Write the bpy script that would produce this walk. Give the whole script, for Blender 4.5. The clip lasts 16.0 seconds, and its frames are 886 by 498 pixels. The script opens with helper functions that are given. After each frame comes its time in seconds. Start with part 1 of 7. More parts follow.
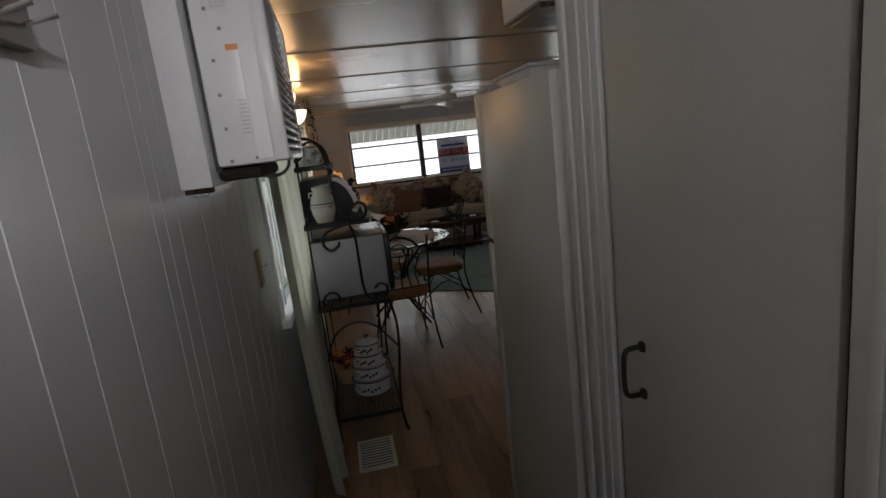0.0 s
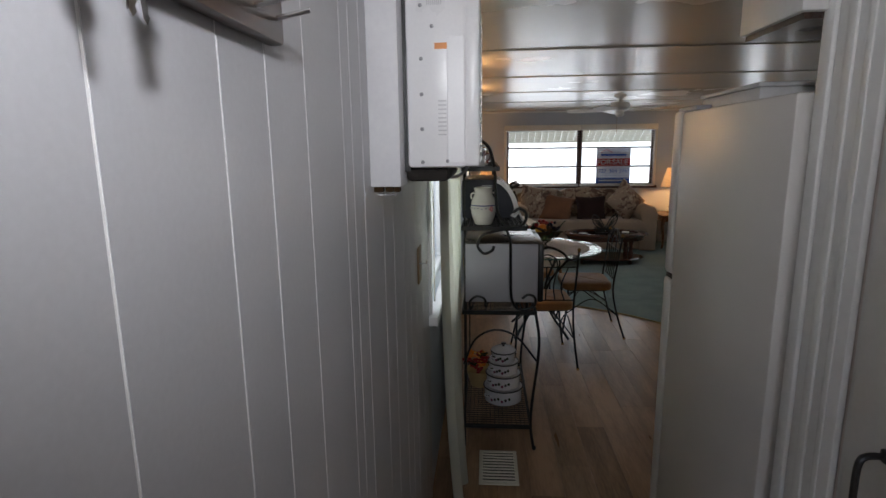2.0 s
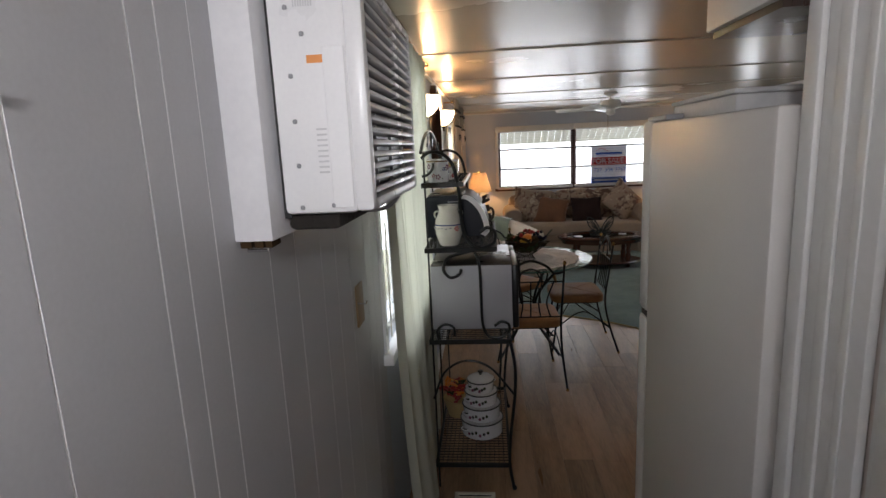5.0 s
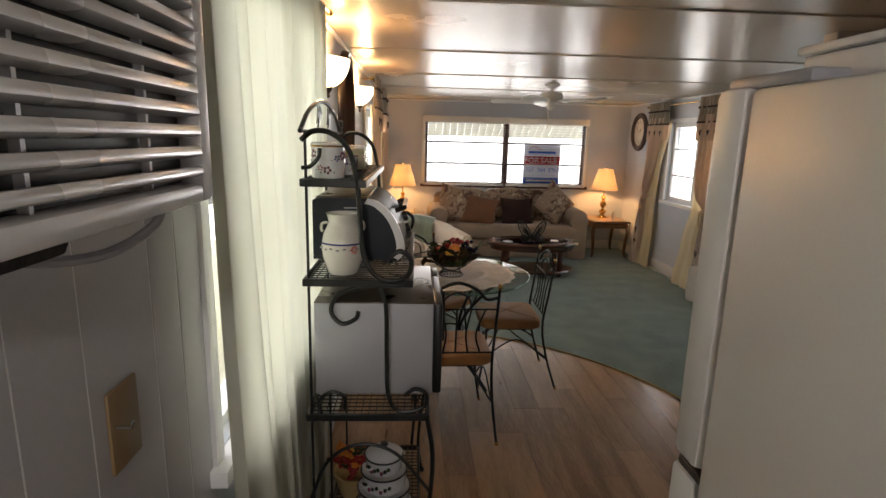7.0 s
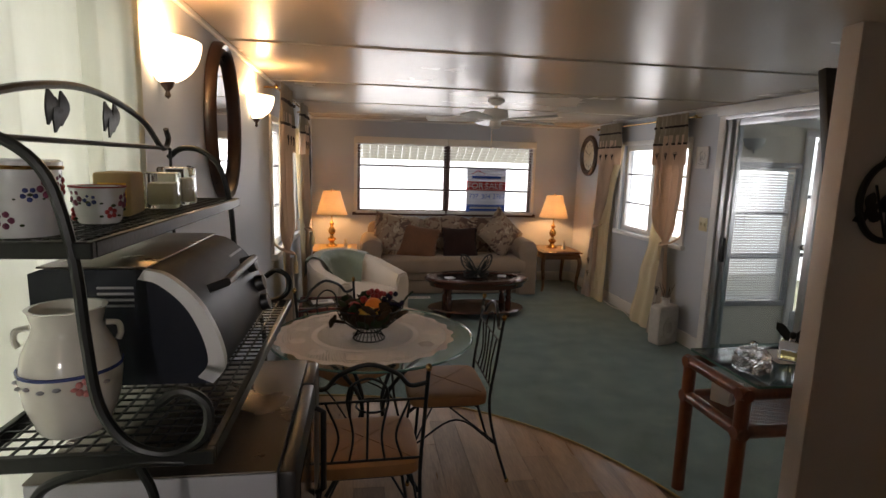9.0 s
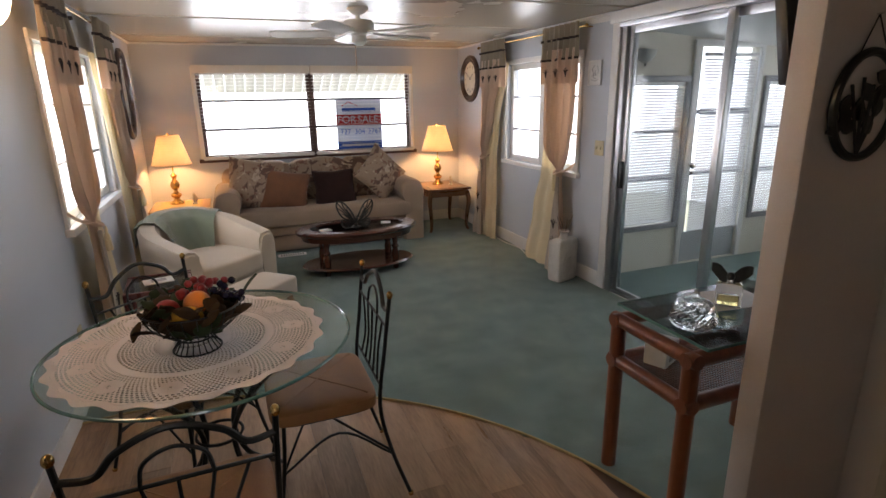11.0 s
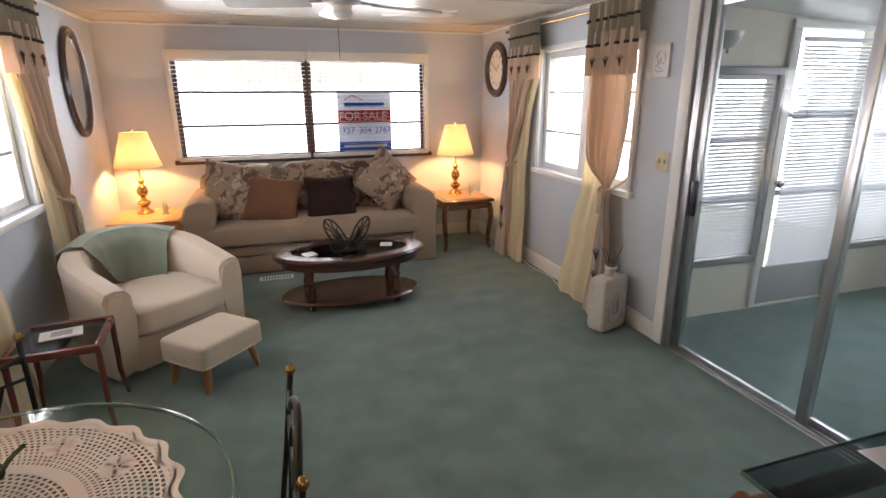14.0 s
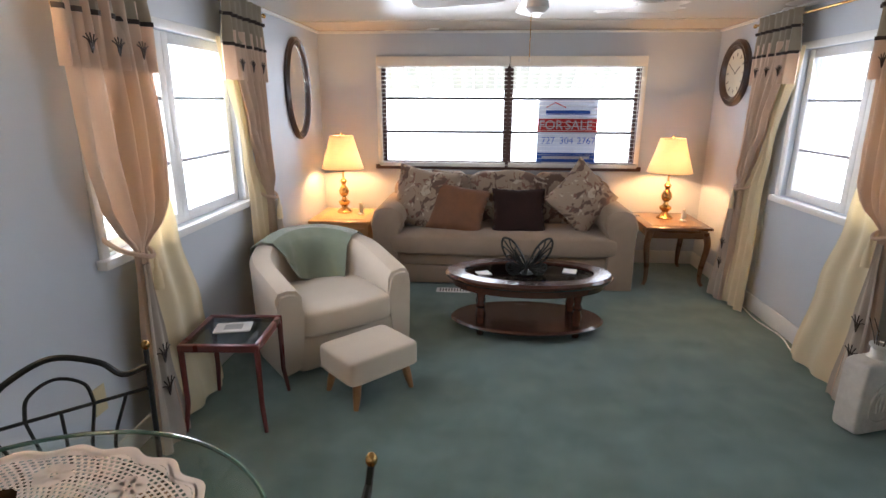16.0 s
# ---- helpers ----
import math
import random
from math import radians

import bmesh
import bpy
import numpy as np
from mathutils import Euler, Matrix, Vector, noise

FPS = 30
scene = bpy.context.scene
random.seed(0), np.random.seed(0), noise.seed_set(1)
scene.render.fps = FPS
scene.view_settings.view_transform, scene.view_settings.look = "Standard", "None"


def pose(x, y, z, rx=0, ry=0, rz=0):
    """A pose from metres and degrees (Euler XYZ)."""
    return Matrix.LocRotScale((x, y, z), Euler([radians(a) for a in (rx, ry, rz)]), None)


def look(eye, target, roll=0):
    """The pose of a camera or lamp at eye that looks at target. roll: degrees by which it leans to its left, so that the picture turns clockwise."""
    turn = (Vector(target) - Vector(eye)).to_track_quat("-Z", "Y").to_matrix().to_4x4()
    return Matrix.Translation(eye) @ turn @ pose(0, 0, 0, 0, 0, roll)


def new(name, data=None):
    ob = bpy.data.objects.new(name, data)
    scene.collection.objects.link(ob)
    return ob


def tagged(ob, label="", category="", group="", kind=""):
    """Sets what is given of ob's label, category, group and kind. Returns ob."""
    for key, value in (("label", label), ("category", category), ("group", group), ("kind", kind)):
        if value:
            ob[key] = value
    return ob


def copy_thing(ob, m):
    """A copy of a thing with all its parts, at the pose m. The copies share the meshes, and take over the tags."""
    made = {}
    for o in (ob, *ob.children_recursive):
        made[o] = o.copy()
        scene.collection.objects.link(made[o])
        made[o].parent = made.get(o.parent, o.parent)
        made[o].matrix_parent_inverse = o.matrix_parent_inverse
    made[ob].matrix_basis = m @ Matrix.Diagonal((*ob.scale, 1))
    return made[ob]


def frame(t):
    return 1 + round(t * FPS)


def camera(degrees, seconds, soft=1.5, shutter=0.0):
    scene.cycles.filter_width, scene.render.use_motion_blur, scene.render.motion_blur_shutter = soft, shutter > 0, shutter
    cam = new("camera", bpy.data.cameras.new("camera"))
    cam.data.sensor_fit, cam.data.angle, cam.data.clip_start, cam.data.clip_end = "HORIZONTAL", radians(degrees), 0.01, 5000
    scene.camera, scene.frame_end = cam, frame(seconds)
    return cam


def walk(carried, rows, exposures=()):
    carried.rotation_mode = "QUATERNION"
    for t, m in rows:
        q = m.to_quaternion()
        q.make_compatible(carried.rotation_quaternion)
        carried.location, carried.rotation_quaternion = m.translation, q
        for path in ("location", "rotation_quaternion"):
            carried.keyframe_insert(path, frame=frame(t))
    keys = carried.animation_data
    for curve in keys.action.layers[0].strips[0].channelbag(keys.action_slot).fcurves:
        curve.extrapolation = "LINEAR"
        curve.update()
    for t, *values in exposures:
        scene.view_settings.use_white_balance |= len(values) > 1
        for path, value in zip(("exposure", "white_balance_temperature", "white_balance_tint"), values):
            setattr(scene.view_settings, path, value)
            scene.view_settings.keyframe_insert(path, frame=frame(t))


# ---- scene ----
cam = camera(79.3, 16.0)

PATH = [
    (0, (0.33, 1.35, 1.524), (0.67, 3.279, 1.125), -6.7),
    (0.5, (0.32, 1.402, 1.585), (0.46, 3.359, 1.195), -6.6),
    (1, (0.287, 1.446, 1.596), (0.158, 3.409, 1.234), -4.7),
    (1.5, (0.279, 1.46, 1.581), (0.018, 3.409, 1.218), -4.3),
    (2, (0.245, 1.452, 1.559), (0.085, 3.41, 1.188), -0.7),
    (2.5, (0.267, 1.441, 1.603), (0.049, 3.396, 1.242), -3.7),
    (3, (0.297, 1.437, 1.62), (0.097, 3.396, 1.272), -3.2),
    (3.5, (0.332, 1.451, 1.625), (0.134, 3.409, 1.273), -3.1),
    (6, (0.439, 2.086, 1.608), (0.331, 4.046, 1.226), -0.9),
    (6.5, (0.407, 2.301, 1.603), (0.472, 4.261, 1.212), -1.4),
    (7, (0.446, 2.527, 1.591), (0.553, 4.482, 1.184), 1.5),
    (7.5, (0.496, 2.777, 1.587), (0.577, 4.754, 1.298), 3.0),
    (8, (0.539, 2.994, 1.589), (0.724, 4.971, 1.349), 1.8),
    (8.5, (0.602, 3.177, 1.591), (0.815, 5.152, 1.359), 1.5),
    (9, (0.645, 3.311, 1.58), (0.944, 5.263, 1.266), 1.7),
    (9.5, (0.67, 3.506, 1.565), (1.19, 5.391, 1.142), -1.6),
    (10, (0.714, 3.683, 1.551), (1.41, 5.495, 1.073), -1.4),
    (12.5, (1.095, 4.439, 1.525), (1.759, 6.233, 0.941), -1.0),
    (13, (1.142, 4.609, 1.537), (1.811, 6.401, 0.952), -1.6),
    (13.5, (1.199, 4.76, 1.518), (1.932, 6.536, 0.963), -1.9),
    (14, (1.314, 4.888, 1.526), (1.912, 6.712, 0.965), -0.2),
    (14.5, (1.4, 5.02, 1.526), (1.907, 6.868, 0.955), -0.8),
    (15, (1.454, 5.171, 1.525), (1.93, 7.037, 0.988), -1.6),
    (15.5, (1.484, 5.27, 1.528), (1.694, 7.186, 0.995), -1.2),
    (16, (1.522, 5.288, 1.523), (1.384, 7.21, 0.986), 0.2),
]
walk(cam, [(t, look(eye, target, roll)) for t, eye, target, roll in PATH],
     exposures=[(0.0, -0.75, 6500, 13), (0.5, -0.4, 6300, 13), (1.5, -0.05, 6200, 13), (3.5, 0.22, 6300, 14), (6.0, 0.55, 6650, 15), (7.0, 0.75, 7100, 16),
                (8.0, 0.46, 6950, 18), (8.5, 0.28, 7000, 18), (9.5, 0.45, 6750, 18), (10.2, 0.72, 6600, 18), (12.3, 1.42, 6400, 18), (14.5, 1.55, 6550, 18), (15.5, 1.55, 6250, 16), (16.0, 1.5, 6000, 15)])

# ---- world, sun and lamps ----
world = bpy.data.worlds.new("world")
scene.world = world
world.use_nodes = True
wn = world.node_tree.nodes
sky = wn.new("ShaderNodeTexSky")
sky.sky_type, sky.sun_disc = "NISHITA", False
sky.sun_elevation, sky.sun_rotation = radians(53), radians(175)
wn["Background"].inputs["Strength"].default_value = 0.15
world.node_tree.links.new(sky.outputs[0], wn["Background"].inputs["Color"])

sun = new("sun", bpy.data.lights.new("sun", "SUN"))
sun.data.energy, sun.data.angle, sun.data.color = 4.6, radians(0.6), (1.0, 0.95, 0.88)
sun.matrix_basis = look((0.5, -6, 8), (0, 0, 0))


def area(name, eye, target, w, h, watts, color):
    lamp = new(name, bpy.data.lights.new(name, "AREA"))
    lamp.data.shape, lamp.data.size, lamp.data.size_y = "RECTANGLE", w, h
    lamp.data.energy, lamp.data.color = watts, color
    lamp.matrix_basis = look(eye, target)
    return lamp


def bulb(name, at, watts, color, r=0.03):
    lamp = new(name, bpy.data.lights.new(name, "POINT"))
    lamp.data.energy, lamp.data.color, lamp.data.shadow_soft_size = watts, color, r
    lamp.location = at
    return lamp


DAY = (0.95, 0.97, 1.0)
WARM = (1.0, 0.55, 0.22)
# daylight of the sky in the window openings
area("daylight_front_window", (1.75, 10.62, 1.40), (1.75, 9.0, 1.25), 2.3, 0.86, 16, DAY)
area("daylight_left_window", (-0.16, 7.93, 1.37), (1.0, 7.93, 1.2), 1.26, 0.9, 9, DAY)
area("daylight_right_window", (3.66, 8.45, 1.37), (2.5, 8.45, 1.2), 1.2, 0.9, 5, DAY)
area("daylight_kitchen_window", (-0.16, 4.23, 1.42), (1.0, 4.23, 1.2), 1.12, 1.1, 7, DAY)
area("daylight_rear_door", (0.40, -0.46, 1.60), (0.80, 1.9, 1.15), 0.5, 0.75, 4, (0.90, 0.94, 1.0))
# added fixed spot, stands in for an unseen light near the camera
spot = new("hall_fill_spot", bpy.data.lights.new("hall_fill_spot", "SPOT"))
spot.data.energy, spot.data.color, spot.data.shadow_soft_size = 23.0, (0.98, 0.98, 0.97), 0.03
spot.data.spot_size, spot.data.spot_blend = radians(130), 0.8
spot.matrix_basis = look((0.30, 1.34, 1.84), (0.0, 2.05, 1.98))
area("daylight_porch", (7.05, 5.9, 1.5), (4.0, 6.2, 0.8), 3.2, 1.3, 6, DAY)

# ---- materials ----
def base_nodes(name):
    m = bpy.data.materials.new(name)
    m.use_nodes = True
    return m, m.node_tree.nodes, m.node_tree.links, m.node_tree.nodes["Principled BSDF"]


def paint(name, a, b=None, rough=0.5, metal=0.0, scale=6.0, fine=80.0, bump=0.1, dist=0.002, stretch=(1, 1, 1),
          rvar=0.12, coat=0.0, sheen=0.0, trans=0.0, spec=0.5, island=0.0):
    """Two-scale mottled surface: colours a and b blended by broad noise, fine noise as relief and gloss."""
    m, n, l, p = base_nodes(name)
    b = b or tuple(c * 0.86 for c in a)
    tc, mp = n.new("ShaderNodeTexCoord"), n.new("ShaderNodeMapping")
    l.new(tc.outputs["Object"], mp.inputs["Vector"])
    mp.inputs["Scale"].default_value = stretch
    n1, n2 = n.new("ShaderNodeTexNoise"), n.new("ShaderNodeTexNoise")
    n1.inputs["Scale"].default_value, n2.inputs["Scale"].default_value = scale, fine
    n1.inputs["Detail"].default_value, n2.inputs["Detail"].default_value = 5, 3
    for k in (n1, n2):
        l.new(mp.outputs["Vector"], k.inputs["Vector"])
    ramp = n.new("ShaderNodeValToRGB")
    ramp.color_ramp.elements[0].position, ramp.color_ramp.elements[1].position = 0.32, 0.68
    ramp.color_ramp.elements[0].color, ramp.color_ramp.elements[1].color = (*b, 1), (*a, 1)
    mix = n.new("ShaderNodeMath")
    mix.operation = "MULTIPLY_ADD"
    l.new(n2.outputs["Fac"], mix.inputs[0])
    mix.inputs[1].default_value = 0.35
    add = n.new("ShaderNodeMath")
    add.operation = "MULTIPLY_ADD"
    l.new(n1.outputs["Fac"], add.inputs[0])
    add.inputs[1].default_value, add.inputs[2].default_value = 0.8, -0.07
    l.new(add.outputs[0], mix.inputs[2])
    last = mix
    if island:
        info, sh = n.new("ShaderNodeObjectInfo"), n.new("ShaderNodeMath")
        sh.operation = "MULTIPLY_ADD"
        l.new(info.outputs["Random"], sh.inputs[0])
        sh.inputs[1].default_value = island
        sub = n.new("ShaderNodeMath")
        sub.operation = "SUBTRACT"
        l.new(mix.outputs[0], sub.inputs[0])
        sub.inputs[1].default_value = island / 2
        l.new(sub.outputs[0], sh.inputs[2])
        last = sh
    l.new(last.outputs[0], ramp.inputs["Fac"])
    l.new(ramp.outputs["Color"], p.inputs["Base Color"])
    rr = n.new("ShaderNodeMapRange")
    l.new(n1.outputs["Fac"], rr.inputs["Value"])
    rr.inputs["To Min"].default_value, rr.inputs["To Max"].default_value = max(0.02, rough - rvar), min(1, rough + rvar)
    l.new(rr.outputs["Result"], p.inputs["Roughness"])
    p.inputs["Metallic"].default_value = metal
    p.inputs["Specular IOR Level"].default_value = spec
    p.inputs["Coat Weight"].default_value = coat
    p.inputs["Coat Roughness"].default_value = 0.12
    p.inputs["Sheen Weight"].default_value = sheen
    p.inputs["Transmission Weight"].default_value = trans
    if bump:
        bp = n.new("ShaderNodeBump")
        bp.inputs["Strength"].default_value, bp.inputs["Distance"].default_value = bump, dist
        l.new(n2.outputs["Fac"], bp.inputs["Height"])
        l.new(bp.outputs["Normal"], p.inputs["Normal"])
    return m


def cloth(name, a, b, through_light=0.35, fine=400.0, scale=5.0, stretch=(1, 1, 1)):
    """Thin woven cloth that lets light through."""
    m = paint(name, a, b, rough=0.9, scale=scale, fine=fine, bump=0.25, dist=0.001, sheen=0.2, stretch=stretch)
    n, l = m.node_tree.nodes, m.node_tree.links
    p, out = n["Principled BSDF"], n["Material Output"]
    tr, mx = n.new("ShaderNodeBsdfTranslucent"), n.new("ShaderNodeMixShader")
    l.new(n["Color Ramp"].outputs["Color"], tr.inputs["Color"])
    mx.inputs[0].default_value = through_light
    l.new(p.outputs[0], mx.inputs[1])
    l.new(tr.outputs[0], mx.inputs[2])
    l.new(mx.outputs[0], out.inputs["Surface"])
    return m


def glass(name, color=(1, 1, 1), rough=0.0, thin=True):
    m, n, l, p = base_nodes(name)
    if thin:
        g, t, mx = n.new("ShaderNodeBsdfGlossy"), n.new("ShaderNodeBsdfTransparent"), n.new("ShaderNodeMixShader")
        lw, fr = n.new("ShaderNodeLayerWeight"), n.new("ShaderNodeMapRange")
        pwr = n.new("ShaderNodeMath")
        pwr.operation, pwr.inputs[1].default_value = "POWER", 4.0
        lw.inputs["Blend"].default_value = 0.5
        l.new(lw.outputs["Facing"], pwr.inputs[0])
        l.new(pwr.outputs[0], fr.inputs["Value"])
        fr.inputs["To Min"].default_value, fr.inputs["To Max"].default_value = 0.04, 0.6
        g.inputs["Roughness"].default_value = 0.02
        t.inputs["Color"].default_value = (*color, 1)
        l.new(fr.outputs[0], mx.inputs[0])
        l.new(t.outputs[0], mx.inputs[1])
        l.new(g.outputs[0], mx.inputs[2])
        l.new(mx.outputs[0], n["Material Output"].inputs["Surface"])
    else:
        p.inputs["Base Color"].default_value = (*color, 1)
        p.inputs["Transmission Weight"].default_value, p.inputs["Roughness"].default_value = 1.0, rough
        p.inputs["IOR"].default_value = 1.48
    return m


def glow(name, color, strength, rough=0.4):
    m, n, l, p = base_nodes(name)
    p.inputs["Base Color"].default_value = (*color, 1)
    p.inputs["Emission Color"].default_value = (*color, 1)
    p.inputs["Emission Strength"].default_value = strength
    p.inputs["Roughness"].default_value = rough
    return m


def wood(name, a, b, rough=0.35, coat=0.3, axis="X", scale=5.0, bands=10.0, island=0.0):
    st = {"X": (0.12, 1, 1), "Y": (1, 0.12, 1), "Z": (1, 1, 0.12)}[axis]
    return paint(name, a, b, rough=rough, scale=scale * 3, fine=bands * 9, bump=0.08, dist=0.001, stretch=st, coat=coat, island=island)


def print_cloth(name, base, tones, scale=9.0):
    """Woven upholstery with a blotched leaf print."""
    m = paint(name, base, tuple(c * 0.9 for c in base), rough=0.9, fine=500, bump=0.2, dist=0.001, sheen=0.2)
    n, l, p = m.node_tree.nodes, m.node_tree.links, m.node_tree.nodes["Principled BSDF"]
    tc = n["Texture Coordinate"]
    last = n["Color Ramp"].outputs["Color"]
    for i, (tone, size, cut) in enumerate(tones):
        v = n.new("ShaderNodeTexNoise")
        mp = n.new("ShaderNodeMapping")
        mp.inputs["Location"].default_value = (3.1 * i, 1.7 * i, 0.6 * i)
        mp.inputs["Rotation"].default_value = (0.4 * i, 0.7 * i, 0.9 * i)
        mp.inputs["Scale"].default_value = (1.0, 0.55, 0.8)
        l.new(tc.outputs["Object"], mp.inputs["Vector"])
        l.new(mp.outputs["Vector"], v.inputs["Vector"])
        v.inputs["Scale"].default_value, v.inputs["Detail"].default_value = scale * size, 2
        v.inputs["Distortion"].default_value = 1.2
        st = n.new("ShaderNodeMapRange")
        st.inputs["From Min"].default_value, st.inputs["From Max"].default_value = cut, cut + 0.03
        l.new(v.outputs["Fac"], st.inputs["Value"])
        mx = n.new("ShaderNodeMixRGB")
        mx.inputs["Color2"].default_value = (*tone, 1)
        l.new(st.outputs["Result"], mx.inputs["Fac"])
        l.new(last, mx.inputs["Color1"])
        last = mx.outputs["Color"]
    l.new(last, p.inputs["Base Color"])
    return m


M_PANEL = paint("grey_panel_paint", (0.50, 0.50, 0.52), (0.44, 0.44, 0.46), rough=0.34, scale=2.0, fine=140, bump=0.06, coat=0.1)
# near white, to paint in the light that the panel grooves catch
M_GROOVE = paint("groove_glint", (0.90, 0.90, 0.90), (0.85, 0.85, 0.85), rough=0.4, bump=0)
M_WALL = paint("blue_grey_wall_paint", (0.56, 0.60, 0.66), (0.52, 0.56, 0.62), rough=0.56, scale=1.5, fine=160, bump=0.08)
M_CREAM = paint("cream_wall_paint", (0.72, 0.69, 0.60), (0.66, 0.63, 0.55), rough=0.5, scale=1.5, fine=120, bump=0.06)
M_PINKWALL = paint("warm_grey_wall_paint", (0.60, 0.545, 0.515), (0.54, 0.49, 0.46), rough=0.45, scale=1.5, fine=160, bump=0.06)
M_WHITE = paint("white_trim_paint", (0.80, 0.80, 0.79), (0.73, 0.73, 0.72), rough=0.38, scale=4, fine=60, bump=0.04)
M_DOORW = paint("off_white_door_paint", (0.66, 0.66, 0.65), (0.60, 0.60, 0.59), rough=0.45, scale=2, fine=90, bump=0.04)
M_CEIL = paint("glossy_stippled_ceiling_enamel", (0.55, 0.49, 0.41), (0.535, 0.475, 0.395), rough=0.27, scale=1.2, fine=110, bump=0.30, dist=0.003, rvar=0.015, spec=0.55)
M_CARPET = paint("green_carpet", (0.178, 0.262, 0.244), (0.108, 0.172, 0.162), rough=0.97, scale=5.0, fine=260, bump=0.8, dist=0.006, sheen=0.25, spec=0.1)
M_VINYL = wood("wood_look_vinyl", (0.41, 0.255, 0.145), (0.20, 0.118, 0.062), rough=0.32, coat=0.12, axis="Y", scale=4.5, bands=12, island=0.30)
M_VBASE = paint("vinyl_joint", (0.12, 0.07, 0.04), rough=0.6)
M_ALU = paint("brushed_aluminium", (0.62, 0.63, 0.65), (0.5, 0.51, 0.53), rough=0.32, metal=1.0, stretch=(1, 1, 0.1), fine=200, bump=0.05)
M_STEEL = paint("chrome_steel", (0.75, 0.75, 0.76), rough=0.15, metal=1.0, bump=0, rvar=0.05)
M_BRASS = paint("polished_brass", (0.58, 0.37, 0.13), (0.42, 0.26, 0.085), rough=0.22, metal=1.0, fine=40, bump=0.03)
M_IRON = paint("black_wrought_iron", (0.018, 0.020, 0.018), (0.010, 0.012, 0.011), rough=0.38, metal=0.3, fine=120, bump=0.2)
M_ACW = paint("white_appliance_plastic", (0.82, 0.82, 0.83), (0.76, 0.76, 0.78), rough=0.30, scale=4, fine=150, bump=0.03)
M_SLEEVE = paint("white_painted_board", (0.72, 0.72, 0.74), (0.63, 0.63, 0.66), rough=0.5, scale=6, fine=90, bump=0.12)
M_DARK = paint("black_plastic", (0.012, 0.012, 0.013), (0.02, 0.02, 0.02), rough=0.35, bump=0.04)
M_GREYP = paint("grey_plastic", (0.33, 0.33, 0.35), rough=0.4, bump=0.03)
M_FOAM = paint("dark_foam", (0.03, 0.025, 0.02), (0.015, 0.012, 0.01), rough=0.95, fine=60, bump=0.8, dist=0.006)
M_ORANGE = paint("orange_sticker", (0.85, 0.32, 0.08), rough=0.5, bump=0)
M_INK = paint("grey_ink", (0.35, 0.35, 0.37), rough=0.6, bump=0)
M_PALEINK = paint("faint_grey_print", (0.60, 0.60, 0.62), rough=0.5, bump=0)
M_LABEL = paint("label_paper", (0.74, 0.74, 0.75), rough=0.5, bump=0)
M_FRIDGE = paint("cream_white_enamel", (0.70, 0.68, 0.66), (0.65, 0.63, 0.61), rough=0.36, scale=2, fine=220, bump=0.12, dist=0.001)
M_OAK = wood("varnished_oak", (0.27, 0.14, 0.055), (0.17, 0.085, 0.032), axis="X")
M_RACKW = wood("brown_stained_pine", (0.075, 0.034, 0.013), (0.040, 0.018, 0.008), axis="Y")
M_MAHOG = wood("dark_mahogany", (0.085, 0.030, 0.018), (0.045, 0.016, 0.010), rough=0.22, coat=0.6, axis="X")
M_CHERRY = wood("red_brown_lacquered_wood", (0.17, 0.034, 0.028), (0.10, 0.022, 0.018), rough=0.3, coat=0.4, axis="Z")
M_RATTAN = wood("polished_rattan", (0.24, 0.075, 0.030), (0.13, 0.038, 0.016), rough=0.35, coat=0.35, axis="Z", scale=7, bands=14)
M_TABLEW = wood("walnut_end_table", (0.13, 0.055, 0.020), (0.08, 0.033, 0.012), rough=0.3, coat=0.4, axis="X")
M_HONEY = wood("honey_maple", (0.52, 0.30, 0.12), (0.40, 0.22, 0.08), rough=0.35, coat=0.3, axis="X")
M_LEG = wood("tan_beech_legs", (0.36, 0.17, 0.065), (0.25, 0.11, 0.04), axis="Z")
M_SOFA = paint("beige_microfibre", (0.29, 0.215, 0.152), (0.235, 0.175, 0.122), rough=0.95, scale=5, fine=380, bump=0.3, dist=0.002, sheen=0.15)
M_CHAIRF = paint("cream_woven_upholstery", (0.60, 0.51, 0.40), (0.53, 0.45, 0.35), rough=0.95, scale=4, fine=420, bump=0.35, dist=0.002, sheen=0.25)
M_THROW = paint("sage_green_fleece", (0.20, 0.235, 0.165), (0.155, 0.185, 0.13), rough=1.0, scale=5, fine=300, bump=0.6, dist=0.004, sheen=0.5)
M_PRINT = print_cloth("leaf_print_tapestry", (0.28, 0.212, 0.152), [((0.105, 0.062, 0.045), 1.0, 0.53), ((0.40, 0.335, 0.26), 1.3, 0.61), ((0.16, 0.08, 0.055), 2.2, 0.60)], 8)
M_BROWNP = paint("copper_brown_velvet", (0.17, 0.068, 0.026), (0.115, 0.046, 0.018), rough=0.75, scale=8, fine=300, bump=0.3, sheen=0.1)
M_DARKP = paint("dark_chocolate_cushion", (0.030, 0.014, 0.012), (0.020, 0.010, 0.009), rough=0.9, fine=300, bump=0.3, sheen=0.04, spec=0.2)
M_SEATR = paint("woven_rush_seat", (0.36, 0.17, 0.055), (0.26, 0.115, 0.04), rough=0.6, scale=10, fine=220, bump=0.4, dist=0.003, stretch=(1, 1, 1))
M_CURT = cloth("beige_satin_curtain", (0.82, 0.66, 0.52), (0.70, 0.55, 0.43), 0.45, stretch=(1, 3, 0.3))
M_CURTG = cloth("taupe_curtain_edge", (0.60, 0.52, 0.44), (0.52, 0.45, 0.38), 0.3, stretch=(1, 3, 0.3))
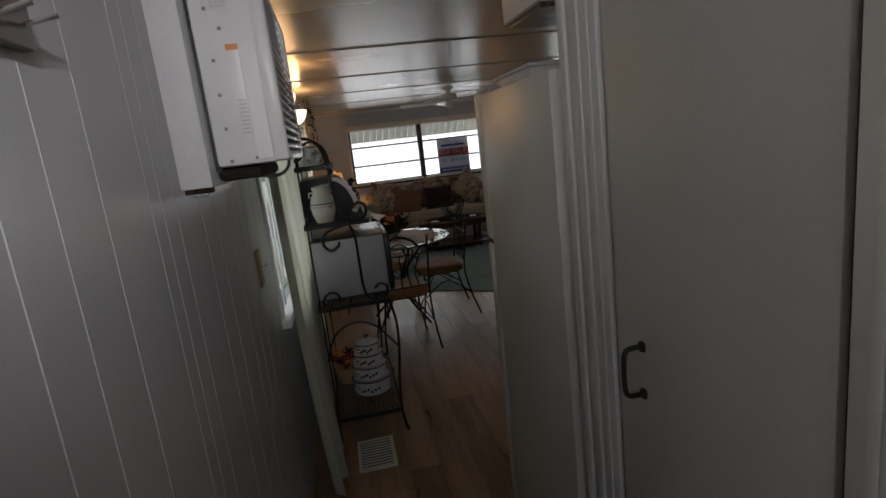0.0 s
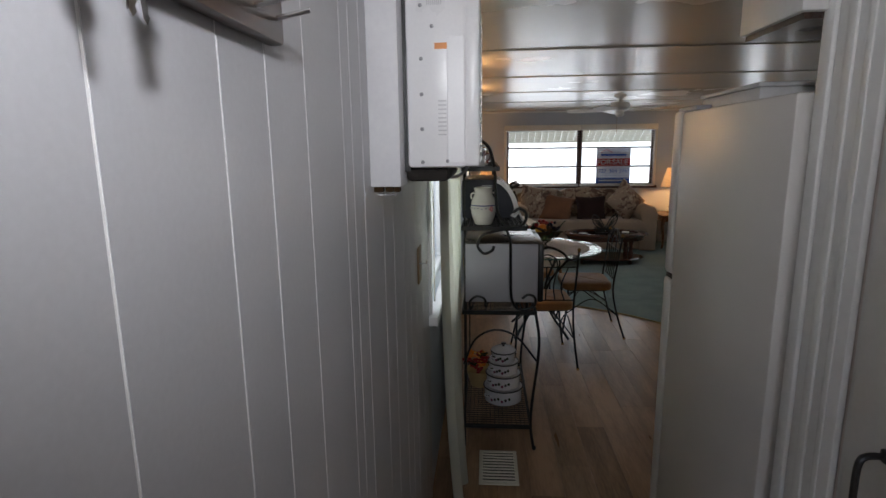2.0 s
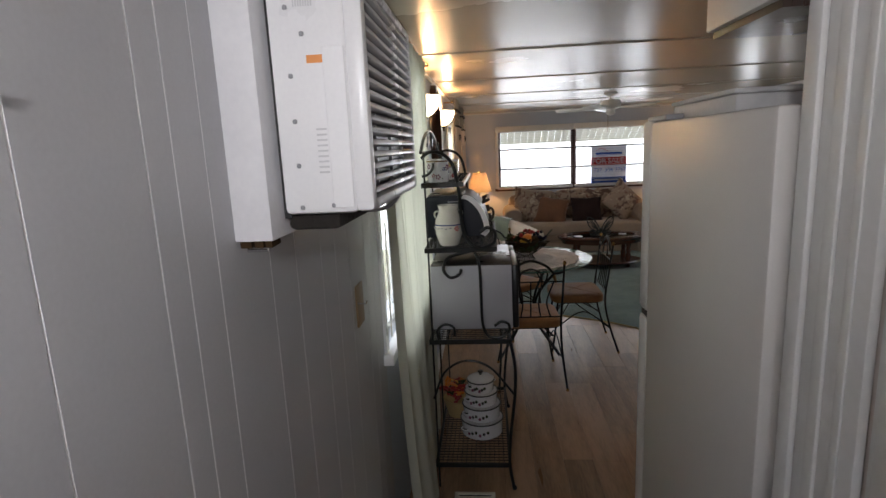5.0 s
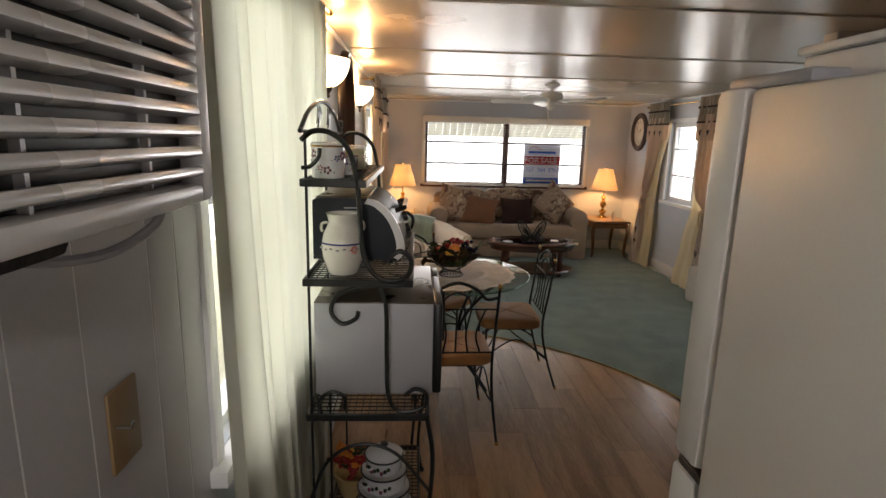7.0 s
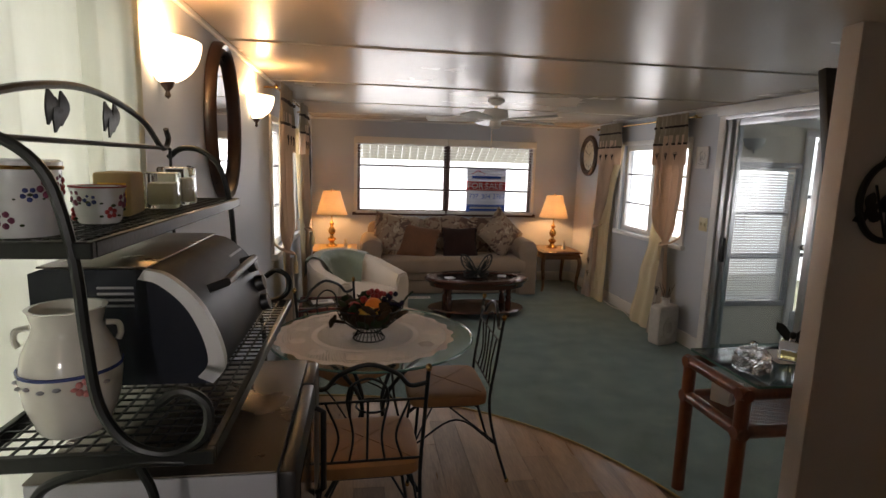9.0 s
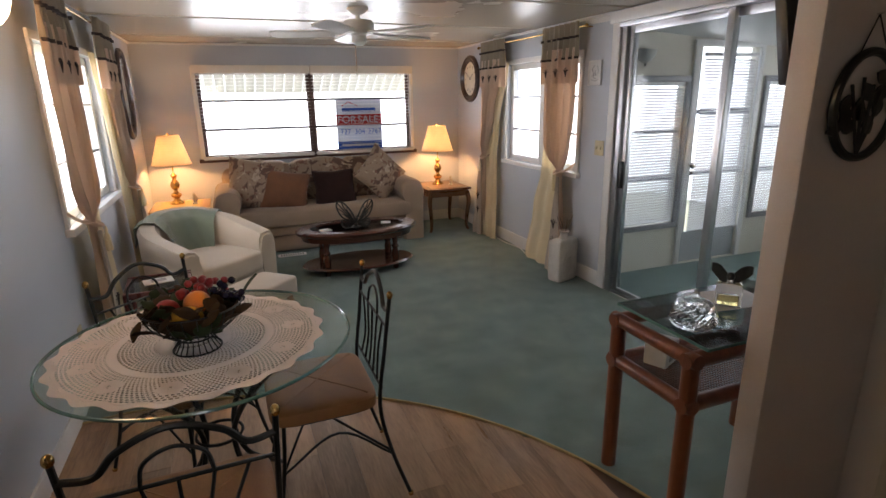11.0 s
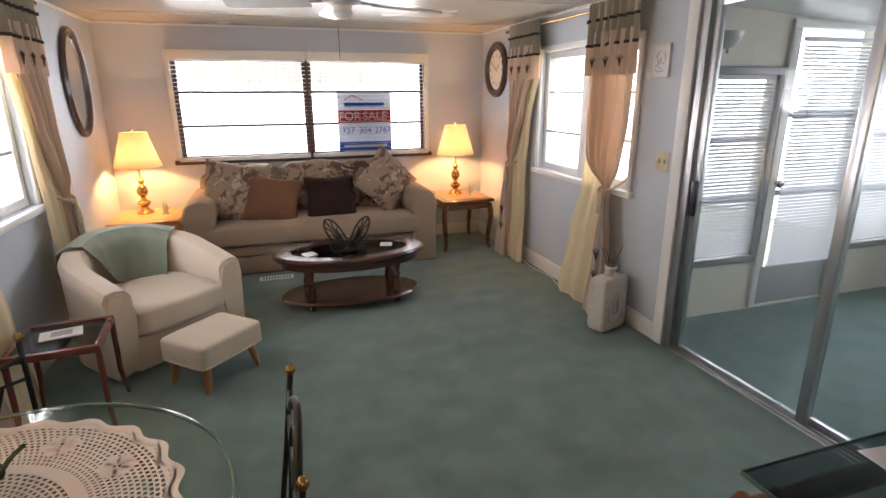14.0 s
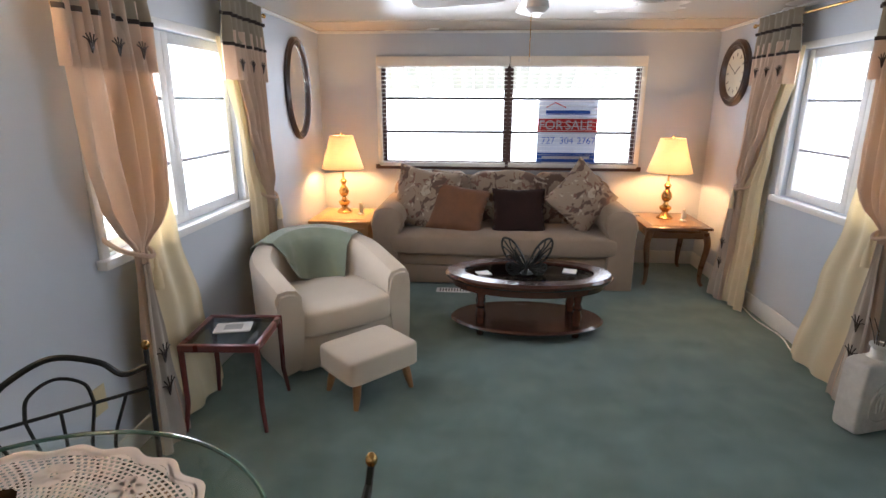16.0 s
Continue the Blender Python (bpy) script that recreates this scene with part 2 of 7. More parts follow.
M_LINING = cloth("pale_yellow_sheer", (0.90, 0.80, 0.58), (0.84, 0.73, 0.51), 0.4, stretch=(1, 3, 0.3))
M_VALOLIVE = cloth("olive_valance_cloth", (0.41, 0.35, 0.26), (0.33, 0.28, 0.21), 0.3)
M_BAND = paint("dark_brown_ribbon", (0.035, 0.022, 0.017), rough=0.7, bump=0.1)
M_SHEER = cloth("sage_white_sheer", (0.76, 0.765, 0.67), (0.69, 0.695, 0.60), 0.55, stretch=(1, 3, 0.25))
_n, _l = M_SHEER.node_tree.nodes, M_SHEER.node_tree.links
_gap, _mix = _n.new("ShaderNodeBsdfTransparent"), _n.new("ShaderNodeMixShader")
_mix.inputs[0].default_value = 0.14
_l.new(_n["Material Output"].inputs["Surface"].links[0].from_socket, _mix.inputs[1])
_l.new(_gap.outputs[0], _mix.inputs[2])
_l.new(_mix.outputs[0], _n["Material Output"].inputs["Surface"])
M_PANE = glass("window_glass", (0.97, 0.98, 0.98))
M_PATIO = glass("patio_door_glass", (0.88, 0.90, 0.90))
M_TABLEG = glass("table_glass", (0.86, 0.93, 0.91))
M_SMOKE = glass("smoked_table_glass", (0.48, 0.53, 0.54))
M_GEDGE = paint("green_glass_edge", (0.10, 0.20, 0.17), rough=0.1, bump=0, coat=0.5)
M_CRYSTAL = glass("cut_crystal", (0.96, 0.98, 1.0), 0.02, thin=False)
M_AMBER = glass("amber_perfume", (0.95, 0.80, 0.35), 0.02, thin=False)
M_MIRROR = paint("mirror_silver", (0.92, 0.92, 0.92), (0.9, 0.9, 0.9), rough=0.03, metal=1.0, bump=0, rvar=0.01)
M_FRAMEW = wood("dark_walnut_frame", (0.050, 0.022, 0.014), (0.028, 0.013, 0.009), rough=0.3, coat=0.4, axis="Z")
M_BLIND = cloth("white_blind_slat", (0.80, 0.79, 0.75), (0.74, 0.73, 0.69), 0.5, fine=60)
M_MINI = paint("white_enamelled_slat", (0.74, 0.75, 0.77), (0.69, 0.70, 0.72), rough=0.4, bump=0.0)
M_VAL = paint("white_blind_valance", (0.84, 0.80, 0.72), (0.78, 0.73, 0.65), rough=0.5, bump=0.03)
M_BROWNF = paint("brown_window_frame", (0.075, 0.032, 0.022), (0.05, 0.02, 0.015), rough=0.5, bump=0.05)
M_SHADE = cloth("pleated_lampshade", (0.50, 0.40, 0.28), (0.43, 0.34, 0.235), 0.15)
M_SCONCE = glow("lit_alabaster_glass", (1.0, 0.80, 0.50), 4.2)
M_SCONCEOFF = paint("unlit_alabaster_glass", (0.55, 0.55, 0.53), rough=0.3, bump=0)
M_PORC = paint("white_porcelain", (0.68, 0.66, 0.60), (0.62, 0.60, 0.54), rough=0.18, bump=0.03, coat=0.5)
M_ENAMEL = paint("white_enamel", (0.72, 0.73, 0.75), rough=0.15, bump=0, coat=0.5)
M_BLUE = paint("blue_glaze", (0.05, 0.07, 0.22), rough=0.2, bump=0)
M_PINK = paint("pink_glaze", (0.60, 0.22, 0.20), rough=0.3, bump=0)
M_RED = paint("deep_red_silk", (0.32, 0.02, 0.02), rough=0.5, bump=0.2)
M_PLUM = paint("plum_print", (0.16, 0.025, 0.07), rough=0.3, bump=0)
M_GREENL = paint("dark_green_leaf", (0.028, 0.045, 0.014), (0.016, 0.027, 0.009), rough=0.7, bump=0.2, spec=0.25)
M_OLIVEL = paint("olive_autumn_leaf", (0.050, 0.028, 0.012), (0.026, 0.016, 0.008), rough=0.85, bump=0.3, spec=0.15)
M_ORANGEF = paint("wax_orange", (0.72, 0.24, 0.03), (0.62, 0.18, 0.02), rough=0.4, fine=200, bump=0.3)
M_LEMON = paint("wax_lemon", (0.82, 0.46, 0.05), (0.72, 0.38, 0.04), rough=0.35, fine=200, bump=0.2)
M_GRAPE = paint("dark_grape", (0.015, 0.012, 0.03), rough=0.25, bump=0)
M_LACE = paint("white_crochet_cotton", (0.93, 0.88, 0.87), (0.87, 0.81, 0.80), rough=0.95, fine=500, bump=0.5, dist=0.002)
M_SILVER = paint("silver_grey_enamel", (0.42, 0.42, 0.45), (0.37, 0.37, 0.40), rough=0.5, metal=0.15, fine=300, bump=0.03)
M_MWTOP = paint("dark_bronze_metal", (0.13, 0.11, 0.09), (0.10, 0.085, 0.07), rough=0.3, metal=0.7, fine=200, bump=0.04)
M_NAVYP = paint("navy_black_plastic", (0.010, 0.013, 0.022), (0.014, 0.017, 0.026), rough=0.42, bump=0.02, spec=0.3)
M_DGLASS = paint("dark_oven_glass", (0.02, 0.02, 0.02), rough=0.06, bump=0, coat=0.6)
M_CARDB = paint("tan_card", (0.50, 0.36, 0.16), (0.42, 0.30, 0.13), rough=0.7, bump=0.1)
M_BEIGEP = paint("tan_switch_plate", (0.25, 0.16, 0.075), rough=0.45, bump=0.02)
M_IVORY = paint("ivory_plastic", (0.66, 0.58, 0.36), rough=0.4, bump=0)
M_STONE = paint("white_plaster_ceramic", (0.66, 0.63, 0.58), (0.55, 0.52, 0.48), rough=0.7, scale=14, fine=60, bump=0.5, dist=0.006)
M_TWIG = paint("dry_twig", (0.10, 0.07, 0.05), rough=0.9, bump=0.2)
M_FACE = paint("cream_clock_face", (0.68, 0.64, 0.52), rough=0.5, bump=0)
M_FANW = paint("white_fan_enamel", (0.74, 0.73, 0.70), rough=0.35, bump=0.02)
M_SIGNW = cloth("sign_sheet_white", (0.50, 0.52, 0.58), (0.48, 0.50, 0.56), 0.25, fine=60)
M_SIGNR = cloth("sign_sheet_red", (0.45, 0.03, 0.03), (0.42, 0.03, 0.03), 0.25, fine=60)
M_SIGNB = cloth("sign_sheet_blue", (0.03, 0.10, 0.42), (0.03, 0.09, 0.40), 0.25, fine=60)
M_GRILLE = paint("silver_grille", (0.80, 0.80, 0.81), (0.72, 0.72, 0.74), rough=0.25, metal=0.25, bump=0.02)
M_GRASS = paint("lawn_and_gravel", (0.22, 0.24, 0.14), (0.30, 0.28, 0.22), rough=0.95, scale=0.6, fine=30, bump=0.5)
M_AWN = paint("cream_awning_aluminium", (0.66, 0.64, 0.56), (0.60, 0.58, 0.50), rough=0.5, bump=0.03)
M_GREY = paint("grey_door_panel", (0.40, 0.42, 0.43), (0.36, 0.38, 0.39), rough=0.5, bump=0.03)
M_ROOM = paint("old_ivory_panel", (0.72, 0.69, 0.60), (0.67, 0.64, 0.55), rough=0.5, bump=0.04)


# ---- building helpers ----
def bm_new():
    return bmesh.new()


def mesh_of(name, bm, material, smooth=True):
    me = bpy.data.meshes.new(name)
    bmesh.ops.recalc_face_normals(bm, faces=bm.faces)
    bm.to_mesh(me)
    bm.free()
    me.materials.append(material)
    if smooth:
        me.polygons.foreach_set("use_smooth", [True] * len(me.polygons))
        me.set_sharp_from_angle(angle=radians(38))
    return me


def part(name, bm, material, parent, label="", smooth=True):
    ob = new(name, mesh_of(name, bm, material, smooth))
    ob.parent = parent
    return tagged(ob, label)


def thing(name, label, category, m=None, group="", kind=""):
    ob = new(name)
    ob.empty_display_size = 0.1
    if m is not None:
        ob.matrix_basis = m
    return tagged(ob, label, category, group, kind)


def solo(name, bm, material, label, category, m=None, group="", kind="", smooth=True):
    ob = new(name, mesh_of(name, bm, material, smooth))
    if m is not None:
        ob.matrix_basis = m
    return tagged(ob, label, category, group, kind)


def box(bm, lo, hi, bev=0.0, seg=2):
    r = bmesh.ops.create_cube(bm, size=1.0)
    c, s = [(a + b) / 2 for a, b in zip(lo, hi)], [abs(b - a) for a, b in zip(lo, hi)]
    for v in r["verts"]:
        v.co = Vector((c[0] + v.co.x * s[0], c[1] + v.co.y * s[1], c[2] + v.co.z * s[2]))
    if bev > 0:
        es = list({e for v in r["verts"] for e in v.link_edges})
        bmesh.ops.bevel(bm, geom=es, offset=min(bev, min(s) * 0.45), segments=seg, affect="EDGES", profile=0.5)
    return bm


def obox(*a, **k):
    return box(bm_new(), *a, **k)


def tube(bm, pts, r, n=8, closed=False, taper=None):
    pts = [Vector(p) for p in pts]
    k = len(pts)
    rings, ref = [], None
    for i, p in enumerate(pts):
        a = pts[(i - 1) % k] if (closed or i > 0) else p
        b = pts[(i + 1) % k] if (closed or i < k - 1) else p
        d = (b - a).normalized()
        if ref is None:
            ref = d.orthogonal().normalized()
        ref = (ref - d * ref.dot(d))
        ref = ref.normalized() if ref.length > 1e-6 else d.orthogonal().normalized()
        side = d.cross(ref)
        rad = r * (taper[i] if taper else 1)
        rings.append([bm.verts.new(p + (ref * math.cos(2 * math.pi * j / n) + side * math.sin(2 * math.pi * j / n)) * rad) for j in range(n)])
    for i in range(k if closed else k - 1):
        A, Bq = rings[i], rings[(i + 1) % k]
        for j in range(n):
            bm.faces.new((A[j], A[(j + 1) % n], Bq[(j + 1) % n], Bq[j]))
    if not closed:
        bm.faces.new(rings[0][::-1])
        bm.faces.new(rings[-1])
    return bm


def curve(pts, n=6, closed=False):
    """Catmull-Rom through the points."""
    P = [Vector(p) for p in pts]
    k = len(P)
    out = []
    for i in range(k if closed else k - 1):
        p0 = P[(i - 1) % k] if (closed or i) else P[0] * 2 - P[1]
        p1, p2 = P[i], P[(i + 1) % k]
        p3 = P[(i + 2) % k] if (closed or i + 2 < k) else P[-1] * 2 - P[-2]
        for j in range(n):
            t = j / n
            out.append(0.5 * ((2 * p1) + (p2 - p0) * t + (2 * p0 - 5 * p1 + 4 * p2 - p3) * t * t + (3 * p1 - p0 - 3 * p2 + p3) * t ** 3))
    if not closed:
        out.append(P[-1])
    return out


def lathe(bm, prof, n=28, c=(0, 0, 0), sx=1.0, sy=1.0):
    rings = []
    for r, z in prof:
        rings.append([bm.verts.new((c[0] + sx * r * math.cos(2 * math.pi * j / n), c[1] + sy * r * math.sin(2 * math.pi * j / n), c[2] + z)) for j in range(n)])
    for A, Bq in zip(rings, rings[1:]):
        for j in range(n):
            bm.faces.new((A[j], A[(j + 1) % n], Bq[(j + 1) % n], Bq[j]))
    if prof[0][0] > 1e-5:
        bm.faces.new(rings[0][::-1])
    if prof[-1][0] > 1e-5:
        bm.faces.new(rings[-1])
    bmesh.ops.remove_doubles(bm, verts=[v for g in (rings[0], rings[-1]) for v in g], dist=1e-6)
    return bm


def olathe(*a, **k):
    return lathe(bm_new(), *a, **k)


def puff(bm, c, d, e1=0.35, e2=0.35, nu=28, nv=18, rot=None, wob=0.0, seed=0.0):
    """A rounded cushion: a superellipsoid of size d at c."""
    def pw(v, e):
        return math.copysign(abs(v) ** e, v)
    rows = []
    R = Euler([radians(a) for a in rot]).to_matrix() if rot else None
    for i in range(nv + 1):
        th = -math.pi / 2 + math.pi * i / nv
        row = []
        for j in range(nu):
            ph = 2 * math.pi * j / nu
            v = Vector((d[0] / 2 * pw(math.cos(th), e1) * pw(math.cos(ph), e2), d[1] / 2 * pw(math.cos(th), e1) * pw(math.sin(ph), e2), d[2] / 2 * pw(math.sin(th), e1)))
            if wob:
                v += v.normalized() * wob * noise.noise(v * 9 + Vector((seed, seed, 0)))
            if R:
                v = R @ v
            row.append(bm.verts.new(v + Vector(c)))
        rows.append(row)
    for A, Bq in zip(rows, rows[1:]):
        for j in range(nu):
            bm.faces.new((A[j], A[(j + 1) % nu], Bq[(j + 1) % nu], Bq[j]))
    bmesh.ops.remove_doubles(bm, verts=rows[0] + rows[-1], dist=1e-6)
    return bm


def prism(bm, pts, z0, z1):
    """An outline in x, y pulled up from z0 to z1."""
    a = [bm.verts.new((x, y, z0)) for x, y in pts]
    b = [bm.verts.new((x, y, z1)) for x, y in pts]
    bm.faces.new(a[::-1])
    bm.faces.new(b)
    for i in range(len(pts)):
        j = (i + 1) % len(pts)
        bm.faces.new((a[i], a[j], b[j], b[i]))
    return bm


def sheet(bm, f, nu, nv, thick=0.003):
    """A cloth from f(u, v) with a thin back."""
    g = [[Vector(f(i / nu, j / nv)) for j in range(nv + 1)] for i in range(nu + 1)]
    fr = [[bm.verts.new(p) for p in row] for row in g]
    bk = []
    for i in range(nu + 1):
        row = []
        for j in range(nv + 1):
            du = g[min(i + 1, nu)][j] - g[max(i - 1, 0)][j]
            dv = g[i][min(j + 1, nv)] - g[i][max(j - 1, 0)]
            nn = du.cross(dv)
            nn = nn.normalized() if nn.length > 1e-9 else Vector((0, 0, 1))
            row.append(bm.verts.new(g[i][j] - nn * thick))
        bk.append(row)
    for i in range(nu):
        for j in range(nv):
            bm.faces.new((fr[i][j], fr[i + 1][j], fr[i + 1][j + 1], fr[i][j + 1]))
            bm.faces.new((bk[i][j], bk[i][j + 1], bk[i + 1][j + 1], bk[i + 1][j]))
    for i in range(nu):
        bm.faces.new((fr[i][0], bk[i][0], bk[i + 1][0], fr[i + 1][0]))
        bm.faces.new((fr[i][nv], fr[i + 1][nv], bk[i + 1][nv], bk[i][nv]))
    for j in range(nv):
        bm.faces.new((fr[0][j], fr[0][j + 1], bk[0][j + 1], bk[0][j]))
        bm.faces.new((fr[nu][j], bk[nu][j], bk[nu][j + 1], fr[nu][j + 1]))
    return bm


def letters(text, size, m, parent, material, name="lettering"):
    """Flat words from the built-in font as a mesh of their own."""
    cu = bpy.data.curves.new(name, "FONT")
    cu.body, cu.size, cu.extrude, cu.align_x, cu.align_y = text, size, 0.0006, "CENTER", "CENTER"
    tmp = bpy.data.objects.new(name, cu)
    me = bpy.data.meshes.new_from_object(tmp)
    bpy.data.objects.remove(tmp)
    me.materials.clear()
    me.materials.append(material)
    ob = new(name, me)
    ob.parent, ob.matrix_basis = parent, m
    return ob


def wall(name, label, along, p0, p1, a0, a1, z0, z1, holes, material):
    """A wall of thickness p0..p1 that runs along x or y from a0 to a1, with openings (a0, a1, z0, z1) cut through."""
    bm = bm_new()

    def put(b0, b1, c0, c1):
        if b1 - b0 > 1e-4 and c1 - c0 > 1e-4:
            box(bm, (p0, b0, c0) if along == "y" else (b0, p0, c0), (p1, b1, c1) if along == "y" else (b1, p1, c1))
    at = a0
    for h0, h1, k0, k1 in sorted(holes):
        put(at, h0, z0, z1)
        put(h0, h1, z0, k0)
        put(h0, h1, k1, z1)
        at = h1
    put(at, a1, z0, z1)
    return solo(name, bm, material, label, "wall", kind="structure", smooth=False)


CEIL = 2.12
RX = 3.565      # right wall of the living room
FY = 10.40     # window wall
ARC = (0.285, 4.80, 2.02)   # carpet edge: circle centre and radius

# ---- shell ----
wall_left = wall("wall_left", "painted panel wall with two windows along the whole home", "y", -0.12, 0.0, -0.5, FY + 0.12, 0, CEIL + 0.1,
                 [(3.66, 4.80, 0.86, 2.0), (7.28, 8.58, 0.90, 1.84)], M_WALL)
wall_front = wall("wall_front", "warm-lit blue-grey wall around the wide front window", "x", FY, FY + 0.12, 0.0, RX, 0, CEIL + 0.1, [(0.58, 2.92, 0.93, 1.84)], M_WALL)
wall_right = wall("wall_right", "blue-grey living room wall with window and patio door opening", "y", RX, RX + 0.12, 3.0, FY + 0.12, 0, CEIL + 0.1,
                  [(5.22, 7.36, 0.0, 2.03), (7.83, 9.07, 0.90, 1.84)], M_WALL)
wall_partition = wall("wall_partition", "short warm-grey partition at the kitchen end", "x", 5.06, 5.135, 2.40, RX, 0, CEIL + 0.05, [], M_PINKWALL)
wall_pantry = wall("wall_pantry", "kitchen side wall with a pantry door", "y", 2.90, 2.975, 2.48, 5.06, 0, CEIL + 0.05, [(4.18, 4.86, 0, 1.98)], M_PINKWALL)
wall_alcove = wall("wall_alcove", "wall behind the fridge alcove", "x", 2.42, 2.50, 0.87, 2.975, 0, CEIL + 0.05, [], M_PINKWALL)
wall_hall = wall("wall_hall", "hallway side wall with a closet door", "y", 0.87, 0.95, -0.5, 2.42, 0, CEIL + 0.05, [(1.82, 2.36, 0.0, 1.98)], M_PINKWALL)
wall_rear = wall("wall_rear", "rear hallway wall with a glazed door opening", "x", -0.62, -0.5, -0.12, 0.95, 0, CEIL + 0.1, [(0.15, 0.75, 1.2, 2.0)], M_PINKWALL)
ceiling = bm_new()
box(ceiling, (-0.12, -0.62, CEIL), (RX + 0.12, FY + 0.12, CEIL + 0.06))
for i in range(9):
    y = 6.02 + (i - 5) * 1.245
    if -0.4 < y < FY:
        box(ceiling, (0.0, y - 0.013, CEIL - 0.007), (RX, y + 0.013, CEIL + 0.002), 0.003, 1)
solo("ceiling", ceiling, M_CEIL, "glossy stippled cream ceiling with batten seams", "ceiling", kind="structure")

# emission for the backdrop walls, so the window views burn out to white
M_BACKDROP_GLOW = glow("backdrop_glow", (0.94, 0.97, 1.0), 1.1)


def arc_y(x):
    cx, cy, r = ARC
    return cy + math.sqrt(max(r * r - (x - cx) ** 2, 0.0))


# floors: a base slab, carpet beyond the round edge, and a porch floor
solo("floor", obox((-0.12, -0.62, -0.06), (RX + 0.12, FY + 0.12, -0.006)), M_VBASE, "dark subfloor under the wood-look vinyl", "floor", kind="structure")
bm = bm_new()
edge = [(ARC[0] + ARC[2] * math.cos(a), ARC[1] + ARC[2] * math.sin(a)) for a in np.linspace(math.asin(0.26 / ARC[2]), math.acos(-ARC[0] / ARC[2]), 60)]
prism(bm, [(RX + 0.0, 5.06)] + [(RX, FY), (0.0, FY)] + edge[::-1] + [(2.30, 5.06)], -0.004, 0.008)
solo("carpet", bm, M_CARPET, "worn sea-green cut-pile carpet with a round edge", "carpet", kind="structure", smooth=False)
bm = bm_new()
tube(bm, [(x, y, 0.006) for x, y in edge], 0.006, 6)
solo("trim_carpet_edge", bm, M_CARDB, "thin tan binding strip along the round carpet edge", "trim", kind="structure")
solo("floor_porch", obox((RX + 0.0, 3.6, -0.07), (7.2, 7.72, -0.012)), M_CARPET, "sea-green carpet of the glazed porch", "carpet", kind="structure")
solo("ground", obox((-400, -400, -0.75), (400, 400, -0.70)), M_GRASS, "pale lawn and gravel round the home", "ground", kind="structure")

# ---- windows ----
def window_unit(name, label, along, pos, out, a0, a1, z0, z1, cols, rows, frame_m, bar=0.030, bar_m=None, gb=0.009):
    """A glazed window in an opening; out is the outward direction along the wall's normal."""
    w = thing(name, label, "window", kind="structure")
    bar_m = bar_m or M_GREYP

    def bx(u0, u1, v0, v1, d0, d1, bev=0.004):
        lo, hi = (pos + out * d0, u0, v0), (pos + out * d1, u1, v1)
        if along == "x":
            lo, hi = (u0, pos + out * d0, v0), (u1, pos + out * d1, v1)
        return obox(tuple(map(min, lo, hi)), tuple(map(max, lo, hi)), bev)
    fw = 0.045
    for u0, u1, v0, v1 in ((a0 - fw, a1 + fw, z1, z1 + fw), (a0 - fw, a0, z0, z1), (a1, a1 + fw, z0, z1)):
        part("casing", bx(u0, u1, v0, v1, -0.018, 0.0), frame_m, w)
    part("sill", bx(a0 - fw - 0.02, a1 + fw + 0.02, z0 - 0.04, z0, -0.045, 0.0), frame_m, w)
    for i in range(cols):
        u0 = a0 + (a1 - a0) * i / cols
        u1 = a0 + (a1 - a0) * (i + 1) / cols
        for b in ((u0, u0 + bar, z0, z1), (u1 - bar, u1, z0, z1), (u0 + bar, u1 - bar, z0, z0 + bar), (u0 + bar, u1 - bar, z1 - bar, z1)):
            part("window_frame", bx(*b, 0.03, 0.07), frame_m, w)
        for j in range(1, rows):
            zz = z0 + (z1 - z0) * j / rows
            part("glazing_bar", bx(u0 + bar, u1 - bar, zz - gb, zz + gb, 0.035, 0.065), bar_m, w)
        for j in range(rows):
            v0, v1 = z0 + (z1 - z0) * j / rows, z0 + (z1 - z0) * (j + 1) / rows
            pane = part("pane", bx(u0 + bar, u1 - bar, v0 + 0.009, v1 - 0.009, 0.048, 0.052, 0), M_PANE, w)
            pane.visible_shadow = False
    return w


window_1 = window_unit("window_1", "white jalousie window in the side wall", "y", 0.0, -1, 7.28, 8.58, 0.90, 1.84, 2, 3, M_WHITE, 0.055)
window_2 = window_unit("window_2", "white jalousie window beside the patio door", "y", RX, 1, 7.83, 9.07, 0.90, 1.84, 2, 3, M_WHITE, 0.055)
window_3 = window_unit("window_3", "wide brown-framed front window in two parts", "x", FY, 1, 0.58, 2.92, 0.93, 1.84, 2, 3, M_BROWNF, 0.035, M_DARK, 0.012)
window_4 = window_unit("window_4", "kitchen window behind the sheer curtain", "y", 0.0, -1, 3.66, 4.80, 0.86, 2.0, 2, 2, M_WHITE)
for piece in window_3.children:
    if piece.name.startswith("casing"):
        piece.data.materials[0] = M_VAL
part("chain", tube(bm_new(), [(0.022, 3.70, z) for z in np.linspace(1.35, 0.90, 14)], 0.004, 6), M_PORC, window_4, "white bead chain")

